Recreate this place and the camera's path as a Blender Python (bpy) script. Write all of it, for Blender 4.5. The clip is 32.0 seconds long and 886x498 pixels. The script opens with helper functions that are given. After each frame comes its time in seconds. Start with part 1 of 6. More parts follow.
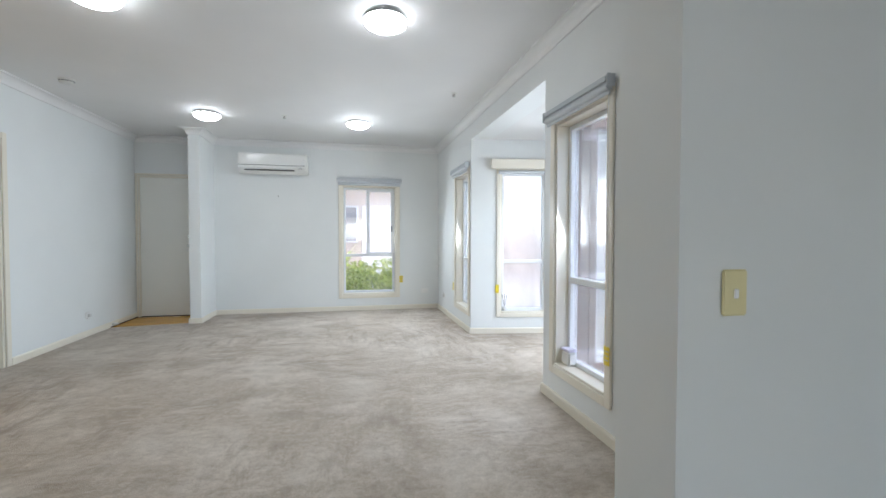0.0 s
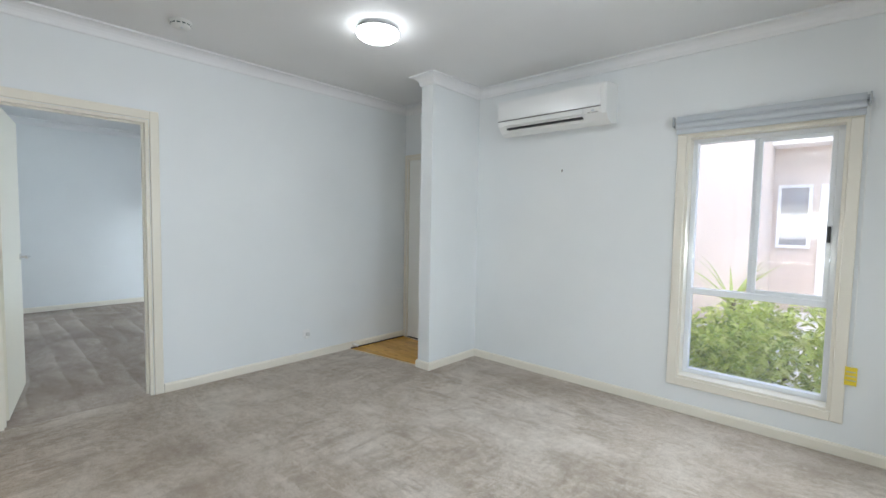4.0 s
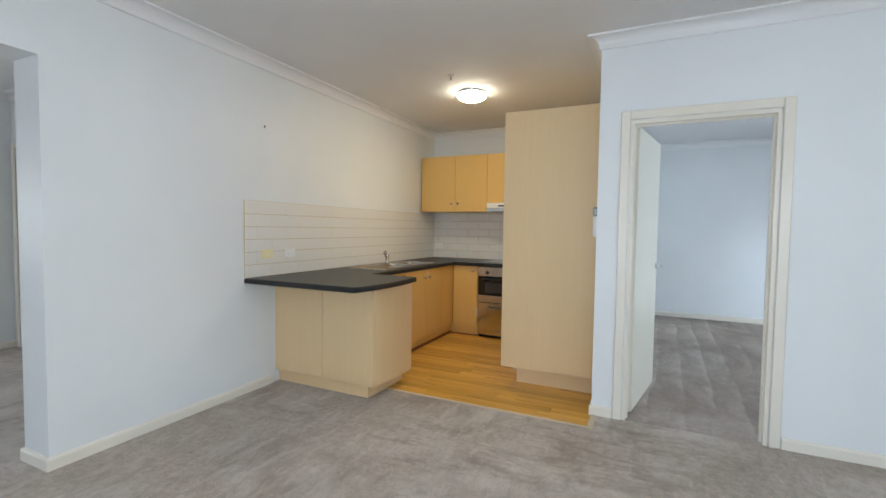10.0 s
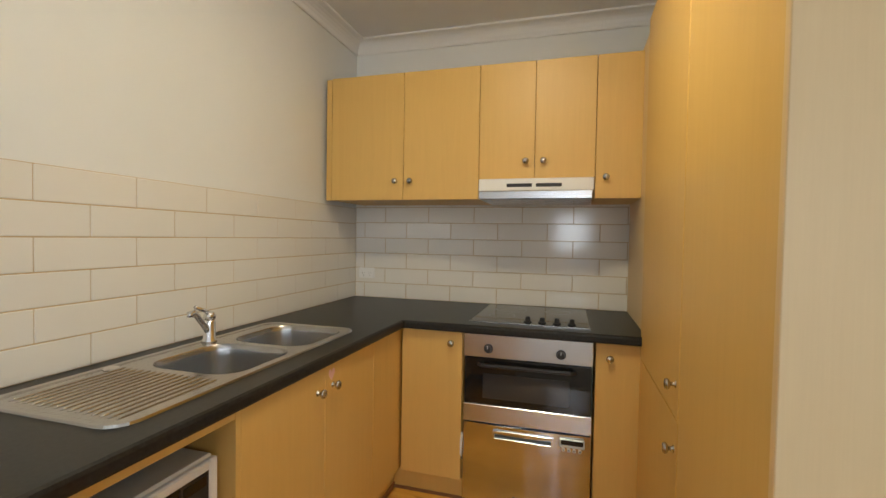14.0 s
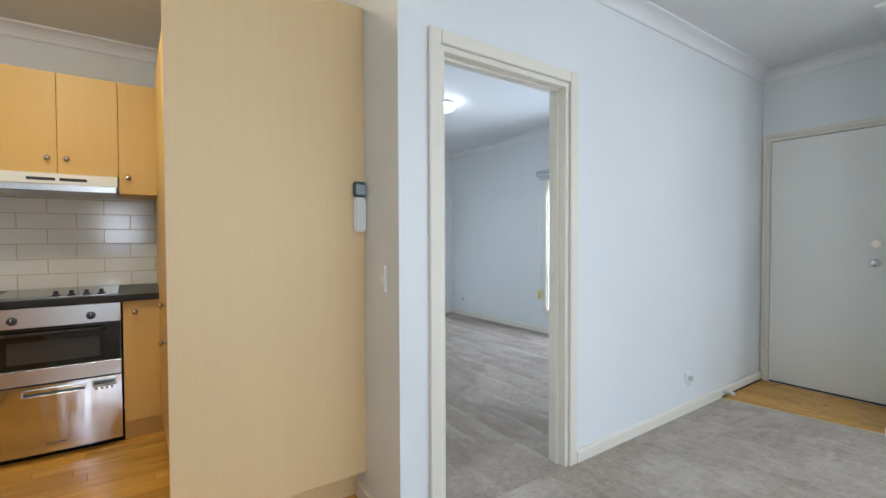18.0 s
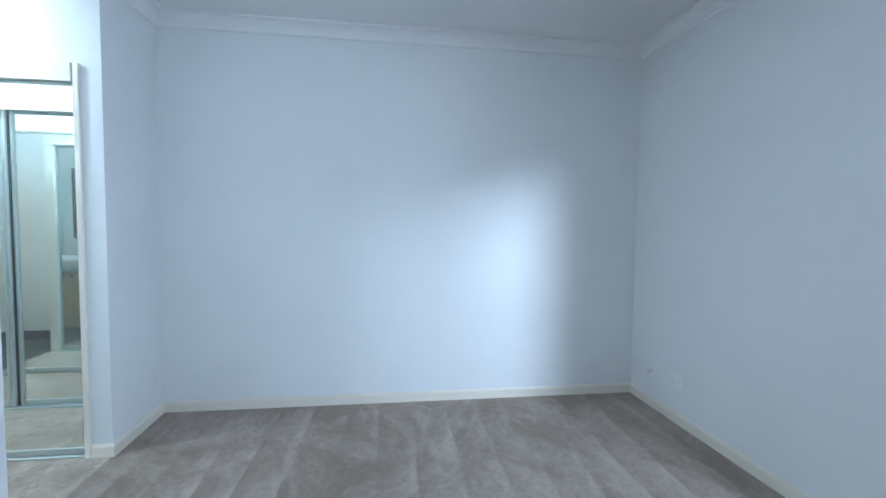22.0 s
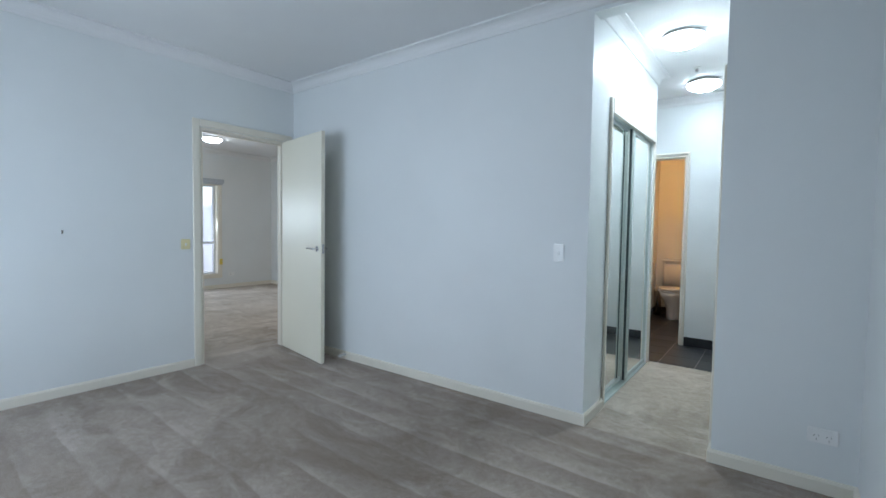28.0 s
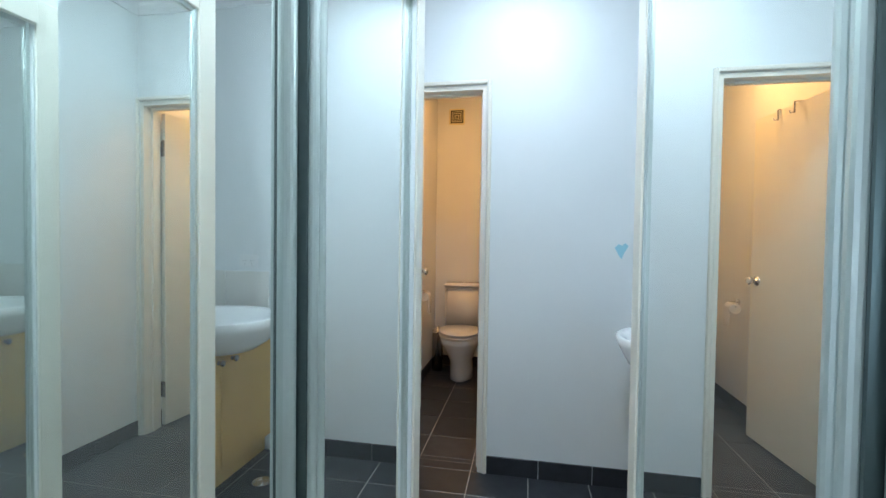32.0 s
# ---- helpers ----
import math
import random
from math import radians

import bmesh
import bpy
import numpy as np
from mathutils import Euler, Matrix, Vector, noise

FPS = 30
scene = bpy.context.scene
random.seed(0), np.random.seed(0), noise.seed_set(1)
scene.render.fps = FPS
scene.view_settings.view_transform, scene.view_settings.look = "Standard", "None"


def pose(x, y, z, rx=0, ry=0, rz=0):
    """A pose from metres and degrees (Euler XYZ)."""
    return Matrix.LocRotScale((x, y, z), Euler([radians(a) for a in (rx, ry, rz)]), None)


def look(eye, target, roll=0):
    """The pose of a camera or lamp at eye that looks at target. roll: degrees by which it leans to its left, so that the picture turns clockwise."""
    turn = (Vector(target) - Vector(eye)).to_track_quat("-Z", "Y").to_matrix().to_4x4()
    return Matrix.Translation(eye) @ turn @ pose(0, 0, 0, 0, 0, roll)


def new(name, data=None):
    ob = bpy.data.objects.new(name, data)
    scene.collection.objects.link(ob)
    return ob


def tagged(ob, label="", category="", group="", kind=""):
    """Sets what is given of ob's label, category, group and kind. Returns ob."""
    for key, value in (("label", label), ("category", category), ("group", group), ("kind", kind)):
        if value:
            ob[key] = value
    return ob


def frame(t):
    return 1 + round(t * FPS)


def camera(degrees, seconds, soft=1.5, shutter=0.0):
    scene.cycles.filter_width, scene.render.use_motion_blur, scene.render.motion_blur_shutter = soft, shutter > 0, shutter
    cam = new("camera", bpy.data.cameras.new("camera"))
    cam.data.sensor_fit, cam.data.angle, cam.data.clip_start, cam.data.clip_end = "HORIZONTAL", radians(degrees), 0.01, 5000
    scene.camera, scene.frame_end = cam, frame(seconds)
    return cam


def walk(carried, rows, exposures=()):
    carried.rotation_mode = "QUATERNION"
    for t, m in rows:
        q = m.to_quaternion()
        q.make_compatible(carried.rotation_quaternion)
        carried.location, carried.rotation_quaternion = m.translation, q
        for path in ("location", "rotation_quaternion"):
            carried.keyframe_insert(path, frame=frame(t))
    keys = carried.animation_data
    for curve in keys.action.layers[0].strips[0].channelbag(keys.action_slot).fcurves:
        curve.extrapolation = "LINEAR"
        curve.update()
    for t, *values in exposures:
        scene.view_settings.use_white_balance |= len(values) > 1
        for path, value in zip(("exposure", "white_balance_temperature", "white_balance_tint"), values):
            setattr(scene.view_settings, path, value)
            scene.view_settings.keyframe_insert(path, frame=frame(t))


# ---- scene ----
cam = camera(89.8, 32.0)
PATH = [
    (0, (3.033, -1.179, 1.188), (3.446, 0.777, 1.131), 0.1),
    (0.5, (3.214, -0.694, 1.165), (3.514, 1.282, 1.102), -0.1),
    (1, (3.322, -0.161, 1.167), (3.496, 1.83, 1.101), 0.0),
    (1.5, (3.422, 0.318, 1.189), (3.444, 2.317, 1.12), 0.2),
    (2, (3.505, 0.837, 1.205), (3.324, 2.828, 1.135), 0.4),
    (2.5, (3.599, 1.314, 1.232), (3.201, 3.272, 1.155), 0.5),
    (4.5, (3.912, 2.854, 1.358), (2.234, 3.933, 1.227), 1.0),
    (5, (4.065, 3.062, 1.355), (2.152, 3.633, 1.229), 0.8),
    (5.5, (4.328, 3.19, 1.323), (2.334, 3.303, 1.219), 0.7),
    (6, (4.579, 3.324, 1.315), (2.598, 3.069, 1.216), 0.8),
    (6.5, (4.734, 3.5, 1.28), (2.808, 2.968, 1.191), 0.7),
    (7, (4.817, 3.675, 1.271), (2.957, 2.944, 1.179), 0.7),
    (7.5, (4.868, 3.746, 1.271), (3.037, 2.948, 1.178), 0.7),
    (8, (4.812, 3.752, 1.265), (2.992, 2.928, 1.171), 0.7),
    (8.5, (4.585, 3.622, 1.263), (2.772, 2.782, 1.166), 0.8),
    (9, (4.208, 3.381, 1.277), (2.4, 2.533, 1.179), 0.8),
    (9.5, (3.761, 3.129, 1.289), (1.957, 2.271, 1.197), 0.8),
    (10, (3.272, 2.843, 1.306), (1.465, 1.991, 1.214), 0.8),
    (10.5, (2.772, 2.547, 1.31), (0.959, 1.707, 1.216), 0.9),
    (11, (2.285, 2.291, 1.319), (0.458, 1.484, 1.225), 1.2),
    (11.5, (1.86, 2.093, 1.304), (0.023, 1.307, 1.221), 0.9),
    (12, (1.397, 1.906, 1.306), (-0.451, 1.146, 1.224), 0.7),
    (12.5, (1.03, 1.73, 1.302), (-0.837, 1.018, 1.228), 0.8),
    (13, (0.644, 1.591, 1.3), (-1.244, 0.935, 1.233), 1.0),
    (13.5, (0.361, 1.443, 1.319), (-1.551, 0.861, 1.254), 1.0),
    (15.5, (0.579, 1.474, 1.314), (-1.358, 0.975, 1.295), 0.8),
    (16, (0.986, 1.498, 1.302), (-0.982, 1.145, 1.301), 0.4),
    (16.5, (1.378, 1.499, 1.304), (-0.622, 1.51, 1.296), 0.7),
    (17, (1.682, 1.398, 1.273), (-0.237, 1.964, 1.256), -0.1),
    (17.5, (1.752, 1.385, 1.252), (0.004, 2.355, 1.224), -0.2),
    (18, (1.559, 1.606, 1.228), (-0.077, 2.755, 1.182), -0.2),
    (18.5, (1.251, 1.905, 1.224), (-0.359, 3.089, 1.154), -0.3),
    (19, (0.89, 2.279, 1.227), (-0.716, 3.469, 1.152), -0.2),
    (19.5, (0.532, 2.593, 1.245), (-1.076, 3.779, 1.155), 0.2),
    (20, (0.146, 2.868, 1.239), (-1.465, 4.05, 1.148), -0.0),
    (20.5, (-0.174, 3.122, 1.243), (-1.84, 4.223, 1.15), 0.0),
    (21, (-0.531, 3.399, 1.261), (-2.31, 4.31, 1.17), 0.2),
    (21.5, (-0.864, 3.675, 1.248), (-2.75, 4.335, 1.165), 0.5),
    (22, (-1.218, 4.047, 1.294), (-3.195, 4.329, 1.182), 0.7),
    (22.5, (-1.531, 4.343, 1.318), (-3.523, 4.202, 1.203), 0.8),
    (23, (-1.814, 4.575, 1.294), (-3.714, 3.957, 1.197), 0.3),
    (23.5, (-2.148, 4.767, 1.29), (-3.845, 3.711, 1.213), 0.7),
    (24, (-2.541, 4.952, 1.287), (-3.891, 3.478, 1.222), 0.8),
    (24.5, (-2.882, 5.054, 1.271), (-3.872, 3.317, 1.217), 0.7),
    (25, (-3.203, 5.095, 1.26), (-3.71, 3.161, 1.202), 0.8),
    (25.5, (-3.488, 5.15, 1.266), (-3.512, 3.152, 1.191), 0.7),
    (26, (-3.696, 5.203, 1.254), (-3.249, 3.255, 1.174), 1.0),
    (28.5, (-4.081, 5.312, 1.212), (-2.861, 3.73, 1.12), 0.8),
    (29, (-3.955, 5.058, 1.234), (-2.961, 3.324, 1.154), 0.8),
    (29.5, (-3.844, 4.706, 1.231), (-3.103, 2.849, 1.162), 0.8),
    (30, (-3.73, 4.252, 1.237), (-3.195, 2.326, 1.176), 0.7),
    (30.5, (-3.63, 3.775, 1.226), (-3.212, 1.82, 1.17), 0.9),
    (31, (-3.558, 3.281, 1.213), (-3.184, 1.317, 1.161), 0.9),
    (31.5, (-3.531, 2.798, 1.232), (-3.163, 0.833, 1.178), 1.1),
    (32, (-3.484, 2.303, 1.241), (-3.117, 0.338, 1.189), 0.8),
]

EXPOSURES = [(0.0, 2.44, 6250, 9), (2.5, 2.46, 6250, 9), (5.0, 2.42, 6400, 9), (8.0, 2.37, 6250, 9), (11.0, 2.57, 6050, 10), (12.5, 2.55, 6450, 10), (16.0, 2.6, 6550, 10), (16.7, 2.65, 6300, 10), (17.5, 2.72, 6050, 10), (19.5, 2.5, 6000, 8), (21.0, 2.52, 5550, 8), (22.0, 2.53, 5450, 8), (23.0, 2.35, 5600, 8), (25.0, 2.03, 5800, 8), (26.5, 2.08, 5900, 8), (29.0, 2.12, 6000, 8), (30.0, 2.03, 6050, 8), (31.0, 2.1, 5900, 8), (32.0, 2.22, 5750, 8)]
walk(cam, [(t, look(eye, target, roll)) for t, eye, target, roll in PATH], EXPOSURES)

# ---- world and daylight ----
world = bpy.data.worlds.new("World")
scene.world = world
world.use_nodes = True
_n, _l = world.node_tree.nodes, world.node_tree.links
_sky = _n.new("ShaderNodeTexSky")
_sky.sky_type = "NISHITA"
_sky.sun_disc = False
_sky.sun_elevation = radians(68)
_sky.sun_rotation = radians(180)
_sky.dust_density, _sky.air_density, _sky.ozone_density = 2.0, 1.0, 1.0
_n["Background"].inputs[1].default_value = 0.125
_l.new(_sky.outputs[0], _n["Background"].inputs[0])

sun_data = bpy.data.lights.new("sun", "SUN")
sun_data.energy, sun_data.angle, sun_data.color = 0.5, radians(120), (1.0, 0.97, 0.93)
sun = new("sun", sun_data)
sun.matrix_world = look((0, -13, 33), (0, 0, 0))


def window_light(name, x, y, z, tx, ty, w, h, watts, spread=150, tz=None, colour=(0.84, 0.93, 1.0), roll=0):
    """An area lamp standing in for sky light."""
    d = bpy.data.lights.new(name, "AREA")
    d.shape, d.size, d.size_y, d.energy, d.color, d.spread = "RECTANGLE", w, h, watts, colour, radians(spread)
    o = new(name, d)
    drop = 0.36 * math.hypot(tx - x, ty - y)
    o.matrix_world = look((x, y, z), (tx, ty, z - drop if tz is None else tz), roll)
    return o


window_light("sky_window_north", 3.355, 6.05, 1.45, 3.355, 0, 0.78, 0.7, 3.6)
window_light("sky_window_east", 4.47, 4.46, 1.45, 0, 4.46, 0.6, 0.7, 2.0)
window_light("sky_window_dining", 4.47, 1.44, 1.45, 0, 1.44, 0.6, 0.7, 1.9)
window_light("sky_bay_north", 5.115, 3.865, 1.45, 4.9, 2.0, 0.5, 0.7, 1.4)
window_light("sky_bay_north_east", 5.725, 3.55, 1.45, 4.5, 2.2, 0.65, 0.7, 1.65)
window_light("sky_bay_east", 6.035, 2.99, 1.45, 0, 2.99, 0.45, 0.7, 1.8)
window_light("sky_bay_south_east", 5.725, 2.44, 1.45, 4.5, 3.7, 0.65, 0.7, 1.8)
window_light("sky_hall", 4.47, -3.4, 1.4, 0, -3.4, 1.1, 0.7, 1.3, colour=(0.95, 0.97, 0.96))
# added to brighten the wall end beside the living-room opening
window_light("added_hall_south_light", 3.1, -5.16, 1.4, 3.3, 0, 1.5, 0.7, 3.6, colour=(0.94, 0.98, 0.96))
window_light("sky_bedroom", -1.46, 6.068, 1.14, -1.46, 0, 1.68, 1.5, 6.2, 145, 1.14, colour=(0.74, 0.87, 1.0))
# lamp added between the stair and the wall, throwing the bedroom's bright wall patch
window_light("added_patch_lamp", 1.2, 7.2, 2.32, -3.0, 5.6, 0.95, 0.45, 9.5, 70, 1.3, (0.80, 0.90, 1.0), 20)

# ---- materials ----


def mat(name, col, rough=0.6, metal=0.0, spec=0.5):
    m = bpy.data.materials.new(name)
    m.use_nodes = True
    b = m.node_tree.nodes["Principled BSDF"]
    b.inputs["Base Color"].default_value = (*col, 1)
    b.inputs["Roughness"].default_value = rough
    b.inputs["Metallic"].default_value = metal
    b.inputs["Specular IOR Level"].default_value = spec
    return m


def nodes_of(m):
    return m.node_tree.nodes, m.node_tree.links, m.node_tree.nodes["Principled BSDF"]


def noise_tex(m, scale, detail=4, stretch=(1, 1, 1), distortion=0.0, rough=0.5, turn=0.0, shift=0.0):
    n, l, b = nodes_of(m)
    co = n.new("ShaderNodeTexCoord")
    mp = n.new("ShaderNodeMapping")
    mp.inputs["Scale"].default_value = stretch
    mp.inputs["Rotation"].default_value, mp.inputs["Location"].default_value = (0, 0, radians(turn)), (shift, shift, 0)
    t = n.new("ShaderNodeTexNoise")
    t.inputs["Scale"].default_value, t.inputs["Detail"].default_value = scale, detail
    t.inputs["Distortion"].default_value, t.inputs["Roughness"].default_value = distortion, rough
    l.new(co.outputs["Object"], mp.inputs[0])
    l.new(mp.outputs[0], t.inputs["Vector"])
    return t.outputs["Fac"]


def ramp(m, fac, stops):
    n, l, b = nodes_of(m)
    r = n.new("ShaderNodeValToRGB")
    e = r.color_ramp.elements
    for i, (p, c) in enumerate(stops):
        el = e[i] if i < 2 else e.new(p)
        el.position, el.color = p, (*c, 1)
    l.new(fac, r.inputs[0])
    return r.outputs[0]


def mix(m, a, b_, fac, mode="MIX"):
    n, l, _ = nodes_of(m)
    x = n.new("ShaderNodeMix")
    x.data_type, x.blend_type = "RGBA", mode
    for sock, v in ((x.inputs[0], fac), (x.inputs[6], a), (x.inputs[7], b_)):
        if isinstance(v, (int, float)):
            sock.default_value = v
        elif isinstance(v, tuple):
            sock.default_value = (*v, 1)
        else:
            l.new(v, sock)
    return x.outputs[2]


def bump(m, fac, strength, dist=0.002):
    n, l, b = nodes_of(m)
    u = n.new("ShaderNodeBump")
    u.inputs["Strength"].default_value, u.inputs["Distance"].default_value = strength, dist
    l.new(fac, u.inputs["Height"])
    l.new(u.outputs[0], b.inputs["Normal"])
    return u


def base(m, col):
    n, l, b = nodes_of(m)
    l.new(col, b.inputs["Base Color"])


def paint(name, col, rough=0.55, vary=0.04):
    m = mat(name, col, rough)
    lo = tuple(c * (1 - vary) for c in col)
    base(m, ramp(m, noise_tex(m, 1.3, 5), [(0.35, lo), (0.65, col)]))
    bump(m, noise_tex(m, 240, 2), 0.12, 0.0006)
    return m


M_WALL = paint("wall_paint", (0.80, 0.82, 0.82), 0.5)
M_CEIL = paint("ceiling_paint", (0.80, 0.80, 0.80), 0.7)
M_TRIM = paint("cream_gloss_trim", (0.81, 0.765, 0.665), 0.3, 0.03)
M_CORN = paint("cornice_paint", (0.82, 0.82, 0.82), 0.6, 0.02)
M_DOOR = paint("door_paint", (0.79, 0.755, 0.63), 0.3, 0.03)
M_ENTRY = paint("entry_door_paint", (0.85, 0.845, 0.80), 0.4, 0.03)
M_ALU = mat("white_aluminium", (0.82, 0.84, 0.86), 0.35)
M_CHROME = mat("chrome", (0.75, 0.75, 0.76), 0.14, 1.0)
M_NICKEL = mat("brushed_nickel", (0.50, 0.48, 0.46), 0.22, 1.0)
M_STRIP = paint("pale_brass_strip", (0.62, 0.50, 0.33), 0.4, 0.08)
M_DARKMETAL = mat("dark_frame_metal", (0.10, 0.13, 0.13), 0.35, 0.8)
M_SILVER = mat("silver_door_frame", (0.56, 0.62, 0.60), 0.33, 0.6)
M_WHITEPLASTIC = mat("white_plastic", (0.82, 0.82, 0.80), 0.35)
M_GLOSSWHITE = mat("glossy_white_plastic", (0.84, 0.84, 0.83), 0.16)
M_PLATE = mat("white_switch_plate", (0.89, 0.89, 0.88), 0.25)
M_SLOT = mat("grey_socket_slot", (0.30, 0.30, 0.29), 0.6)
M_ALARM = mat("off_white_plastic", (0.72, 0.72, 0.70), 0.45)
M_CREAMPLASTIC = mat("cream_plastic", (0.80, 0.72, 0.42), 0.4)
M_BLACK = mat("black_plastic", (0.02, 0.02, 0.022), 0.4)
M_YELLOW = mat("yellow_safety_tag", (0.80, 0.62, 0.03), 0.5)
M_CERAMIC = mat("white_ceramic", (0.82, 0.82, 0.81), 0.08)
M_BLINDGREY = mat("blind_grey_fabric", (0.56, 0.59, 0.62), 0.6)
M_BLINDTUBE = mat("blind_cassette_grey", (0.50, 0.53, 0.56), 0.45)
bump(M_BLINDGREY, noise_tex(M_BLINDGREY, 500, 1), 0.2, 0.0005)
M_MIRROR = mat("mirror_silver", (0.90, 0.95, 0.92), 0.01, 0.945)
M_DARKGAP = mat("dark_gap", (0.03, 0.025, 0.02), 0.9)


def carpet(name, raked=False):
    """Taupe cut pile, brushed up silver and trodden down brown in strokes; where raked, vacuum strokes lie side by side along x."""
    m = mat(name, (0.42, 0.37, 0.31), 0.95, 0, 0.1)
    n, l, b = nodes_of(m)
    grey = lambda v: (v, v, v)
    c = ramp(m, noise_tex(m, 26, 7, (1, 1, 1), 0.4, 0.8), [(0.30, (0.335, 0.285, 0.235)), (0.5, (0.455, 0.396, 0.338)), (0.70, (0.575, 0.518, 0.463))])
    silver, brown = (0.72, 0.67, 0.625), (0.245, 0.192, 0.148)
    if raked:
        w = n.new("ShaderNodeTexWave")
        w.wave_type, w.bands_direction, w.wave_profile = "BANDS", "Y", "SAW"
        for key, v in (("Scale", 1.45), ("Distortion", 5.0), ("Detail", 4.0), ("Detail Scale", 0.5), ("Detail Roughness", 0.6)):
            w.inputs[key].default_value = v
        co = n.new("ShaderNodeTexCoord")
        mp = n.new("ShaderNodeMapping")
        mp.inputs["Scale"].default_value, mp.inputs["Rotation"].default_value = (0.28, 1, 1), (0, 0, radians(7))
        l.new(co.outputs["Object"], mp.inputs[0])
        l.new(mp.outputs[0], w.inputs["Vector"])
        stroke = w.outputs["Fac"]
        worn = ramp(m, noise_tex(m, 1.5, 6, (0.6, 1.2, 1), 0.8, 0.66), [(0.40, grey(0.1)), (0.58, grey(1))])
        c = mix(m, c, silver, mix(m, ramp(m, stroke, [(0.0, grey(0)), (0.72, grey(0.06)), (0.93, grey(0.42)), (1.0, grey(0.20))]), worn, 1.0, "MULTIPLY"))
        c = mix(m, c, brown, mix(m, ramp(m, stroke, [(0.0, grey(0.42)), (0.5, grey(0.12)), (0.8, grey(0))]), worn, 1.0, "MULTIPLY"))
        c = mix(m, c, brown, ramp(m, noise_tex(m, 1.2, 8, (1, 1.4, 1), 0.8, 0.7), [(0.42, grey(0)), (0.60, grey(0.68))]))
        c = mix(m, c, silver, ramp(m, noise_tex(m, 2.2, 7, (0.8, 1.6, 1), 0.7, 0.7, 0, 5.0), [(0.52, grey(0)), (0.68, grey(0.3))]))
    else:
        c = mix(m, c, silver, ramp(m, noise_tex(m, 1.5, 9, (1, 1, 1), 0.3, 0.72), [(0.47, grey(0)), (0.62, grey(0.52))]))
        c = mix(m, c, brown, ramp(m, noise_tex(m, 1.3, 9, (1, 1, 1), 0.3, 0.72, 0, 4.0), [(0.49, grey(0)), (0.65, grey(0.5))]))
        for turn, stretch, lo, seed in ((28, (0.8, 2.6, 1), 0.52, 0.0), (-62, (0.8, 2.8, 1), 0.53, 7.3)):
            where = ramp(m, noise_tex(m, 0.8, 5, (1, 1, 1), 0.5, 0.6, 0, seed + 2), [(0.47, grey(0.1)), (0.60, grey(1))])
            brush = ramp(m, noise_tex(m, 3.4, 8, stretch, 0.15, 0.72, turn, seed), [(lo, grey(0)), (lo + 0.05, grey(0.26)), (lo + 0.16, grey(0.5))])
            c = mix(m, c, silver, mix(m, brush, where, 1.0, "MULTIPLY"))
        for turn, stretch, lo, seed in ((12, (3.0, 0.7, 1), 0.50, 3.1), (-40, (0.8, 2.8, 1), 0.53, 11.7)):
            where = ramp(m, noise_tex(m, 0.6, 5, (1, 1, 1), 0.5, 0.6, 0, seed + 2), [(0.48, grey(0.05)), (0.62, grey(1))])
            trail = ramp(m, noise_tex(m, 3.0, 8, stretch, 0.15, 0.72, turn, seed), [(lo, grey(0)), (lo + 0.045, grey(0.32)), (lo + 0.15, grey(0.6))])
            c = mix(m, c, brown, mix(m, trail, where, 1.0, "MULTIPLY"))
    fine = ramp(m, noise_tex(m, 190, 3, (1, 1, 1), 0, 0.7), [(0.28, (0.5, 0.5, 0.5)), (0.72, (1.5, 1.5, 1.5))])
    c = mix(m, c, (0.88, 0.84, 0.82) if raked else (1.0, 0.975, 0.93), 1.0, "MULTIPLY")
    base(m, mix(m, c, fine, 0.75, "MULTIPLY"))
    bump(m, noise_tex(m, 190, 3), 0.9, 0.008)
    b.inputs["Sheen Weight"].default_value = 0.2
    b.inputs["Sheen Roughness"].default_value = 0.4
    return m


M_CARPET = carpet("carpet_pile")
M_RAKED = carpet("carpet_pile_raked", True)


def wood(name, dark, light, stretch, scale, rough, spread=0.0, grain=0.82):
    """Grain runs along the axis whose stretch is small."""
    m = mat(name, light, rough)
    g1 = noise_tex(m, scale, 6, stretch, 0.8, 0.6)
    g2 = noise_tex(m, scale * 7, 3, stretch, 0.2)
    c = mix(m, ramp(m, g1, [(0.3, dark), (0.7, light)]), ramp(m, g2, [(0.3, tuple(x * grain for x in light)), (0.7, light)]), 0.4)
    if spread:
        n, l, b = nodes_of(m)
        oi = n.new("ShaderNodeObjectInfo")
        r = ramp(m, oi.outputs["Random"], [(0.0, (1 - spread,) * 3), (1.0, (1.0, 1.0, 1.0))])
        c = mix(m, c, r, 1.0, "MULTIPLY")
    base(m, c)
    bump(m, g2, 0.06, 0.0006)
    return m


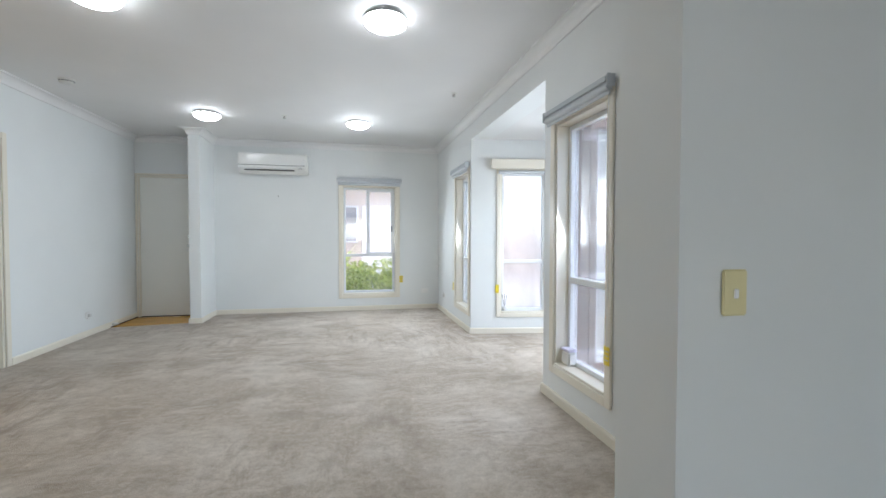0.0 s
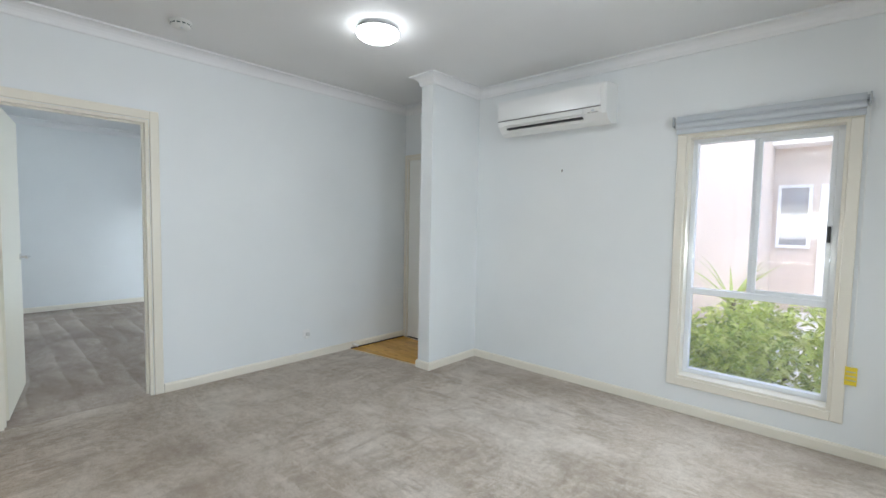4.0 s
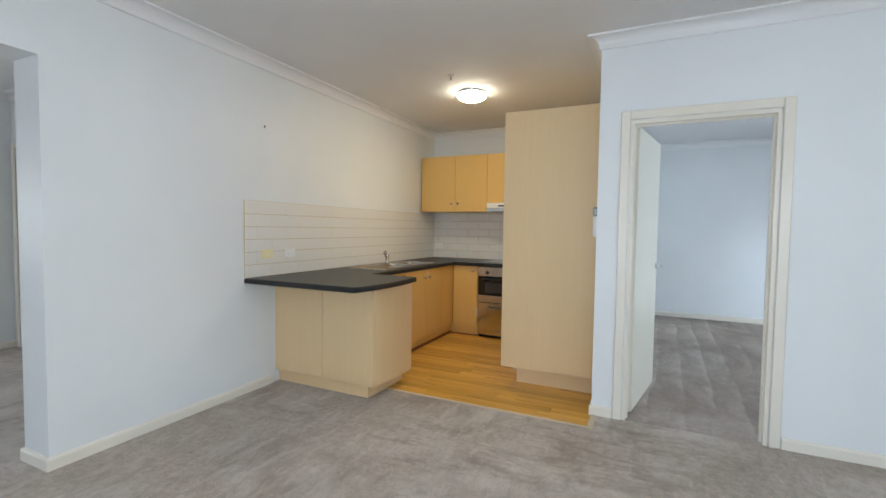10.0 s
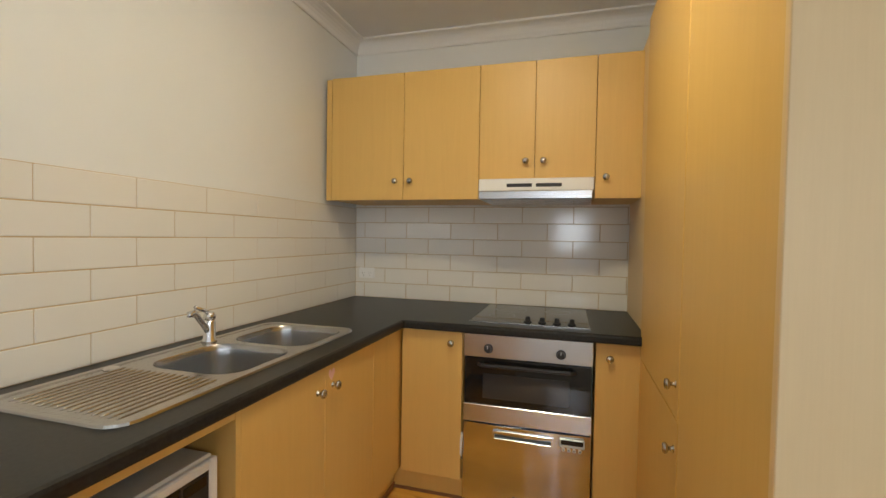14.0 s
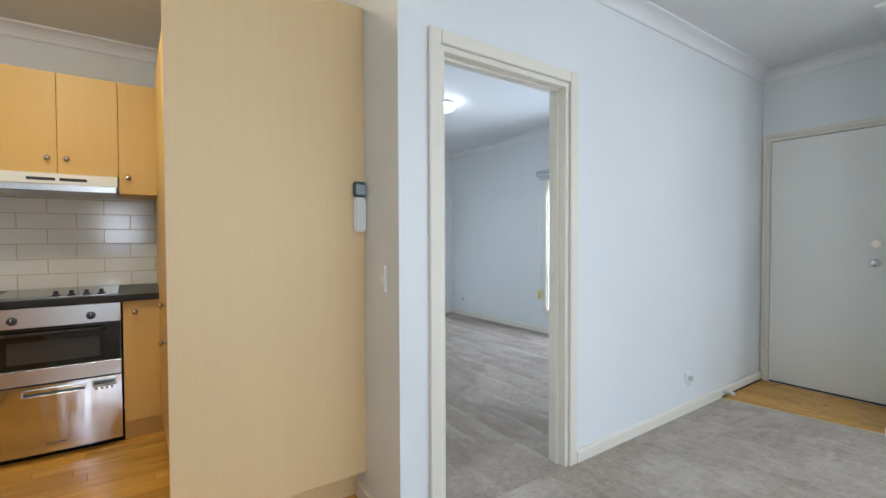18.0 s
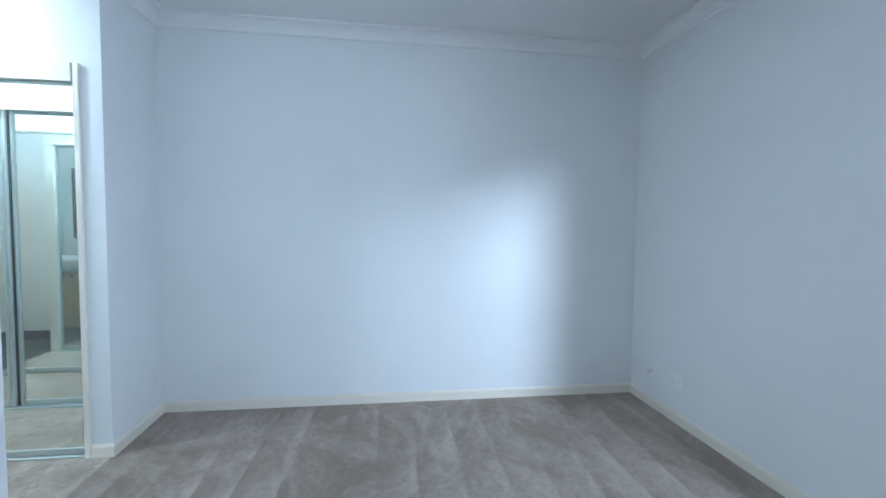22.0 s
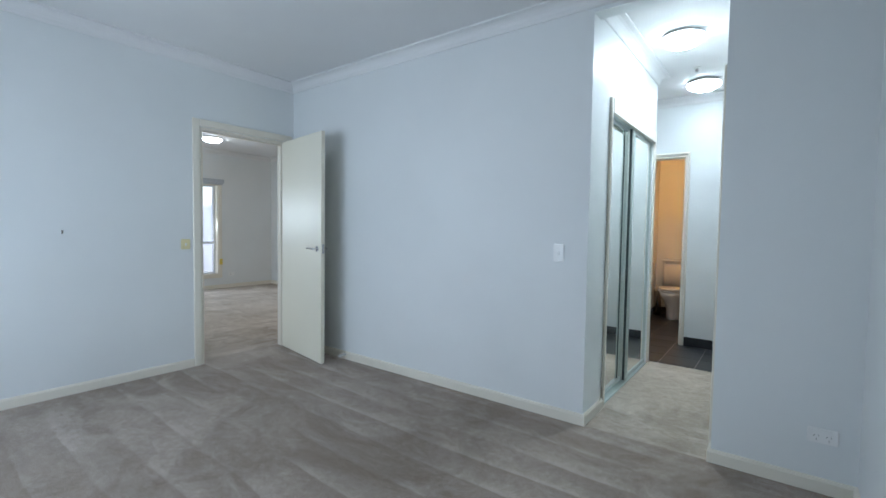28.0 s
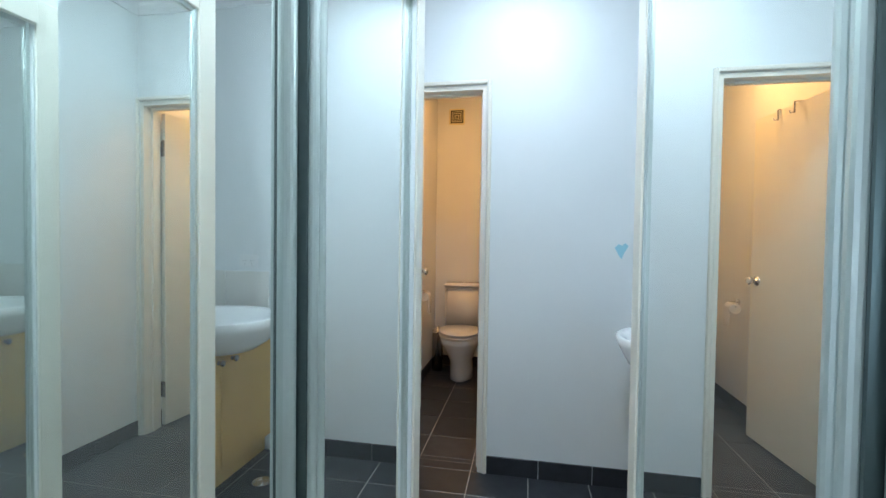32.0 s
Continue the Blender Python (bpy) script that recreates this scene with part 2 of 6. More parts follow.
M_LAM = wood("beech_laminate", (0.68, 0.425, 0.125), (0.73, 0.47, 0.145), (14, 14, 0.7), 3.0, 0.42, grain=0.94)
M_LAMPALE = wood("pale_maple_laminate", (0.74, 0.53, 0.285), (0.775, 0.57, 0.315), (16, 16, 0.6), 3.0, 0.45, grain=0.95)
M_PLANK = wood("timber_plank", (0.60, 0.27, 0.04), (0.90, 0.51, 0.105), (9, 0.8, 9), 2.4, 0.2, 0.3)
M_PLANKX = wood("timber_plank_across", (0.60, 0.27, 0.04), (0.90, 0.51, 0.105), (0.8, 9, 9), 2.4, 0.2, 0.3)
for _m, _s in ((M_PLANK, (5, 1.6, 5)), (M_PLANKX, (1.6, 5, 5))):
    _c = _m.node_tree.nodes["Principled BSDF"].inputs["Base Color"].links[0].from_socket
    _m.node_tree.nodes["Principled BSDF"].inputs["Specular IOR Level"].default_value = 0.32
    base(_m, mix(_m, _c, (0.30, 0.13, 0.03), ramp(_m, noise_tex(_m, 2.6, 3, _s, 0.4), [(0.60, (0, 0, 0)), (0.70, (0.7, 0.7, 0.7))])))
M_KICKEDGE = wood("brown_kick_edge", (0.16, 0.06, 0.022), (0.30, 0.13, 0.05), (1.5, 1.5, 6), 6.0, 0.6)
M_BENCH = mat("dark_laminate_bench", (0.03, 0.03, 0.032), 0.36, 0, 0.32)
bump(M_BENCH, noise_tex(M_BENCH, 700, 2), 0.1, 0.0004)
base(M_BENCH, ramp(M_BENCH, noise_tex(M_BENCH, 90, 5), [(0.35, (0.013, 0.013, 0.013)), (0.65, (0.023, 0.023, 0.022))]))


def steel():
    m = mat("brushed_steel", (0.66, 0.66, 0.67), 0.27, 1.0)
    bump(m, noise_tex(m, 60, 2, (1, 0.02, 40)), 0.02, 0.0003)
    return m


M_STEEL = steel()
M_DRAWER = mat("polished_drawer_steel", (0.66, 0.66, 0.68), 0.15, 1.0)
bump(M_DRAWER, noise_tex(M_DRAWER, 2.2, 2, (1, 1.6, 0.7)), 0.55, 0.03)
M_SINK = mat("satin_steel_sink", (0.50, 0.49, 0.47), 0.2, 1.0)
# darker than the deck steel: shade inside the bowls is in the colour
M_BOWL = mat("shaded_steel_bowl", (0.42, 0.42, 0.42), 0.26, 1.0)
M_OVENGLASS = mat("oven_black_glass", (0.012, 0.012, 0.013), 0.05)
M_TILEW = mat("white_wall_tile", (0.80, 0.78, 0.73), 0.12)
M_GROUT = mat("grout_tan", (0.55, 0.41, 0.235), 0.9)
M_GROUTG = mat("grout_grey", (0.50, 0.47, 0.43), 0.9)


def floor_tile():
    m = mat("slate_floor_tile", (0.05, 0.052, 0.058), 0.32)
    n, l, b = nodes_of(m)
    oi = n.new("ShaderNodeObjectInfo")
    v = ramp(m, oi.outputs["Random"], [(0, (0.75,) * 3), (1, (1.15,) * 3)])
    base(m, mix(m, ramp(m, noise_tex(m, 14, 6), [(0.3, (0.022, 0.0235, 0.028)), (0.7, (0.038, 0.040, 0.046))]), v, 1.0, "MULTIPLY"))
    bump(m, noise_tex(m, 40, 5), 0.15, 0.001)
    return m


M_FTILE = floor_tile()


def glass(name, mist=0.1, streaks=0.05, blur=0.25, veil=0.03, refl=0.05):
    """Clear glass, misted in soft streaks that blur what lies behind, under a thin veil of dust."""
    m = bpy.data.materials.new(name)
    m.use_nodes = True
    n, l = m.node_tree.nodes, m.node_tree.links
    b = n["Principled BSDF"]
    out = n["Material Output"]
    tr, gl, rf, dust, mx, mx2, mx3 = (n.new(k) for k in ("ShaderNodeBsdfTransparent", "ShaderNodeBsdfGlossy", "ShaderNodeBsdfRefraction", "ShaderNodeBsdfTranslucent", "ShaderNodeMixShader", "ShaderNodeMixShader", "ShaderNodeMixShader"))
    gl.inputs["Roughness"].default_value = 0.02
    rf.inputs["Roughness"].default_value, rf.inputs["IOR"].default_value = blur, 1.4
    rf.inputs["Color"].default_value = (0.98, 0.98, 0.98, 1)
    dust.inputs[0].default_value = (0.95, 0.93, 0.91, 1)
    v = ramp(m, noise_tex(m, 2.2, 4, (1.2, 1.2, 0.5), 0.6), [(0.3, (max(mist - streaks, 0),) * 3), (0.7, (min(mist + streaks, 1),) * 3)])
    l.new(v, mx.inputs[0])
    l.new(tr.outputs[0], mx.inputs[1])
    l.new(rf.outputs[0], mx.inputs[2])
    mx2.inputs[0].default_value, mx3.inputs[0].default_value = veil, refl
    l.new(mx.outputs[0], mx2.inputs[1])
    l.new(dust.outputs[0], mx2.inputs[2])
    l.new(mx2.outputs[0], mx3.inputs[1])
    l.new(gl.outputs[0], mx3.inputs[2])
    l.new(mx3.outputs[0], out.inputs[0])
    n.remove(b)
    return m


M_GLASS = glass("window_glass", 0.12, 0.08, 0.15, 0.04)
M_GLASSBAY = glass("misted_bay_glass", 0.80, 0.25, 0.28, 0.10)
M_GLASSSIDE = glass("streaked_bay_glass", 0.35, 0.15, 0.2, 0.05)
M_GLASSBED = glass("dusty_bedroom_glass", 0.14, 0.14, 0.2, 0.02)
M_GLASSBEDLOW = glass("misted_bedroom_glass", 0.68, 0.28, 0.28, 0.06)


def emit(name, col, power):
    m = mat(name, (0.85, 0.85, 0.85), 0.4)
    n, l, b = nodes_of(m)
    b.inputs["Emission Color"].default_value = (*col, 1)
    b.inputs["Emission Strength"].default_value = power
    return m


M_DOME = emit("frosted_dome_cool", (0.93, 0.97, 1.0), 2.7)
M_DOMERIM = emit("frosted_dome_rim", (0.93, 0.97, 1.0), 4.0)
M_DOMERIMBRIGHT = emit("frosted_dome_rim_bright", (0.84, 0.94, 1.0), 3.6)
M_DOMERIMWARM = emit("frosted_dome_rim_warm", (1.0, 0.89, 0.65), 6.5)
M_DOMEWARM = emit("frosted_dome_warm", (1.0, 0.86, 0.56), 24.0)
M_DOMEBRIGHT = emit("frosted_dome_bright", (0.82, 0.93, 1.0), 45.0)
M_DOMEBATH = emit("frosted_dome_bath", (0.80, 0.92, 1.0), 19.0)
M_DOMETOILET = emit("frosted_dome_amber", (1.0, 0.46, 0.135), 25.0)
M_DOMERIMAMBER = emit("frosted_dome_rim_amber", (1.0, 0.50, 0.16), 5.0)

# ---- building helpers ----


def link(name, bm, material, parent=None, label="", smooth=False):
    me = bpy.data.meshes.new(name)
    bmesh.ops.recalc_face_normals(bm, faces=bm.faces[:])
    bm.to_mesh(me)
    bm.free()
    for mm in material if isinstance(material, (list, tuple)) else (material,):
        me.materials.append(mm)
    if smooth:
        for p in me.polygons:
            p.use_smooth = True
    o = new(name, me)
    if parent:
        o.parent = parent
    if label:
        o["label"] = label
    return o


def part(name, bm, material, parent, label="", smooth=False):
    return link(name, bm, material, parent, label, smooth)


def empty(name, m=None, label="", category="", group="", kind=""):
    o = new(name)
    o.empty_display_size = 0.1
    if m is not None:
        o.matrix_world = m
    return tagged(o, label, category, group, kind)


def box(bm, x0, y0, z0, x1, y1, z1, bev=0.0, seg=1):
    b = bmesh.new()
    bmesh.ops.create_cube(b, size=1)
    for v in b.verts:
        v.co = Vector(((x0 + x1) / 2 + v.co.x * (x1 - x0), (y0 + y1) / 2 + v.co.y * (y1 - y0), (z0 + z1) / 2 + v.co.z * (z1 - z0)))
    if bev:
        bmesh.ops.bevel(b, geom=b.edges[:], offset=min(bev, 0.45 * min(abs(x1 - x0), abs(y1 - y0), abs(z1 - z0))), segments=seg, affect="EDGES")
    me = bpy.data.meshes.new("t")
    b.to_mesh(me)
    b.free()
    bm.from_mesh(me)
    bpy.data.meshes.remove(me)
    return bm


def bx(x0, y0, z0, x1, y1, z1, bev=0.0, seg=1):
    return box(bmesh.new(), x0, y0, z0, x1, y1, z1, bev, seg)


def cyl(bm, r, h, m, n=20, r2=None):
    bmesh.ops.create_cone(bm, cap_ends=True, segments=n, radius1=r, radius2=r if r2 is None else r2, depth=h, matrix=m)
    return bm


def lathe(bm, prof, m=None, n=28, sx=1.0, sy=1.0):
    """Turns (r, z) pairs about z."""
    m = m or Matrix()
    rings = []
    for r, z in prof:
        if r < 1e-5:
            rings.append([bm.verts.new(m @ Vector((0, 0, z)))])
        else:
            rings.append([bm.verts.new(m @ Vector((sx * r * math.cos(2 * math.pi * i / n), sy * r * math.sin(2 * math.pi * i / n), z))) for i in range(n)])
    for a, b in zip(rings, rings[1:]):
        for i in range(n):
            j = (i + 1) % n
            if len(a) == 1 and len(b) == 1:
                continue
            if len(a) == 1:
                bm.faces.new((a[0], b[i], b[j]))
            elif len(b) == 1:
                bm.faces.new((a[i], a[j], b[0]))
            else:
                bm.faces.new((a[i], a[j], b[j], b[i]))
    return bm


def tube(bm, pts, r, n=10):
    """A round bar along points."""
    pts = [Vector(p) for p in pts]
    rings = []
    for i, p in enumerate(pts):
        d = (pts[min(i + 1, len(pts) - 1)] - pts[max(i - 1, 0)]).normalized()
        side = d.cross(Vector((0, 0, 1)) if abs(d.z) < 0.95 else Vector((1, 0, 0))).normalized()
        up = side.cross(d)
        rings.append([bm.verts.new(p + r * (math.cos(2 * math.pi * k / n) * side + math.sin(2 * math.pi * k / n) * up)) for k in range(n)])
    for a, b in zip(rings, rings[1:]):
        for k in range(n):
            bm.faces.new((a[k], a[(k + 1) % n], b[(k + 1) % n], b[k]))
    bm.faces.new(rings[0])
    bm.faces.new(rings[-1][::-1])
    return bm


def prism(bm, pts, z0, z1):
    """An upright prism over a plan outline."""
    lo, hi = [bm.verts.new((x, y, z0)) for x, y in pts], [bm.verts.new((x, y, z1)) for x, y in pts]
    k = len(pts)
    for i in range(k):
        bm.faces.new((lo[i], lo[(i + 1) % k], hi[(i + 1) % k], hi[i]))
    bm.faces.new(lo[::-1])
    bm.faces.new(hi)
    return bm


def line_frame(p0, p1):
    """Local axes of a wall face: u from p0 to p1, v into the room on its left, z up."""
    u = (Vector((*p1, 0)) - Vector((*p0, 0)))
    w = u.length
    u.normalize()
    v = Vector((-u.y, u.x, 0))
    return Matrix(((u.x, v.x, 0, p0[0]), (u.y, v.y, 0, p0[1]), (0, 0, 1, 0), (0, 0, 0, 1))), w


def wall(name, p0, p1, thick, z0, z1, holes=(), material=None, label="white painted plaster wall"):
    """A wall with openings (u0, u1, z0, z1) through it; its room face runs p0 to p1 with the room on the left."""
    m, w = line_frame(p0, p1)
    us = sorted({0.0, w, *(h for a in holes for h in a[:2])})
    zs = sorted({z0, z1, *(h for a in holes for h in a[2:])})
    full = lambda i, j: 0 <= i < len(us) - 1 and 0 <= j < len(zs) - 1 and not any(
        a[0] - 1e-6 < (us[i] + us[i + 1]) / 2 < a[1] + 1e-6 and a[2] - 1e-6 < (zs[j] + zs[j + 1]) / 2 < a[3] + 1e-6 for a in holes)
    bm = bmesh.new()
    cache = {}

    def vert(u, v, z):
        k = (round(u, 5), round(v, 5), round(z, 5))
        if k not in cache:
            cache[k] = bm.verts.new(m @ Vector(k))
        return cache[k]

    for i in range(len(us) - 1):
        for j in range(len(zs) - 1):
            if not full(i, j):
                continue
            a, b, c, d = us[i], us[i + 1], zs[j], zs[j + 1]
            bm.faces.new([vert(a, 0, c), vert(b, 0, c), vert(b, 0, d), vert(a, 0, d)])
            bm.faces.new([vert(a, -thick, c), vert(a, -thick, d), vert(b, -thick, d), vert(b, -thick, c)])
            if not full(i - 1, j):
                bm.faces.new([vert(a, 0, c), vert(a, 0, d), vert(a, -thick, d), vert(a, -thick, c)])
            if not full(i + 1, j):
                bm.faces.new([vert(b, 0, c), vert(b, -thick, c), vert(b, -thick, d), vert(b, 0, d)])
            if not full(i, j - 1):
                bm.faces.new([vert(a, 0, c), vert(a, -thick, c), vert(b, -thick, c), vert(b, 0, c)])
            if not full(i, j + 1):
                bm.faces.new([vert(a, 0, d), vert(b, 0, d), vert(b, -thick, d), vert(a, -thick, d)])
    return tagged(link(name, bm, material or M_WALL), label, "wall", kind="structure")


def sweep(bm, prof, pts, closed=False):
    """Carries a profile of (v, z) along a plan line with mitred corners; v reaches to the line's left."""
    P = [Vector(p) for p in pts]
    k = len(P)
    rings = []
    for i in range(k):
        dirs = []
        if i > 0 or closed:
            dirs.append((P[i] - P[i - 1]).normalized())
        if i < k - 1 or closed:
            dirs.append((P[(i + 1) % k] - P[i]).normalized())
        ns = [Vector((-d.y, d.x)) for d in dirs]
        nn = sum(ns, Vector((0, 0))).normalized()
        c = max(0.3, nn.dot(ns[0]))
        rings.append([bm.verts.new((P[i].x + nn.x * v / c, P[i].y + nn.y * v / c, z)) for v, z in prof])
    q = len(prof)
    for i in range(k if closed else k - 1):
        a, b = rings[i], rings[(i + 1) % k]
        for j in range(q):
            bm.faces.new((a[j], a[(j + 1) % q], b[(j + 1) % q], b[j]))
    if not closed:
        bm.faces.new(rings[0])
        bm.faces.new(rings[-1][::-1])
    return bm


CEIL = 2.63
_c = 0.085
CORNICE = [(0, CEIL), (0, CEIL - _c), (0.010, CEIL - _c), (0.014, CEIL - _c + 0.008)] + [
    (0.014 + 0.06 * (1 - math.cos(a)), CEIL - _c + 0.008 + 0.063 * math.sin(a)) for a in [radians(d) for d in (18, 36, 54, 72, 90)]] + [(_c, CEIL - 0.012), (_c, CEIL)]
SKIRT = [(0, 0), (0.016, 0), (0.016, 0.056), (0.010, 0.068), (0, 0.070)]


def cornice(pts, closed=False):
    return tagged(link("trim", sweep(bmesh.new(), CORNICE, pts, closed), M_CORN), "white cove plaster cornice under the ceiling", "cornice", kind="structure")


def skirting(pts):
    return tagged(link("baseboard", sweep(bmesh.new(), SKIRT, pts), M_TRIM), "cream painted timber skirting board", "skirting board", kind="structure")


# ---- structure: floors and ceilings ----


def slab(name, pts, z0, z1, material, label, category):
    return tagged(link(name, prism(bmesh.new(), pts, z0, z1), material), label, category, kind="structure")


# bay outline, from the north jamb round to the south jamb
BAY = [(4.48, 4.04), (5.45, 3.89), (6.10, 3.31), (6.10, 2.67), (5.45, 2.11), (4.48, 1.96)]
slab("floor_living", [(0.24, 0), (0.24, 2.52), (0, 2.52), (0, 5.28), (0.92, 5.42), (0.92, 6.06), (4.48, 6.06)] + BAY + [(4.48, 0)], -0.12, 0, M_CARPET, "grey-brown cut-pile carpet with vacuum marks", "carpet")
slab("floor_hall", [(1.70, -5.2), (1.70, -3.2), (0.98, -3.2), (0.98, -0.25), (2.08, -0.25), (2.08, 0), (3.81, 0), (3.81, -0.25), (4.48, -0.25), (4.48, -5.2)], -0.12, 0, M_CARPET, "grey-brown cut-pile carpet", "carpet")
slab("floor_bedroom", [(-4.40, 2.60), (-4.40, 6.0), (-0.11, 6.0), (-0.11, 3.515), (0, 3.515), (0, 2.69), (-0.11, 2.69), (-0.11, 2.60)], -0.12, 0, M_RAKED, "grey-brown carpet with raked vacuum stripes", "carpet")
slab("floor_passage", [(-3.137, 2.60), (-3.825, 2.60), (-3.825, 0.845), (-3.137, 0.845)], -0.12, 0, M_CARPET, "grey-brown carpet between the wardrobes", "carpet")
slab("floor_entry", [(0, 5.28), (0.92, 5.42), (0.92, 6.06), (0, 6.06)], -0.12, -0.012, M_DARKGAP, "timber floor underlay", "floor")
slab("floor_kitchen", [(-2.43, 0), (0.24, 0), (0.24, 2.52), (0.0, 2.52), (0.0, 2.485), (-2.43, 2.485)], -0.12, -0.012, M_DARKGAP, "timber floor underlay", "floor")
slab("floor_bathroom", [(-4.85, -1.95), (-2.62, -1.95), (-2.62, 0.95), (-4.85, 0.95)], -0.12, -0.002, M_GROUTG, "grey grout bed of the tiled floor", "floor")
slab("floor_robes", [(-4.45, 0.95), (-3.825, 0.95), (-3.825, 2.485), (-4.45, 2.485)], -0.12, 0, M_CARPET, "grey carpet inside the wardrobe", "carpet")
slab("floor_robes_east", [(-3.137, 0.95), (-2.55, 0.95), (-2.55, 2.485), (-3.137, 2.485)], -0.12, 0, M_CARPET, "grey carpet inside the wardrobe", "carpet")

slab("ceiling_living", [(-2.53, -0.25), (-2.53, 2.60), (-0.11, 2.60), (-0.11, 6.3), (4.7, 6.3), (4.7, -0.25)], CEIL, CEIL + 0.12, M_CEIL, "flat white painted plasterboard ceiling", "ceiling")
slab("ceiling_bay", [(4.72, 4.04), (5.5, 4.0), (6.3, 3.4), (6.3, 2.5), (5.5, 2.0), (4.72, 1.96)], 2.36, 2.50, M_CEIL, "lower white ceiling over the bay window", "ceiling")
slab("ceiling_hall", [(0.8, -5.4), (0.8, -0.25), (4.7, -0.25), (4.7, -5.4)], CEIL, CEIL + 0.12, M_CEIL, "flat white painted ceiling", "ceiling")
slab("ceiling_bedroom", [(-4.6, 2.60), (-4.6, 6.3), (-0.11, 6.3), (-0.11, 2.60)], CEIL, CEIL + 0.12, M_CEIL, "flat white painted plasterboard ceiling", "ceiling")
slab("ceiling_bathroom", [(-5.0, -2.1), (-5.0, 2.60), (-2.53, 2.60), (-2.53, -2.1)], CEIL, CEIL + 0.12, M_CEIL, "flat white painted ceiling", "ceiling")

# ---- structure: walls ----
T = 0.24
wall("wall_north_living", (4.48 + T, 6.06), (-0.11, 6.06), T, -0.12, CEIL, [(0.94, 1.79, 0.255, 1.985), (3.86, 4.68, 0.0, 2.06)])
wall("wall_east_living", (4.48, 4.04), (4.48, 6.06), T, -0.12, CEIL, [(0.09, 0.75, 0.265, 1.985)])
wall("wall_east_dining", (4.48, -0.25), (4.48, 1.96), T, -0.12, CEIL, [(1.36, 2.02, 0.265, 1.985)])
wall("wall_bay_lintel", (4.48, 1.96), (4.48, 4.04), T, 2.36, CEIL)
wall("wall_bay_1", BAY[1], BAY[0], 0.14, -0.12, 2.36, [(0.04, 0.62, 0.25, 1.985)])
wall("wall_bay_2", BAY[2], BAY[1], 0.14, -0.12, 2.36, [(0.06, 0.81, 0.25, 1.985)])
wall("wall_bay_3", BAY[3], BAY[2], 0.14, -0.12, 2.36, [(0.08, 0.56, 0.25, 1.985)])
wall("wall_bay_4", BAY[4], BAY[3], 0.14, -0.12, 2.36, [(0.06, 0.81, 0.25, 1.985)])
wall("wall_bay_5", BAY[5], BAY[4], 0.14, -0.12, 2.36, [(0.36, 0.94, 0.25, 1.985)])
wall("wall_south", (-2.53, 0), (4.48, 0), 0.25, -0.12, CEIL, [(4.61, 6.34, -0.12, 2.16)])
wall("wall_bedroom_partition", (0, 6.06), (0, 2.485), 0.11, -0.12, CEIL, [(2.545, 3.37, -0.12, 2.045)])
wall("wall_entry_stub", (1.06, 6.06), (1.06, 5.40), 0.14, -0.12, CEIL)
wall("wall_kitchen_back", (-2.43, 2.485), (-2.43, 0), 0.10, -0.12, CEIL)
wall("wall_bedroom_south", (-0.11, 2.485), (-4.40, 2.485), 0.115, -0.12, CEIL, [(3.027, 3.715, -0.12, 2.52)])
wall("wall_bedroom_north", (-0.11, 6.0), (-4.40 - T, 6.0), T + 0.06, -0.12, CEIL, [(0.45, 2.25, 0.30, 1.985)])
wall("wall_bedroom_west", (-4.40, 6.0), (-4.40, 2.485), T, -0.12, CEIL)
wall("wall_robe_west", (-3.825, 2.485), (-3.825, 0.95), 0.04, 2.075, CEIL)
wall("wall_robe_east", (-3.137, 0.95), (-3.137, 2.485), 0.04, 2.075, CEIL)
wall("wall_robe_east_nib", (-3.137, 2.24), (-3.137, 2.485), 0.11, -0.12, 2.075)
wall("wall_robe_west_back", (-4.45, 2.485), (-4.45, 0.95), 0.1, -0.12, CEIL)
wall("wall_robe_east_back", (-2.55, 0.86), (-2.55, 2.485), 0.02, -0.12, CEIL)
wall("wall_robe_west_end", (-3.825, 0.86), (-4.95, 0.86), 0.09, -0.12, CEIL, label="white bathroom wall beside the wardrobe")
wall("wall_robe_east_end", (-2.52, 0.86), (-3.137, 0.86), 0.09, -0.12, CEIL, label="white bathroom wall beside the wardrobe")
wall("wall_bathroom_south", (-4.95, -0.02), (-2.62, -0.02), 0.12, -0.12, CEIL, [(1.68, 2.31, -0.12, 2.03)])
wall("wall_bathroom_west", (-4.68, 0.86), (-4.68, -0.02), 0.1, -0.12, CEIL)
wall("wall_bathroom_east", (-2.62, -1.95), (-2.62, 0.86), 0.07, -0.12, CEIL)
wall("wall_toilet_back", (-3.48, -1.95), (-2.55, -1.95), 0.1, -0.12, CEIL)
wall("wall_toilet_west", (-3.38, -0.14), (-3.38, -1.95), 0.1, -0.12, CEIL)
wall("wall_hall_west", (0.98, -0.25), (0.98, -3.2), 0.12, -0.12, CEIL, [(2.08, 2.86, 0.0, 2.06)])
wall("wall_hall_step", (0.86, -3.2), (1.70, -3.2), 0.12, -0.12, CEIL)
wall("wall_hall_west_far", (1.70, -3.32), (1.70, -5.3), 0.12, -0.12, CEIL)
wall("wall_hall_south", (1.58, -5.2), (4.72, -5.2), 0.12, -0.12, CEIL, [(0.72, 2.32, 0.4, 2.0)])
wall("wall_hall_east", (4.48, -5.2), (4.48, -0.25), T, -0.12, CEIL, [(1.2, 2.4, 0.4, 2.0)])

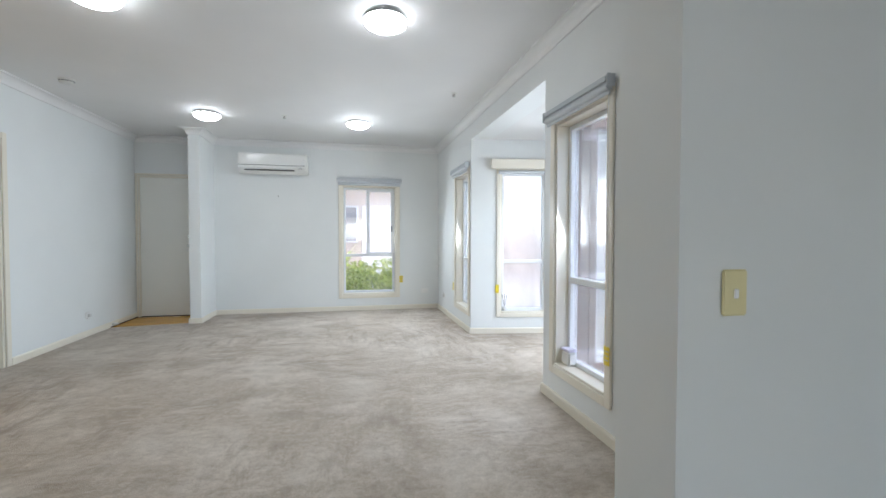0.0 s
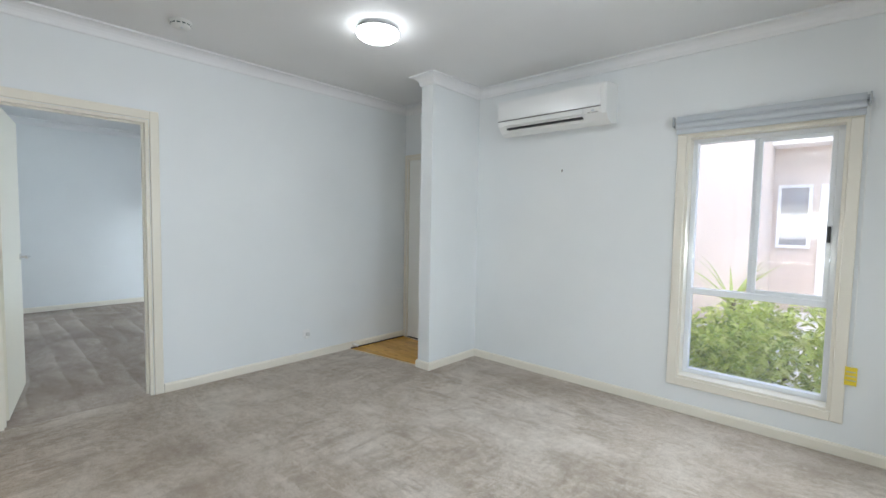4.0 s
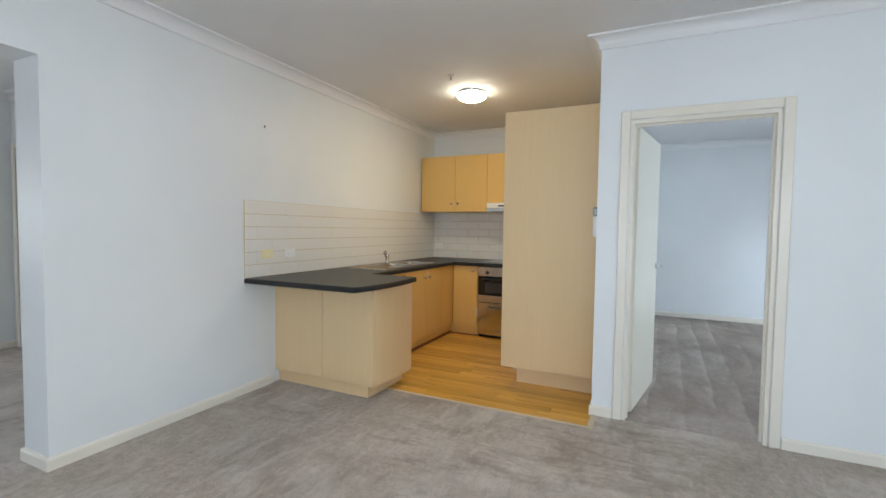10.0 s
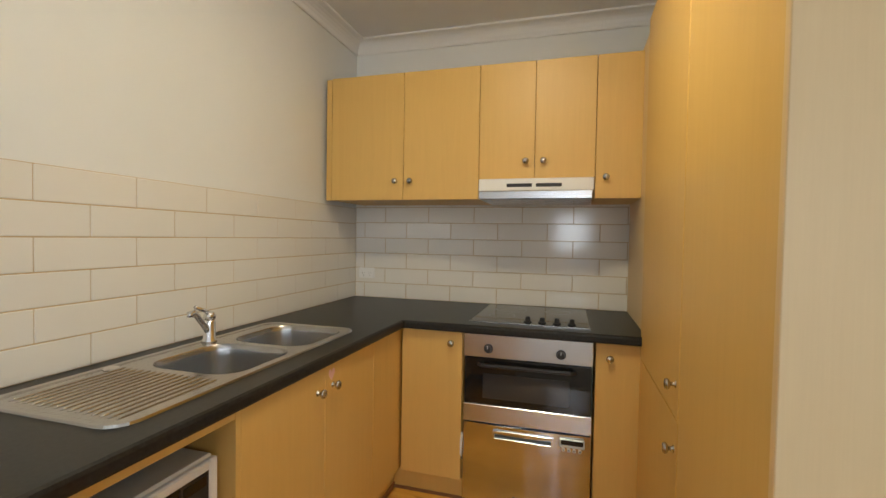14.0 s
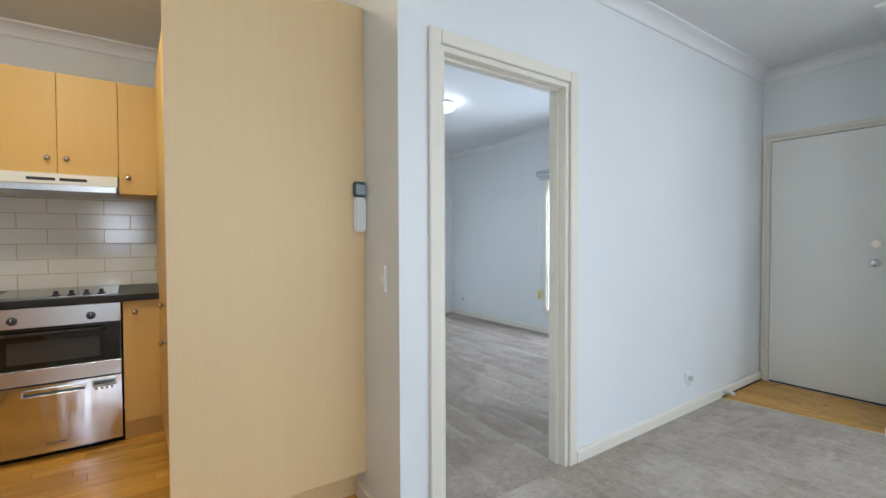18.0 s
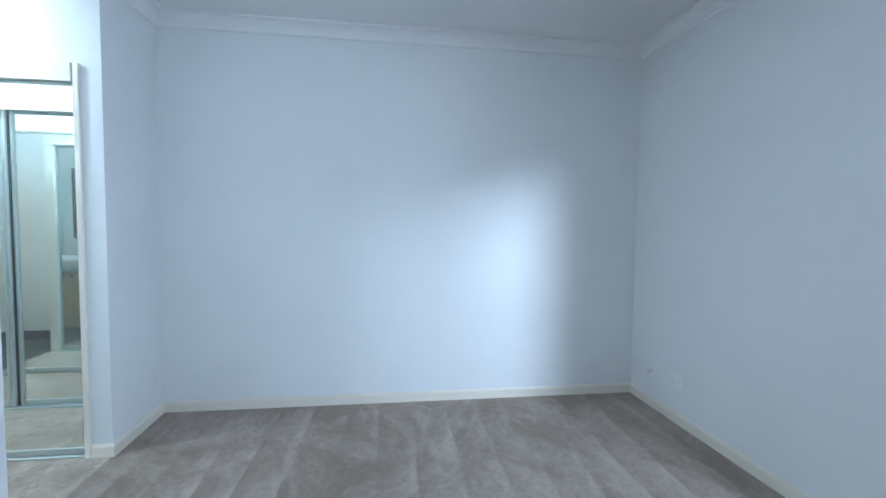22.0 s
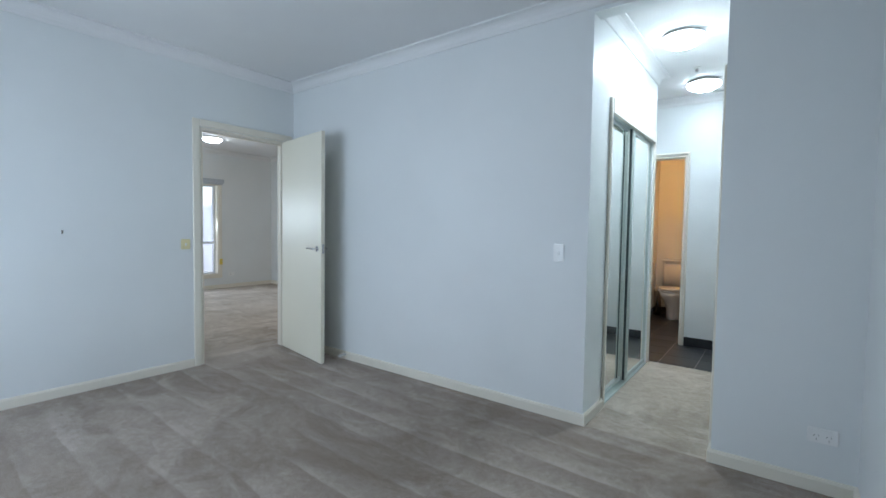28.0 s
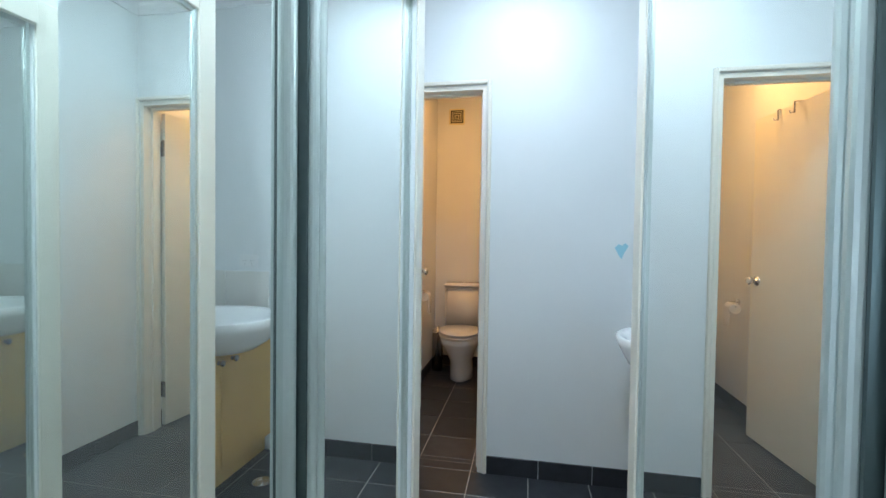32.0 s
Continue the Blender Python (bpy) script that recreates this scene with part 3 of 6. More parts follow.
# cornices and skirtings
cornice([(2.07, 0), (-2.43, 0)][::-1] + [(4.48, 0), (4.48, 6.06), (1.06, 6.06), (1.06, 5.40), (0.92, 5.40), (0.92, 6.06), (0, 6.06), (0, 2.485), (-2.43, 2.485)][0:] , True)
cornice([(-0.11, 6.0), (-4.40, 6.0), (-4.40, 2.60), (-0.11, 2.60)], True)
cornice([(-3.825, 2.485), (-3.825, 0.86), (-4.68, 0.86), (-4.68, -0.02), (-2.62, -0.02), (-2.62, 0.86), (-3.137, 0.86), (-3.137, 2.485)])
cornice([(4.48, -0.25), (0.98, -0.25), (0.98, -3.2), (1.70, -3.2), (1.70, -5.2), (4.48, -5.2)], True)
skirting([(0.56, 0), (2.08, 0), (2.08, -0.25), (0.98, -0.25), (0.98, -2.26)])
skirting([(0.98, -3.2), (1.70, -3.2), (1.70, -5.2), (4.48, -5.2), (4.48, -0.25), (3.81, -0.25), (3.81, 0), (4.48, 0)] + BAY[::-1] + [(4.48, 6.06), (1.06, 6.06), (1.06, 5.40), (0.92, 5.40), (0.92, 6.06)])
skirting([(0, 6.06), (0, 3.585)])
skirting([(0, 2.622), (0, 2.485), (-0.40, 2.485)])
skirting([(-0.11, 3.585), (-0.11, 6.0), (-4.40, 6.0), (-4.40, 2.60), (-3.825, 2.60), (-3.825, 2.50)])
skirting([(-3.137, 2.25), (-3.137, 2.60), (-0.11, 2.60)])

# ---- windows ----


def rect_frame(bm, u0, u1, z0, z1, w, v0, v1, bev=0.003):
    """Four bars round an opening, butted end to end."""
    box(bm, u0, v0, z0, u0 + w, v1, z1, bev)
    box(bm, u1 - w, v0, z0, u1, v1, z1, bev)
    box(bm, u0 + w, v0, z0, u1 - w, v1, z0 + w, bev)
    box(bm, u0 + w, v0, z1 - w, u1 - w, v1, z1, bev)
    return bm


def window(name, p0, p1, u0, u1, z0, z1, label, halves=1, slide=False, depth=0.12, rail=0.88, arch=0.06, sides=(1, 1), upper=None, lower=None):
    """A white aluminium window in a cream timber reveal with architraves."""
    m, _ = line_frame(p0, p1)
    upper, lower = upper or M_GLASS, lower or upper or M_GLASS
    e = empty(name, m, label, "window", kind="structure")
    lo = z0 - arch
    b = bmesh.new()
    if sides[0]:
        box(b, u0 - arch, 0.0, lo, u0, 0.018, z1, 0.004)
    if sides[1]:
        box(b, u1, 0.0, lo, u1 + arch, 0.018, z1, 0.004)
    box(b, u0, 0.0, lo, u1, 0.018, z0, 0.004)
    box(b, u0 - arch, 0.0, z1, u1 + arch, 0.018, z1 + arch, 0.004)
    part("architrave", b, M_TRIM, e, "cream painted architrave")
    b = bmesh.new()
    d = -depth
    box(b, u0 - 0.001, d, z0, u0 + 0.018, 0.001, z1)
    box(b, u1 - 0.018, d, z0, u1 + 0.001, 0.001, z1)
    box(b, u0 + 0.018, d, z1 - 0.018, u1 - 0.018, 0.001, z1 + 0.001)
    part("reveal", b, M_TRIM, e)
    part("window_sill", bx(u0 + 0.018, d, z0 - 0.001, u1 - 0.018, 0.012, z0 + 0.02, 0.004), M_TRIM, e)
    a0, a1, b0, b1 = u0 + 0.018, u1 - 0.018, z0 + 0.02, z1 - 0.018
    part("window_frame", rect_frame(bmesh.new(), a0, a1, b0, b1, 0.032, d - 0.03, d + 0.03), M_ALU, e)
    part("transom", bx(a0 + 0.032, d - 0.028, rail - 0.022, a1 - 0.032, d + 0.034, rail + 0.022, 0.004), M_ALU, e)
    i0, i1, j0, j1 = a0 + 0.032, a1 - 0.032, b0 + 0.032, b1 - 0.032
    n = halves
    for k in range(n):
        s0, s1 = i0 + (i1 - i0) * k / n, i0 + (i1 - i0) * (k + 1) / n
        if k:
            part("mullion", bx(s0 - 0.017, d - 0.026, rail + 0.022, s0 + 0.017, d + 0.026, j1, 0.003), M_ALU, e)
            part("mullion", bx(s0 - 0.017, d - 0.026, j0, s0 + 0.017, d + 0.026, rail - 0.022, 0.003), M_ALU, e)
        for q0, q1 in ((j0, rail - 0.022), (rail + 0.022, j1)):
            g0, g1 = s0 + (0.017 if k else 0), s1 - (0.017 if k < n - 1 else 0)
            sash = slide and q0 > rail
            if sash:
                half = (g0 + g1) / 2
                part("sash", rect_frame(bmesh.new(), g0, half + 0.02, q0, q1, 0.026, d - 0.002, d + 0.022, 0.003), M_ALU, e)
                part("mullion", bx(half + 0.02, d - 0.024, q0, half + 0.045, d - 0.002, q1, 0.003), M_ALU, e)
                part("latch", bx(g0 + 0.004, d + 0.022, 1.26, g0 + 0.022, d + 0.036, 1.36, 0.003), M_BLACK, e, "black sash latch")
                p = part("pane", bx(g0 + 0.026, d + 0.008, q0 + 0.026, half - 0.006, d + 0.012, q1 - 0.026), M_GLASS, e)
                p.visible_shadow = False
                p = part("pane", bx(half + 0.045, d - 0.014, q0, g1, d - 0.010, q1), M_GLASS, e)
                p.visible_shadow = False
            else:
                p = part("pane", bx(g0, d - 0.004, q0, g1, d, q1), upper if q0 > rail else lower, e)
                p.visible_shadow = False
    return e


W1 = ((4.72, 6.06), (-0.11, 6.06))
window("window_1", *W1, 0.94, 1.79, 0.255, 1.985, "tall white aluminium window with sliding upper sash", slide=True)
W2 = ((4.48, 4.04), (4.48, 6.06))
window("window_2", *W2, 0.09, 0.75, 0.265, 1.985, "narrow tall white aluminium window", sides=(1, 1), arch=0.058)
W3 = ((4.48, -0.25), (4.48, 1.96))
window("window_3", *W3, 1.36, 2.02, 0.265, 1.985, "narrow tall white aluminium window with cream architrave", upper=M_GLASSSIDE)
BW = [(BAY[1], BAY[0], 0.04, 0.62), (BAY[2], BAY[1], 0.06, 0.81), (BAY[3], BAY[2], 0.08, 0.56), (BAY[4], BAY[3], 0.06, 0.81), (BAY[5], BAY[4], 0.36, 0.94)]
for k, (a, b, c, d) in enumerate(BW):
    window(f"window_{4 + k if k < 4 else 11}", a, b, c, d, 0.25, 1.985, "bay window pane with cream architrave", depth=0.08, arch=0.055 if k else 0.05, sides=(0, 1) if k == 0 else (1, 1), upper=M_GLASSBAY if k < 4 else M_GLASSSIDE)
WB = ((-0.11, 6.0), (-4.64, 6.0))
window("window_8", *WB, 0.45, 2.25, 0.30, 1.985, "wide white aluminium bedroom window in four panes", halves=2, upper=M_GLASSBED, lower=M_GLASSBEDLOW)
window("window_9", (4.48, -5.2), (4.48, -0.25), 1.2, 2.4, 0.4, 2.0, "white aluminium window", halves=2)
# unseen opening added for the lamp that lights the south-facing wall end
window("window_10", (1.58, -5.2), (4.72, -5.2), 0.72, 2.32, 0.4, 2.0, "white aluminium window", halves=2, depth=0.06)


def roller_blind(p0, p1, u0, u1, z, tag_u, tag_z, label, drop=0.025):
    """A rolled-up blind above a window with its chain and yellow tag."""
    m, _ = line_frame(p0, p1)
    e = empty("roller_blind", m, label, "blind", "roller blinds")
    w = u1 - u0
    rot = Matrix.Rotation(radians(90), 4, "Y")
    part("cassette", bx(u0 + 0.006, 0.019, z, u1 - 0.006, 0.07, z + 0.05, 0.012, 2), M_BLINDTUBE, e)
    part("roll", cyl(bmesh.new(), 0.021, w - 0.03, Matrix.Translation((u0 + w / 2, 0.046, z - 0.014)) @ rot, 18), M_BLINDGREY, e, smooth=False)
    part("bottom_rail", bx(u0 + 0.016, 0.035, z - 0.045 - drop, u1 - 0.016, 0.047, z - 0.02 - drop, 0.004), M_BLINDGREY, e)
    part("fabric", bx(u0 + 0.016, 0.040, z - 0.022 - drop, u1 - 0.016, 0.042, z - 0.01), M_BLINDGREY, e)
    for u in (u0, u1):
        part("end_cap", bx(u - 0.003, 0.019, z - 0.02, u + 0.006, 0.071, z + 0.051, 0.003), M_BLINDTUBE, e)
    part("chain", tube(bmesh.new(), [(tag_u, 0.03, z), (tag_u, 0.026, (z + tag_z) / 2), (tag_u, 0.024, tag_z + 0.04)], 0.0022, 6), M_WHITEPLASTIC, e)
    t = part("safety_tag", bx(tag_u - 0.027, 0.022, tag_z - 0.062, tag_u + 0.027, 0.025, tag_z + 0.045), M_YELLOW, e, "yellow warning tag with grey bars")
    for k in range(3):
        part("printed_bar", bx(tag_u - 0.022, 0.0252, tag_z - 0.035 + 0.025 * k, tag_u + 0.022, 0.0262, tag_z - 0.030 + 0.025 * k), M_BLINDTUBE, t)
    return e


roller_blind(*W1, 0.86, 1.87, 2.06, 0.86, 0.50, "rolled-up grey roller blind above the tall window")
roller_blind(*W2, 0.03, 0.81, 2.045, 0.83, 0.50, "rolled-up grey roller blind above the narrow window")
roller_blind(*W3, 1.28, 2.10, 2.03, 1.325, 0.52, "rolled-up grey roller blind above the narrow window", 0.01)
roller_blind(*WB, 0.36, 2.37, 2.05, 2.36, 0.50, "long rolled-up grey roller blind above the bedroom window")
# cream pelmet that follows the bay
e = empty("bay_pelmet", Matrix(), "cream timber pelmet along the bay windows", "pelmet")
for k in range(4):
    b = sweep(bmesh.new(), [(0, 2.0), (0.085, 2.0), (0.085, 2.115), (0, 2.115)], [BAY[4], BAY[3], BAY[2], BAY[1], (4.72, 4.003)])
    fs = b.faces[:]
    keep = fs[4 * k:4 * k + 4] + ([fs[16]] if k == 0 else []) + ([fs[17]] if k == 3 else [])
    bmesh.ops.delete(b, geom=[f_ for f_ in fs if f_ not in keep], context="FACES")
    part("board", b, M_TRIM, e)
m, _w = line_frame(BAY[1], BAY[0])
e = empty("roller_blind", m, "rolled blind under the bay pelmet with yellow tag", "blind", "roller blinds")
part("roll", cyl(bmesh.new(), 0.022, 0.60, Matrix.Translation((0.35, 0.05, 1.962)) @ Matrix.Rotation(radians(90), 4, "Y"), 16), M_BLINDGREY, e)
part("chain", tube(bmesh.new(), [(0.66, 0.03, 1.96), (0.66, 0.024, 0.6)], 0.0022, 6), M_WHITEPLASTIC, e)
part("safety_tag", bx(0.638, 0.022, 0.50, 0.682, 0.025, 0.60), M_YELLOW, e, "yellow warning tag")
m, _w = line_frame(BAY[2], BAY[1])
e = empty("roller_blind", m, "rolled blind under the bay pelmet", "blind", "roller blinds")
part("roll", cyl(bmesh.new(), 0.022, 0.76, Matrix.Translation((0.435, 0.05, 1.962)) @ Matrix.Rotation(radians(90), 4, "Y"), 16), M_BLINDGREY, e)

# ---- doors ----


def hinge(parent, u, v, z):
    b = cyl(bmesh.new(), 0.007, 0.1, Matrix.Translation((u, v, z)), 10)
    box(b, u - 0.03, v - 0.003, z - 0.05, u + 0.03, v - 0.001, z + 0.05)
    return part("hinge", b, M_NICKEL, parent, "steel butt hinge")


def lever(parent, u, v, z, out, along):
    """A rose, a neck and a lever that points along u."""
    b = cyl(bmesh.new(), 0.025, 0.008, Matrix.Translation((u, v + out * 0.004, z)) @ Matrix.Rotation(radians(90), 4, "X"), 20)
    cyl(b, 0.009, 0.05, Matrix.Translation((u, v + out * 0.03, z)) @ Matrix.Rotation(radians(90), 4, "X"), 12)
    tube(b, [(u, v + out * 0.052, z), (u + along * 0.05, v + out * 0.054, z + 0.002), (u + along * 0.11, v + out * 0.048, z)], 0.009, 10)
    return part("door_handle", b, M_CHROME, parent, "chrome lever handle")


def door_lining(name, p0, p1, u0, u1, z1, thick, label, both=True, arch=0.065):
    m, _ = line_frame(p0, p1)
    e = empty(name, m, label, "door frame", kind="structure")
    for v0, v1 in ((0.0, 0.018), (-thick - 0.018, -thick)) if both else ((0.0, 0.018),):
        b = bmesh.new()
        box(b, u0 - arch, v0, 0, u0 - 0.005, v1, z1 + arch, 0.005)
        box(b, u1 + 0.005, v0, 0, u1 + arch, v1, z1 + arch, 0.005)
        box(b, u0 - 0.005, v0, z1 + 0.005, u1 + 0.005, v1, z1 + arch, 0.005)
        part("architrave", b, M_TRIM, e)
    b = bmesh.new()
    box(b, u0 - 0.002, -thick - 0.002, 0, u0 + 0.02, 0.002, z1)
    box(b, u1 - 0.02, -thick - 0.002, 0, u1 + 0.002, 0.002, z1)
    box(b, u0 + 0.02, -thick - 0.002, z1 - 0.02, u1 - 0.02, 0.002, z1 + 0.002)
    part("jamb", b, M_TRIM, e)
    b = bmesh.new()
    box(b, u0 + 0.02, -thick + 0.04, 0, u0 + 0.032, -thick + 0.065, z1 - 0.02)
    box(b, u1 - 0.032, -thick + 0.04, 0, u1 - 0.02, -thick + 0.065, z1 - 0.02)
    box(b, u0 + 0.032, -thick + 0.04, z1 - 0.032, u1 - 0.032, -thick + 0.065, z1 - 0.02)
    part("door_stop", b, M_TRIM, e)
    return e


def leaf(name, m, w, h, label, hinge_side=1, levers=(1, -1), z0=0.012, material=None):
    """A flush door; local x runs from the hinge edge, y is its thickness."""
    e = empty(name, m, label, "door", kind="structure")
    part("door_panel", bx(0, -0.0175, z0, w, 0.0175, h, 0.002), material or M_DOOR, e)
    for s in levers:
        lever(e, w - 0.065, 0.0175 * s, 1.02, s, -1)
    part("latch_plate", bx(w - 0.001, -0.011, 0.98, w + 0.0015, 0.011, 1.06), M_NICKEL, e)
    for z in (0.24, 1.78) if hinge_side else ():
        hinge(e, 0.0, 0.022 * hinge_side, z)
    return e


door_lining("door_frame_1", (0, 6.06), (0, 2.485), 2.545, 3.37, 2.045, 0.11, "cream architrave and jamb of the bedroom doorway")
tagged(link("strike_plate", bx(-0.085, 3.4925, 0.97, -0.045, 3.4955, 1.07, 0.001), M_NICKEL), "steel strike plate let into the door jamb", "strike plate")
leaf("door_1", pose(-0.132, 2.722, 0, 0, 0, 180 - 10.0), 0.80, 2.035, "white flush door standing open into the bedroom", 1)
door_lining("door_frame_2", *W1, 3.86, 4.68, 2.06, 0.10, "cream frame of the closed entry door", both=False, arch=0.035)
d2 = leaf("door_2", pose(0.062, 6.085, 0, 0, 0, 0), 0.775, 2.035, "closed white flush entry door", 0, levers=(), material=M_ENTRY)
part("door_knob", lathe(bmesh.new(), [(0.03, 0), (0.03, 0.006), (0.012, 0.010), (0.012, 0.03), (0.026, 0.04), (0.028, 0.055), (0.018, 0.066), (0, 0.068)], Matrix.Translation((0.66, -0.0175, 1.04)) @ Matrix.Rotation(radians(90), 4, "X"), 24), M_CHROME, d2, "round chrome knob", True)
part("deadlock", cyl(bmesh.new(), 0.028, 0.02, Matrix.Translation((0.66, -0.028, 1.18)) @ Matrix.Rotation(radians(90), 4, "X"), 20), M_CHROME, d2, "round chrome deadlock")
door_lining("door_frame_3", (0.98, -0.25), (0.98, -3.2), 2.08, 2.86, 2.06, 0.12, "cream frame of the hall door")
leaf("door_3", pose(0.905, -3.088, 0, 0, 0, 91), 0.735, 2.035, "white flush door set back in its frame", -1, levers=())
door_lining("door_frame_4", (-4.95, -0.02), (-2.62, -0.02), 1.68, 2.31, 2.03, 0.12, "white painted frame of the toilet doorway", both=False, arch=0.028)
d4 = leaf("door_4", pose(-2.668, -0.155, 0, 0, 0, -96), 0.66, 2.0, "cream flush door open against the toilet wall", 1, levers=())
for s in (1, -1):
    part("door_knob", lathe(bmesh.new(), [(0.03, 0), (0.03, 0.005), (0.011, 0.008), (0.011, 0.026), (0.024, 0.036), (0.026, 0.05), (0.016, 0.06), (0, 0.062)], Matrix.Translation((0.595, 0.0175 * s, 1.0)) @ Matrix.Rotation(radians(-90 * s), 4, "X"), 20), M_CHROME, d4, "round chrome knob", True)
for z in (0.24, 1.78):
    part("hinge_leaf", bx(-0.003, -0.016, z - 0.05, -0.0005, 0.016, z + 0.05), M_NICKEL, d4)

# ---- ceiling fittings ----

RIMS = {M_DOME.name: M_DOMERIM, M_DOMEWARM.name: M_DOMERIMWARM, M_DOMEBRIGHT.name: M_DOMERIMBRIGHT, M_DOMEBATH.name: M_DOMERIMBRIGHT, M_DOMETOILET.name: M_DOMERIMAMBER}


def dome_light(x, y, material, label, r=0.142, group="ceiling lights"):
    e = empty("ceiling_light", pose(x, y, CEIL), label, "ceiling light", group)
    part("base_plate", lathe(bmesh.new(), [(r * 0.6, 0), (r * 0.6, -0.022), (r * 0.985, -0.026), (r * 0.985, -0.034), (0, -0.034)], n=32), M_WHITEPLASTIC, e)
    prof = [(r * 0.995, -0.0335), (r, -0.040)] + [(r * math.cos(radians(a)), -0.040 - 0.056 * math.sin(radians(a))) for a in (12, 25, 40, 55, 70, 82)] + [(0, -0.096)]
    rim = RIMS[material.name]
    d = part("diffuser", lathe(bmesh.new(), prof[:6], n=32), rim, e, "frosted glass dome", True)
    part("lit_centre", lathe(bmesh.new(), prof[5:], n=32), material, d, "bright middle of the frosted glass", True)
    for a in (20, 140, 260):
        m = Matrix.Rotation(radians(a), 4, "Z")
        b = tube(bmesh.new(), [m @ Vector((r * 0.55, 0, -0.006)), m @ Vector((r + 0.008, 0, -0.026)), m @ Vector((r + 0.006, 0, -0.056))], 0.004, 8)
        part("clip", b, M_CHROME, e, "small chrome clip")
    return e


for x, y in ((1.42, 4.49), (3.15, 4.56), (1.58, 1.82), (3.27, 1.79)):
    dome_light(x, y, M_DOME, "round frosted glass oyster ceiling light, switched on")
dome_light(-0.77, 1.22, M_DOMEWARM, "round frosted oyster light over the kitchen, switched on")
dome_light(-2.22, 4.25, M_DOME, "round frosted glass oyster ceiling light, switched on")
dome_light(-3.466, 1.70, M_DOMEBRIGHT, "round frosted oyster light between the wardrobes, switched on")
dome_light(-3.455, 0.49, M_DOMEBATH, "round frosted oyster light in the bathroom, switched on")
dome_light(-3.0, -0.8, M_DOMETOILET, "round warm oyster light in the toilet, switched on")


def smoke_alarm(x, y):
    e = empty("smoke_alarm", pose(x, y, CEIL), "white round smoke alarm on the ceiling", "smoke alarm", "smoke alarms")
    part("base", lathe(bmesh.new(), [(0, 0), (0.065, 0), (0.066, -0.012), (0.062, -0.016)], n=28), M_ALARM, e)
    part("cover", lathe(bmesh.new(), [(0.060, -0.014), (0.058, -0.03), (0.05, -0.04), (0.02, -0.043), (0, -0.043)], n=28), M_ALARM, e, "", True)
    for k in range(12):
        m = Matrix.Rotation(radians(30 * k), 4, "Z")
        part("vent_slot", bx(0.0575, -0.010, -0.027, 0.0600, 0.010, -0.019), M_DARKMETAL, e).data.transform(m)
    part("test_button", cyl(bmesh.new(), 0.008, 0.004, Matrix.Translation((0.02, 0, -0.044)), 12), M_BLINDGREY, e)
    return e


smoke_alarm(0.49, 3.59)
smoke_alarm(-1.82, 5.60)


def sprinkler(x, y):
    e = empty("fire_sprinkler", pose(x, y, CEIL), "small chrome fire sprinkler head", "sprinkler", "sprinklers")
    part("escutcheon", lathe(bmesh.new(), [(0, 0), (0.03, 0), (0.026, -0.006), (0.01, -0.01), (0, -0.01)], n=18), M_ALARM, e)
    part("body", cyl(bmesh.new(), 0.006, 0.03, Matrix.Translation((0, 0, -0.024)), 10), M_NICKEL, e)
    for q in (-1, 1):
        part("yoke_arm", tube(bmesh.new(), [(q * 0.006, 0, -0.012), (q * 0.013, 0, -0.022), (q * 0.011, 0, -0.034), (q * 0.003, 0, -0.040)], 0.0025, 6), M_NICKEL, e)
    part("deflector", cyl(bmesh.new(), 0.013, 0.003, Matrix.Translation((0, 0, -0.04)), 12), M_SILVER, e)
    return e


for x, y in ((2.28, 4.46), (4.07, 3.22), (2.32, 1.02), (-0.28, 1.22), (-3.45, 0.90), (-2.32, 3.72)):
    sprinkler(x, y)

# ---- split air conditioner ----
e = empty("air_conditioner", pose(1.93, 6.06, 2.12), "white wall-mounted split-system air conditioner", "air conditioner")
b = bmesh.new()
sec = [(0, 0.02), (-0.10, 0.0), (-0.155, 0.025), (-0.205, 0.075), (-0.215, 0.11), (-0.21, 0.27), (-0.185, 0.30), (0, 0.31)]
va = [b.verts.new((-0.49, y, z)) for y, z in sec]
vb = [b.verts.new((0.49, y, z)) for y, z in sec]
for i in range(len(sec)):
    j = (i + 1) % len(sec)
    b.faces.new((va[i], va[j], vb[j], vb[i]))
b.faces.new(va)
b.faces.new(vb[::-1])
bmesh.ops.bevel(b, geom=[x for x in b.edges if abs(x.verts[0].co.x) == 0.49 and x.verts[0].co.x == x.verts[1].co.x], offset=0.012, segments=2, affect="EDGES")
part("body", b, M_WHITEPLASTIC, e)
part("front_panel", bx(-0.486, -0.222, 0.124, 0.452, -0.211, 0.292, 0.006, 2), M_GLOSSWHITE, e, "glossy white front panel")
part("panel_gap", bx(-0.486, -0.2175, 0.117, 0.452, -0.2095, 0.123), M_DARKGAP, e, "dark gap under the front panel")
part("end_cover", bx(0.455, -0.221, 0.06, 0.489, -0.205, 0.292, 0.006, 2), M_WHITEPLASTIC, e)
part("louvre", bx(-0.41, -0.212, 0.060, 0.30, -0.150, 0.068, 0.002), M_WHITEPLASTIC, e)
part("louvre", bx(-0.42, -0.2185, 0.074, 0.31, -0.203, 0.112, 0.004), M_WHITEPLASTIC, e)
part("outlet", bx(-0.40, -0.204, 0.043, 0.30, -0.14, 0.058), M_BLACK, e, "dark air outlet slot")
part("receiver_window", cyl(bmesh.new(), 0.012, 0.006, Matrix.Translation((0.39, -0.216, 0.088)) @ Matrix.Rotation(radians(90), 4, "X"), 16), M_BLINDGREY, e)
part("badge", bx(0.35, -0.222, 0.075, 0.43, -0.2145, 0.082), M_NICKEL, e)

# ---- power points and switches ----


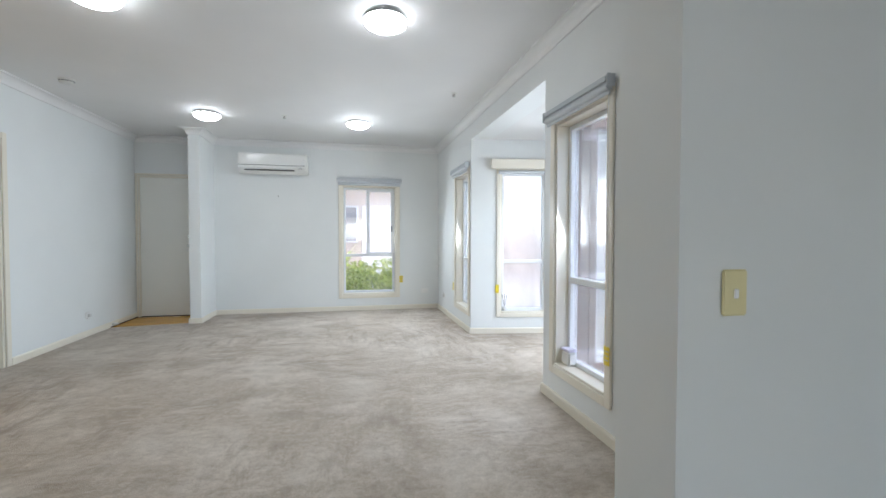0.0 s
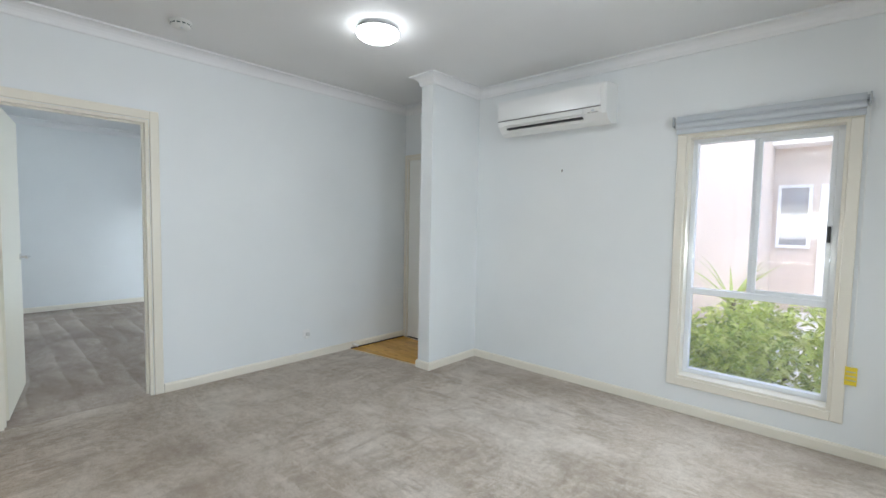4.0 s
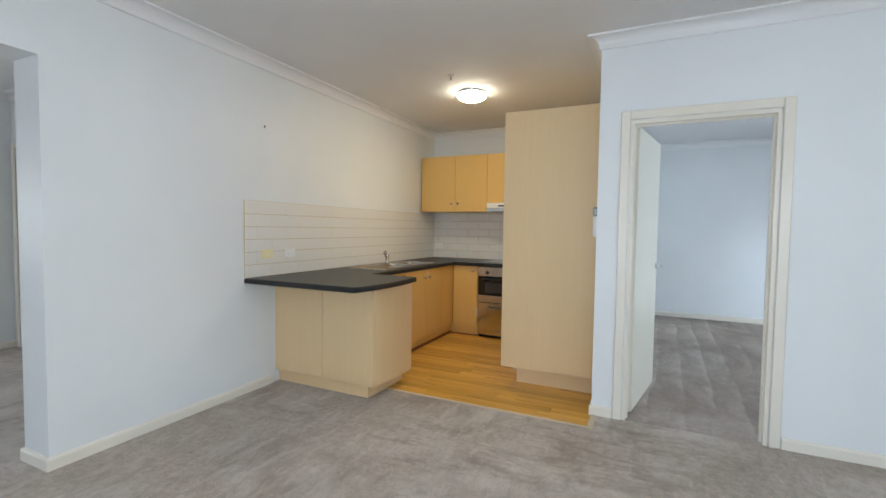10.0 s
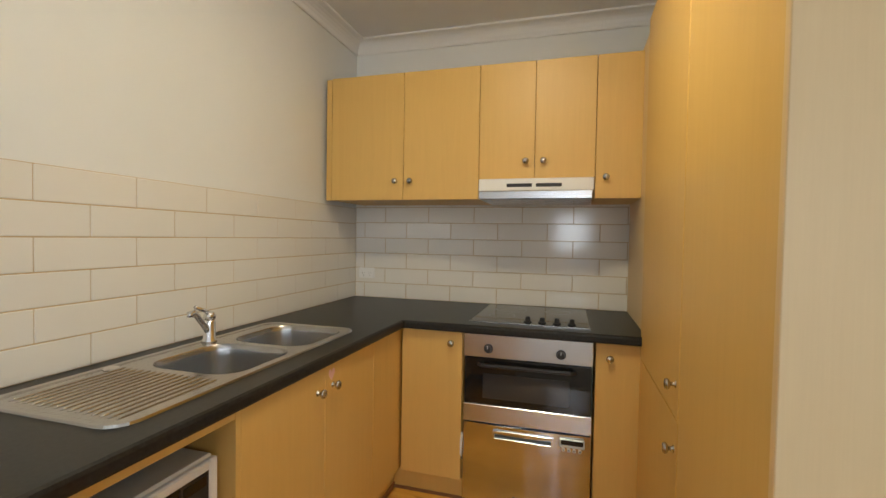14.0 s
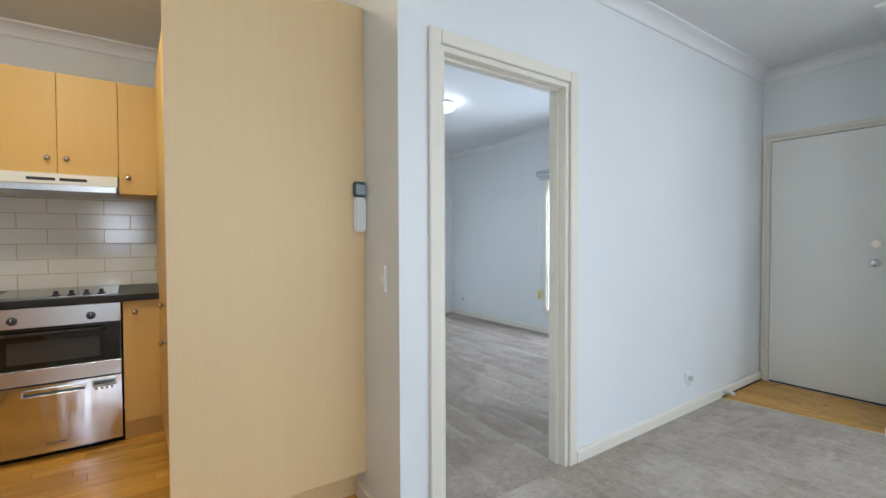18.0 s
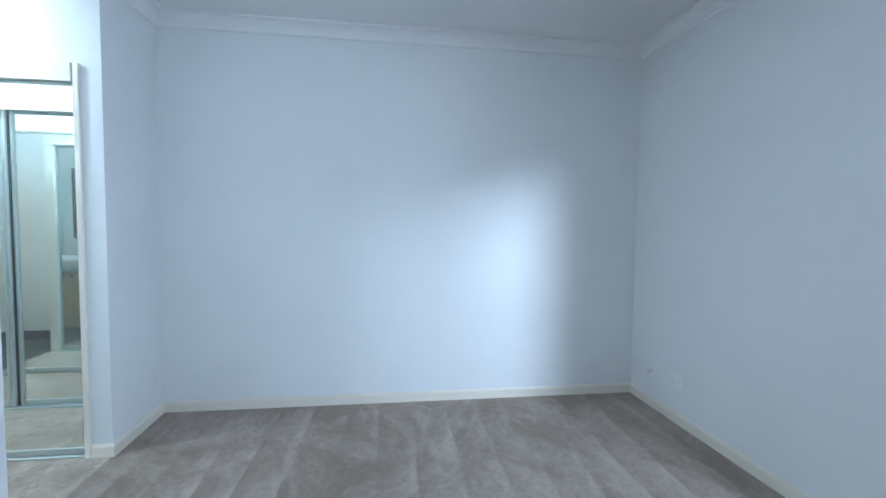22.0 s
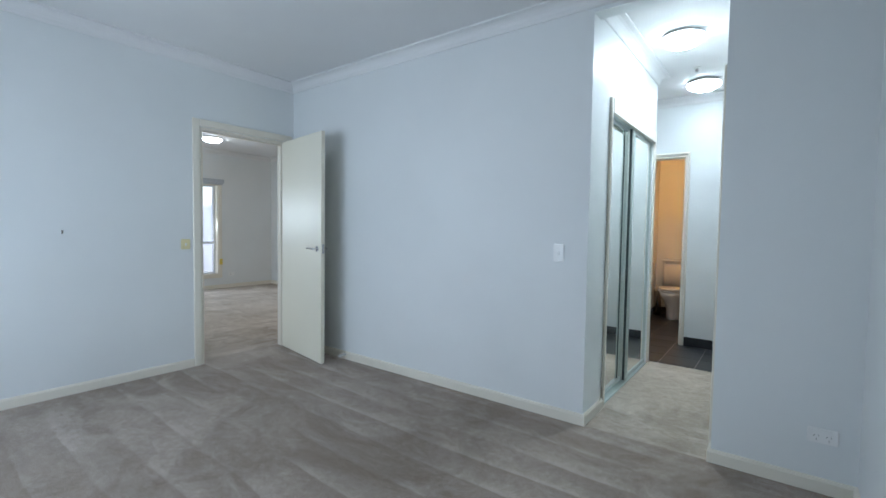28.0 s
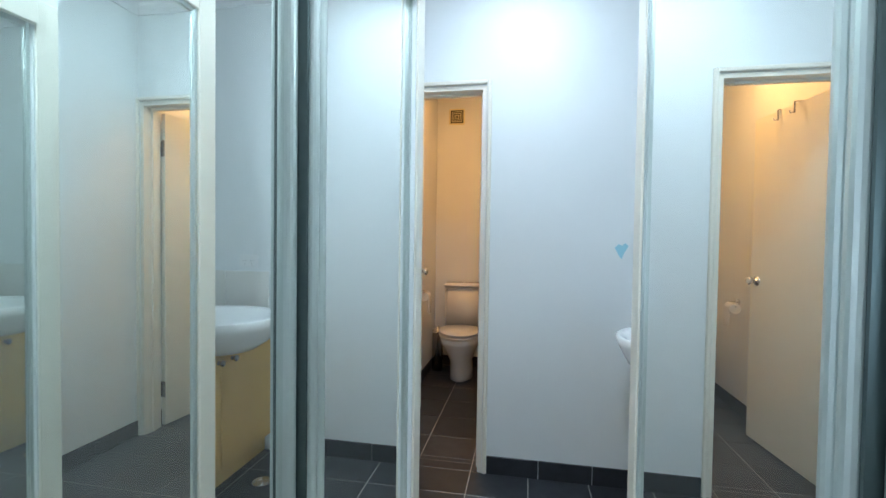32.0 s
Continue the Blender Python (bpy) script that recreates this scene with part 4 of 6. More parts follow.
def plate(p0, p1, u, z, w, h, label, category, kind="socket", material=None, name="power_point"):
    m, _ = line_frame(p0, p1)
    e = empty(name, m @ Matrix.Translation((u, 0, z)), label, category, category + "s")
    mt = material or M_PLATE
    part("plate", bx(-w / 2, 0, -h / 2, w / 2, 0.009, h / 2, 0.006, 3), mt, e)
    if kind == "jack":
        part("mounting_block", bx(-w / 2 + 0.004, 0.009, -h / 2 + 0.004, w / 2 - 0.004, 0.019, h / 2 - 0.004, 0.004, 2), mt, e)
    if kind == "socket":
        for s in (-1, 1):
            for dx, dz, tilt in ((-0.008, 0.008, 30), (0.008, 0.008, -30), (0, -0.010, 0)):
                b = bx(-0.0012, 0.0088, -0.005, 0.0012, 0.0096, 0.005)
                bmesh.ops.transform(b, matrix=Matrix.Translation((s * w * 0.2 + dx, 0, dz - 0.008)) @ Matrix.Rotation(radians(tilt), 4, "Y"), verts=b.verts)
                part("slot", b, M_SLOT, e)
            part("rocker", bx(s * w * 0.34 - 0.006, 0.009, 0.012, s * w * 0.34 + 0.006, 0.013, 0.030, 0.002), mt, e)
    elif kind == "switch":
        part("rocker", bx(-0.007, 0.009, -0.014, 0.007, 0.014, 0.010, 0.002), M_PLATE, e)
    else:
        # grey in the plug's colour stands in for the point's soft shadow
        aged = mat("shadow_grey_plastic", (0.66, 0.66, 0.65), 0.5)
        part("jack", bx(-0.017, 0.019, -0.020, 0.017, 0.046, 0.014, 0.003), aged, e, "white plug greyed to stand in for its soft shadow")
        part("adaptor", bx(-0.006, 0.009, -0.046, 0.024, 0.034, -0.021, 0.003), mt, e, "small white plug-in adaptor")
    return e


PW = ((0, 6.06), (0, 2.485))
plate(*PW, 6.06 - 4.79, 0.25, 0.075, 0.075, "white telephone point with adaptor low on the wall", "telephone point", "jack", name="telephone_point")
plate(*W1, 4.72 - 4.25, 0.29, 0.115, 0.072, "white double power point above the skirting", "power point")
plate(*W3, 1.11, 0.26, 0.115, 0.072, "white double power point under the window", "power point")
plate(*W2, 1.55, 0.27, 0.115, 0.072, "white double power point above the skirting", "power point")
plate((-2.53, 0.012), (4.48, 0.012), 2.53 + 0.62, 1.08, 0.115, 0.072, "cream double power point on the tiled splashback", "power point", "switch", M_CREAMPLASTIC)
plate((-2.53, 0.012), (4.48, 0.012), 2.53 + 0.37, 1.08, 0.115, 0.072, "white double power point on the tiled splashback", "power point")
plate((4.48, -0.25), (2.07, -0.25), 4.48 - 3.965, 1.05, 0.072, 0.115, "aged cream light switch on the wall end", "light switch", "switch", M_CREAMPLASTIC, "light_switch")
plate((-0.11, 2.485), (-4.40, 2.485), 0.03, 1.06, 0.072, 0.115, "white light switch beside the pantry", "light switch", "switch", name="light_switch")
WBS = ((-3.17, 2.60), (-0.11, 2.60))
plate(*WBS, 3.17 - 2.955, 1.07, 0.072, 0.115, "white light switch beside the wardrobe passage", "light switch", "switch", name="light_switch")
plate((-0.11, 2.60), (-0.11, 6.06), 3.64 - 2.60, 1.05, 0.072, 0.085, "cream light switch beside the bedroom door", "light switch", "switch", M_CREAMPLASTIC, "light_switch")
plate((-4.40, 2.60), (-3.825, 2.60), 0.13, 0.27, 0.115, 0.072, "white double power point above the skirting", "power point")
WBN = ((-0.11, 6.0), (-4.40, 6.0))
plate(*WBN, 3.86 - 0.11, 0.28, 0.115, 0.072, "white double power point above the bedroom skirting", "power point")
plate(*WBN, 4.11 - 0.11, 0.27, 0.075, 0.072, "white aerial point above the bedroom skirting", "aerial point", "jack", name="aerial_point")

def rect_frame_x(xa, xb, y0, y1, z0, z1, w, wa, wb):
    x0, x1 = min(xa, xb), max(xa, xb)
    b = bmesh.new()
    box(b, x0, y0, z0, x1, y0 + wa, z1, 0.004, 2)
    box(b, x0, y1 - wb, z0, x1, y1, z1, 0.004, 2)
    box(b, x0 + 0.002, y0 + wa, z0, x1 - 0.002, y1 - wb, z0 + w, 0.002)
    box(b, x0 + 0.002, y0 + wa, z1 - w, x1 - 0.002, y1 - wb, z1, 0.002)
    return b


# ---- kitchen ----
BX, SY = -1.735, 0.62  # door planes of the back run and of the side run


def knob(parent, p, n):
    """A round nickel knob at p, standing out along n."""
    m = Matrix.Translation(p) @ Vector(n).to_track_quat("Z", "Y").to_matrix().to_4x4()
    return part("knob", lathe(bmesh.new(), [(0.011, 0), (0.011, 0.002), (0.006, 0.004), (0.006, 0.014), (0.014, 0.018), (0.017, 0.024), (0.013, 0.030), (0, 0.032)], m, 16), M_NICKEL, parent, "round nickel knob", True)


def door_x(e, y0, y1, z0, z1, x, knob_at=None, material=None):
    d = part("door", bx(x - 0.018, y0 + 0.0015, z0, x, y1 - 0.0015, z1, 0.0015), material or M_LAM, e)
    if knob_at:
        knob(d, (x, *knob_at), (1, 0, 0))
    return d


def door_y(e, x0, x1, z0, z1, y, knob_at=None, back=False, material=None):
    s = -1 if back else 1
    d = part("door", bx(x0 + 0.0015, y - 0.018 * s, z0, x1 - 0.0015, y, z1, 0.0015), material or M_LAM, e)
    if knob_at:
        knob(d, (knob_at[0], y, knob_at[1]), (0, s, 0))
    return d


def unit(name, label, group):
    return empty(name, Matrix(), label, "cabinet", group)


# wall cupboards on the back wall
for y0, y1, z0, kn in ((0.065, 0.52, 1.525, [(0.475, 1.63)]), (0.52, 0.955, 1.525, [(0.565, 1.63)])):
    e = unit("wall_cabinet", "beech laminate wall cupboard with a nickel knob", "wall cupboards")
    part("body", bx(-2.43, y0 + 0.001, z0, -2.018, y1 - 0.001, 2.235), M_LAM, e)
    door_x(e, y0, y1, z0, 2.24, -1.998, kn[0])
e = unit("wall_cabinet", "two-door beech cupboard above the range hood", "wall cupboards")
part("body", bx(-2.43, 0.956, 1.632, -2.018, 1.549, 2.235), M_LAM, e)
door_x(e, 0.955, 1.25, 1.632, 2.24, -1.998, (1.205, 1.72))
door_x(e, 1.25, 1.55, 1.632, 2.24, -1.998, (1.295, 1.72))
e = unit("wall_cabinet", "narrow beech wall cupboard beside the pantry", "wall cupboards")
part("body", bx(-2.43, 1.551, 1.525, -2.018, 1.80, 2.235), M_LAM, e)
door_x(e, 1.55, 1.80, 1.525, 2.24, -1.998, (1.60, 1.63))
tagged(link("filler_strip", bx(-2.03, 0.03, 1.525, -2.0, 0.064, 2.235), M_LAM), "beech filler strip between cupboard and wall", "filler")

# range hood
e = empty("range_hood", Matrix(), "slim white and steel slide-out range hood", "range hood")
part("body", bx(-2.42, 0.96, 1.565, -1.975, 1.545, 1.63, 0.004), M_WHITEPLASTIC, e)
b = bx(-2.40, 0.965, 1.52, -1.955, 1.54, 1.565, 0.004)
part("slide_front", b, M_STEEL, e, "brushed steel slide-out front")
for y in (1.11, 1.26):
    part("vent_slot", bx(-1.9755, y, 1.585, -1.9735, y + 0.13, 1.603), M_BLACK, e)

# base cupboards along the back wall
e = unit("base_cabinet", "beech base cupboard with a nickel knob", "base cupboards")
part("body", bx(-2.43, 0.63, 0.12, -1.755, 0.945, 0.858), M_LAM, e)
door_x(e, 0.63, 0.945, 0.125, 0.86, BX, (0.89, 0.80))
part("kickboard", bx(-1.80, SY - 0.045, 0.0, -1.785, 0.945, 0.118), M_LAM, e)
part("kick_edge", bx(-1.786, SY - 0.040, 0.0, -1.781, 0.945, 0.016), M_KICKEDGE, e, "dark brown strip at the floor")
e = unit("base_cabinet", "narrow beech base cupboard beside the oven", "base cupboards")
part("body", bx(-2.43, 1.56, 0.12, -1.755, 1.80, 0.858), M_LAM, e)
door_x(e, 1.56, 1.80, 0.125, 0.86, BX, (1.62, 0.79))
part("kickboard", bx(-1.80, 1.56, 0.0, -1.785, 1.80, 0.118), M_LAM, e)

# oven above a single dish drawer
e = empty("oven", Matrix(), "built-in oven with steel fascia and black glass door", "oven")
part("body", bx(-2.35, 0.955, 0.43, -1.75, 1.55, 0.858), M_DARKMETAL, e)
part("control_panel", bx(-1.75, 0.955, 0.745, -1.722, 1.55, 0.858, 0.003), M_STEEL, e, "brushed steel control panel")
for y in (1.075, 1.41):
    m = Matrix.Translation((-1.722, y, 0.79)) @ Matrix.Rotation(radians(90), 4, "Y")
    part("pointer", bx(-1.6975, y - 0.0015, 0.792, -1.6955, y + 0.0015, 0.806), M_WHITEPLASTIC, e, "pale dial pointer")
    part("dial", lathe(bmesh.new(), [(0.022, 0), (0.022, 0.004), (0.017, 0.006), (0.015, 0.024), (0, 0.025)], m, 20), M_BLACK, e, "black control dial")
d = part("oven_door", bx(-1.75, 0.96, 0.519, -1.724, 1.545, 0.742, 0.003), M_OVENGLASS, e, "black glass oven door")
part("handle", tube(bmesh.new(), [(-1.722, 1.03, 0.712), (-1.690, 1.05, 0.716), (-1.690, 1.455, 0.716), (-1.722, 1.475, 0.712)], 0.008, 10), M_BLACK, d)
part("window_frame", bx(-1.7235, 1.05, 0.55, -1.7215, 1.45, 0.67, 0.001), mat("oven_window", (0.05, 0.05, 0.052), 0.08), d)
part("lower_panel", bx(-1.75, 0.955, 0.430, -1.724, 1.55, 0.516, 0.003), M_STEEL, e, "brushed steel strip")
e = empty("dish_drawer", Matrix(), "stainless steel single-drawer dishwasher under the oven", "dishwasher")
part("body", bx(-2.30, 0.955, 0.09, -1.75, 1.55, 0.43), M_DARKMETAL, e)
b = bmesh.new()
K = 10
sec = [(-1.75, 0.956), (-1.728, 0.956)] + [(-1.728 + 0.016 * math.sin(math.pi * i / K), 0.958 + 0.589 * i / K) for i in range(1, K)] + [(-1.728, 1.549), (-1.75, 1.549)]
prism(b, sec, 0.045, 0.425)
part("drawer_front", b, M_DRAWER, e, "bowed stainless drawer front")
part("side_bumper", tube(bmesh.new(), [(-1.733, 0.951, 0.235), (-1.720, 0.950, 0.262), (-1.715, 0.950, 0.30), (-1.720, 0.950, 0.338), (-1.733, 0.951, 0.365)], 0.006, 8), M_WHITEPLASTIC, e, "white bowed plastic guard", True)
handle = part("handle", rect_frame_x(-1.722, -1.700, 1.105, 1.385, 0.366, 0.408, 0.006, 0.010, 0.010), M_STEEL, e, "recessed steel pull handle")
part("finger_slot", bx(-1.722, 1.116, 0.373, -1.711, 1.374, 0.385), M_DARKMETAL, handle, "dark slot behind the handle")
display = part("display", bx(-1.716, 1.412, 0.372, -1.7065, 1.522, 0.410, 0.002), M_SILVER, e, "pale framed control display")
part("display_glass", bx(-1.7075, 1.418, 0.385, -1.7055, 1.516, 0.406), M_OVENGLASS, display, "small dark display")
for k in range(4):
    part("button", cyl(bmesh.new(), 0.0075, 0.006, Matrix.Translation((-1.708, 1.430 + 0.024 * k, 0.362)) @ Matrix.Rotation(radians(90), 4, "Y"), 12), M_WHITEPLASTIC, e)
    part("button_mark", cyl(bmesh.new(), 0.0035, 0.002, Matrix.Translation((-1.7045, 1.430 + 0.024 * k, 0.362)) @ Matrix.Rotation(radians(90), 4, "Y"), 10), M_BLACK, e)
for k in range(6):
    part("badge", bx(-1.7115, 1.205 + 0.015 * k, 0.092, -1.7095, 1.214 + 0.015 * k, 0.100), M_DARKMETAL, e)

# base cupboards along the side wall, under the sink
e = unit("base_cabinet", "double beech sink cupboard with two nickel knobs", "base cupboards")
part("body", bx(-1.42, 0.0, 0.12, -0.60, SY - 0.02, 0.70), M_LAM, e)
door_y(e, -1.02, -0.60, 0.125, 0.86, SY, (-0.97, 0.775))
door_y(e, -1.42, -1.02, 0.125, 0.86, SY, (-1.07, 0.775))
part("kickboard", bx(-1.42, SY - 0.06, 0.0, -0.60, SY - 0.045, 0.118), M_LAM, e)
part("kick_edge", bx(-1.42, SY - 0.046, 0.0, -0.60, SY - 0.040, 0.030), M_KICKEDGE, e, "dark reddish-brown bottom edge strip")
e = unit("corner_cabinet", "plain beech corner cupboard panel", "base cupboards")
part("body", bx(-2.43, 0.0, 0.12, -1.735, SY - 0.005, 0.858), M_LAM, e)
door_y(e, -1.735, -1.42, 0.125, 0.86, SY)
part("kickboard", bx(-1.80, SY - 0.06, 0.0, -1.42, SY - 0.045, 0.118), M_LAM, e)
part("kick_edge", bx(-1.785, SY - 0.046, 0.0, -1.42, SY - 0.040, 0.030), M_KICKEDGE, e, "dark reddish-brown bottom edge strip")
# open niche with the microwave
e = unit("open_shelf", "open beech niche under the bench", "base cupboards")
b = bmesh.new()
box(b, -0.60, 0.03, 0.12, -0.582, SY, 0.856)
box(b, -0.582, 0.03, 0.44, 0.028, SY - 0.02, 0.458)
box(b, -0.582, 0.012, 0.12, 0.028, 0.03, 0.856)
box(b, -0.582, SY - 0.02, 0.838, 0.028, SY - 0.002, 0.858)
part("carcass", b, M_LAM, e)
part("lower_door", bx(-0.582, SY - 0.018, 0.125, 0.028, SY, 0.438, 0.0015), M_LAM, e)
part("kickboard", bx(-0.60, SY - 0.06, 0.0, -0.06, SY - 0.045, 0.118), M_LAM, e)
part("kick_edge", bx(-0.60, SY - 0.046, 0.0, -0.06, SY - 0.040, 0.030), M_KICKEDGE, e, "dark reddish-brown bottom edge strip")
e = empty("microwave", Matrix(), "white microwave oven with dark door in the niche", "microwave")
part("body", bx(-0.565, 0.20, 0.470, -0.06, 0.565, 0.752, 0.006), M_WHITEPLASTIC, e)
for x in (-0.53, -0.10):
    for y in (0.24, 0.53):
        part("foot", cyl(bmesh.new(), 0.012, 0.012, Matrix.Translation((x, y, 0.464)), 12), M_BLACK, e)
d = part("door", rect_frame(bmesh.new(), -0.563, -0.062, 0.474, 0.748, 0.026, 0.565, 0.583, 0.004), M_WHITEPLASTIC, e, "white front surround")
part("door_glass", bx(-0.449, 0.566, 0.500, -0.088, 0.579, 0.722, 0.001), M_OVENGLASS, d, "dark door glass")
p = part("control_panel", bx(-0.537, 0.566, 0.500, -0.4515, 0.5785, 0.722, 0.001), M_BLACK, e, "dark control panel")
part("display", bx(-0.530, 0.5775, 0.686, -0.459, 0.580, 0.712, 0.001), M_OVENGLASS, p, "dark glass display")
for k in range(9):
    part("button", bx(-0.530 + 0.025 * (k % 3), 0.578, 0.52 + 0.035 * (k // 3), -0.511 + 0.025 * (k % 3), 0.580, 0.54 + 0.035 * (k // 3)), M_DARKMETAL, p)

# peninsula end
e = empty("peninsula_cabinet", Matrix(), "pale maple laminate peninsula panels with recessed kick", "cabinet", "base cupboards")
part("back_panel", bx(0.50, 0.0, 0.105, 0.52, 0.498, 0.858, 0.0015), M_LAMPALE, e)
part("back_panel", bx(0.50, 0.5005, 0.105, 0.52, 0.959, 0.858, 0.0015), M_LAMPALE, e)
arc = [(0.521, 0.978), (0.42, 0.996), (0.30, 1.008), (0.18, 1.013), (0.06, 1.012), (-0.015, 1.008)]
part("curved_end_panel", prism(bmesh.new(), arc + [(x, y - 0.018) for x, y in arc[::-1]], 0.105, 0.858), M_LAMPALE, e)
part("side_panel", bx(0.03, 0.60, 0.105, 0.048, 0.99, 0.858, 0.001), M_LAM, e)
part("kickboard", prism(bmesh.new(), [(0.478, 0.0), (0.478, 0.905), (0.36, 0.915), (0.10, 0.92), (-0.02, 0.915), (-0.02, 0.90), (0.10, 0.905), (0.35, 0.90), (0.463, 0.89), (0.463, 0.0)], 0.0, 0.10), M_LAMPALE, e)

# benchtop with a rounded peninsula end and a cut-out for the sink


def rrect(x0, y0, x1, y1, r, n=4):
    pts = []
    for cx, cy, a0 in ((x1 - r, y1 - r, 0), (x0 + r, y1 - r, 90), (x0 + r, y0 + r, 180), (x1 - r, y0 + r, 270)):
        pts += [(cx + r * math.cos(radians(a0 + 90 * k / n)), cy + r * math.sin(radians(a0 + 90 * k / n))) for k in range(n + 1)]
    return pts


def inset(pts, d):
    """A plan outline, counter-clockwise, drawn in by d."""
    P = [Vector(p) for p in pts]
    res = []
    for i in range(len(P)):
        a, c = (P[i] - P[i - 1]).normalized(), (P[(i + 1) % len(P)] - P[i]).normalized()
        n1, n2 = Vector((-a.y, a.x)), Vector((-c.y, c.x))
        n = (n1 + n2).normalized()
        q = P[i] + n * d / max(0.3, n.dot(n1))
        res.append((q.x, q.y))
    return res


def loop(bm, pts, z):
    return [bm.verts.new((x, y, z)) for x, y in pts]


def bridge(bm, a, c):
    for i in range(len(a)):
        bm.faces.new((a[i], a[(i + 1) % len(a)], c[(i + 1) % len(c)], c[i]))


def ring_strip(bm, rings):
    vs = [[bm.verts.new(p) for p in r] for r in rings]
    for a, c in zip(vs, vs[1:]):
        bridge(bm, a, c)
    return vs


def fill(bm, *loops):
    es = [bm.edges.get((l_[i], l_[(i + 1) % len(l_)])) or bm.edges.new((l_[i], l_[(i + 1) % len(l_)])) for l_ in loops for i in range(len(l_))]
    bmesh.ops.triangle_fill(bm, edges=es, use_beauty=True)


BENCH = [(-2.43, 0.0), (0.835, 0.0), (0.835, 1.03), (0.77, 1.055), (0.66, 1.078), (0.53, 1.095), (0.40, 1.10), (0.27, 1.098), (0.14, 1.09), (0.04, 1.08), (0.022, 1.07), (0.016, 1.05), (0.018, 0.64), (0.008, 0.625), (-1.69, 0.65), (-1.70, 0.66), (-1.70, 1.79), (-2.43, 1.79)]
HOLE = rrect(-1.385, 0.155, -0.695, 0.515, 0.06)
b = bmesh.new()
bench = empty("benchtop", Matrix(), "charcoal laminate kitchen benchtop with a rounded peninsula end", "benchtop")
nose = bmesh.new()
rings = [loop(nose, inset(BENCH, d), z) for d, z in ((0.008, 0.860), (0.002, 0.862), (0.0, 0.868), (0.0, 0.888), (0.003, 0.896), (0.010, 0.90))]
for p, q in zip(rings, rings[1:]):
    bridge(nose, p, q)
part("rolled_edge", nose, M_BENCH, bench)
rings = [loop(b, inset(BENCH, d), z) for d, z in ((0.008, 0.860), (0.010, 0.90))]
h0, h1 = loop(b, HOLE, 0.860), loop(b, HOLE, 0.90)
bridge(b, h0, h1)
fill(b, rings[0], h0)
fill(b, rings[-1], h1)
part("worktop", b, M_BENCH, bench)

# sink, two bowls and a drainer
e = empty("sink", pose(0, 0, 0.901), "stainless steel double-bowl sink with ribbed drainer", "sink")
x0, x1, y0, y1 = -1.415, -0.325, 0.085, 0.540
BOWLS = [rrect(-1.388, 0.165, -1.05, 0.505, 0.085, 7), rrect(-1.022, 0.165, -0.69, 0.505, 0.085, 7)]
b = bmesh.new()
o = ring_strip(b, [[(x, y, -0.0005) for x, y in rrect(x0, y0, x1, y1, 0.06)], [(x, y, 0.006) for x, y in rrect(x0 + 0.002, y0 + 0.002, x1 - 0.002, y1 - 0.002, 0.06)], [(x, y, 0.006) for x, y in rrect(x0 + 0.018, y0 + 0.018, x1 - 0.018, y1 - 0.018, 0.055)], [(x, y, 0.003) for x, y in rrect(x0 + 0.024, y0 + 0.024, x1 - 0.024, y1 - 0.024, 0.05)]])
fill(b, o[-1], *[loop(b, p, 0.003) for p in BOWLS])
part("deck", b, M_SINK, e)
for p in BOWLS:
    b = bmesh.new()
    r = [loop(b, inset(p, d), z) for d, z in ((0.0, 0.003), (0.004, -0.002), (0.008, -0.02), (0.012, -0.15), (0.024, -0.172), (0.06, -0.18))]
    for u, v in zip(r, r[1:]):
        bridge(b, u, v)
    b.faces.new(r[-1])
    bowl = part("bowl", b, M_BOWL, e, "deep stainless steel bowl", True)
    cx, cy = sum(q[0] for q in p) / len(p), sum(q[1] for q in p) / len(p)
    part("waste", lathe(bmesh.new(), [(0, 0.003), (0.03, 0.003), (0.042, 0.001), (0.044, -0.001)], Matrix.Translation((cx, cy, -0.178)), 20), M_CHROME, bowl)
for k in range(15):
    y = 0.145 + 0.0245 * k
    part("drainer_rib", tube(bmesh.new(), [(-0.660, y, 0.0002), (-0.650, y, 0.0022), (-0.38, y, 0.0022), (-0.37, y, 0.0002)], 0.0042, 10), M_SINK, e, "", True)
part("overflow_cap", lathe(bmesh.new(), [(0, 0.006), (0.02, 0.005), (0.024, 0.002)], Matrix.Translation((-0.64, 0.118, 0.002)), 16), M_CHROME, e)
e = empty("mixer_tap", pose(-1.01, 0.125, 0.904), "chrome single-lever mixer tap behind the sink", "tap")
part("body", lathe(bmesh.new(), [(0, 0), (0.027, 0), (0.026, 0.008), (0.022, 0.014), (0.021, 0.075), (0.019, 0.085), (0, 0.088)], n=24), M_CHROME, e, "", True)
part("spout", tube(bmesh.new(), [(0, 0, 0.03), (0.03, 0.008, 0.065), (0.075, 0.02, 0.108), (0.10, 0.026, 0.128), (0.118, 0.03, 0.128), (0.122, 0.031, 0.115)], 0.011, 12), M_CHROME, e, "", True)
part("cap", lathe(bmesh.new(), [(0, 0), (0.021, 0), (0.022, 0.012), (0.017, 0.024), (0, 0.028)], Matrix.Translation((0, 0, 0.088)), 20), M_CHROME, e, "", True)
part("lever", tube(bmesh.new(), [(0, 0, 0.105), (0.03, 0.008, 0.124), (0.088, 0.022, 0.146)], 0.007, 10), M_CHROME, e, "", True)

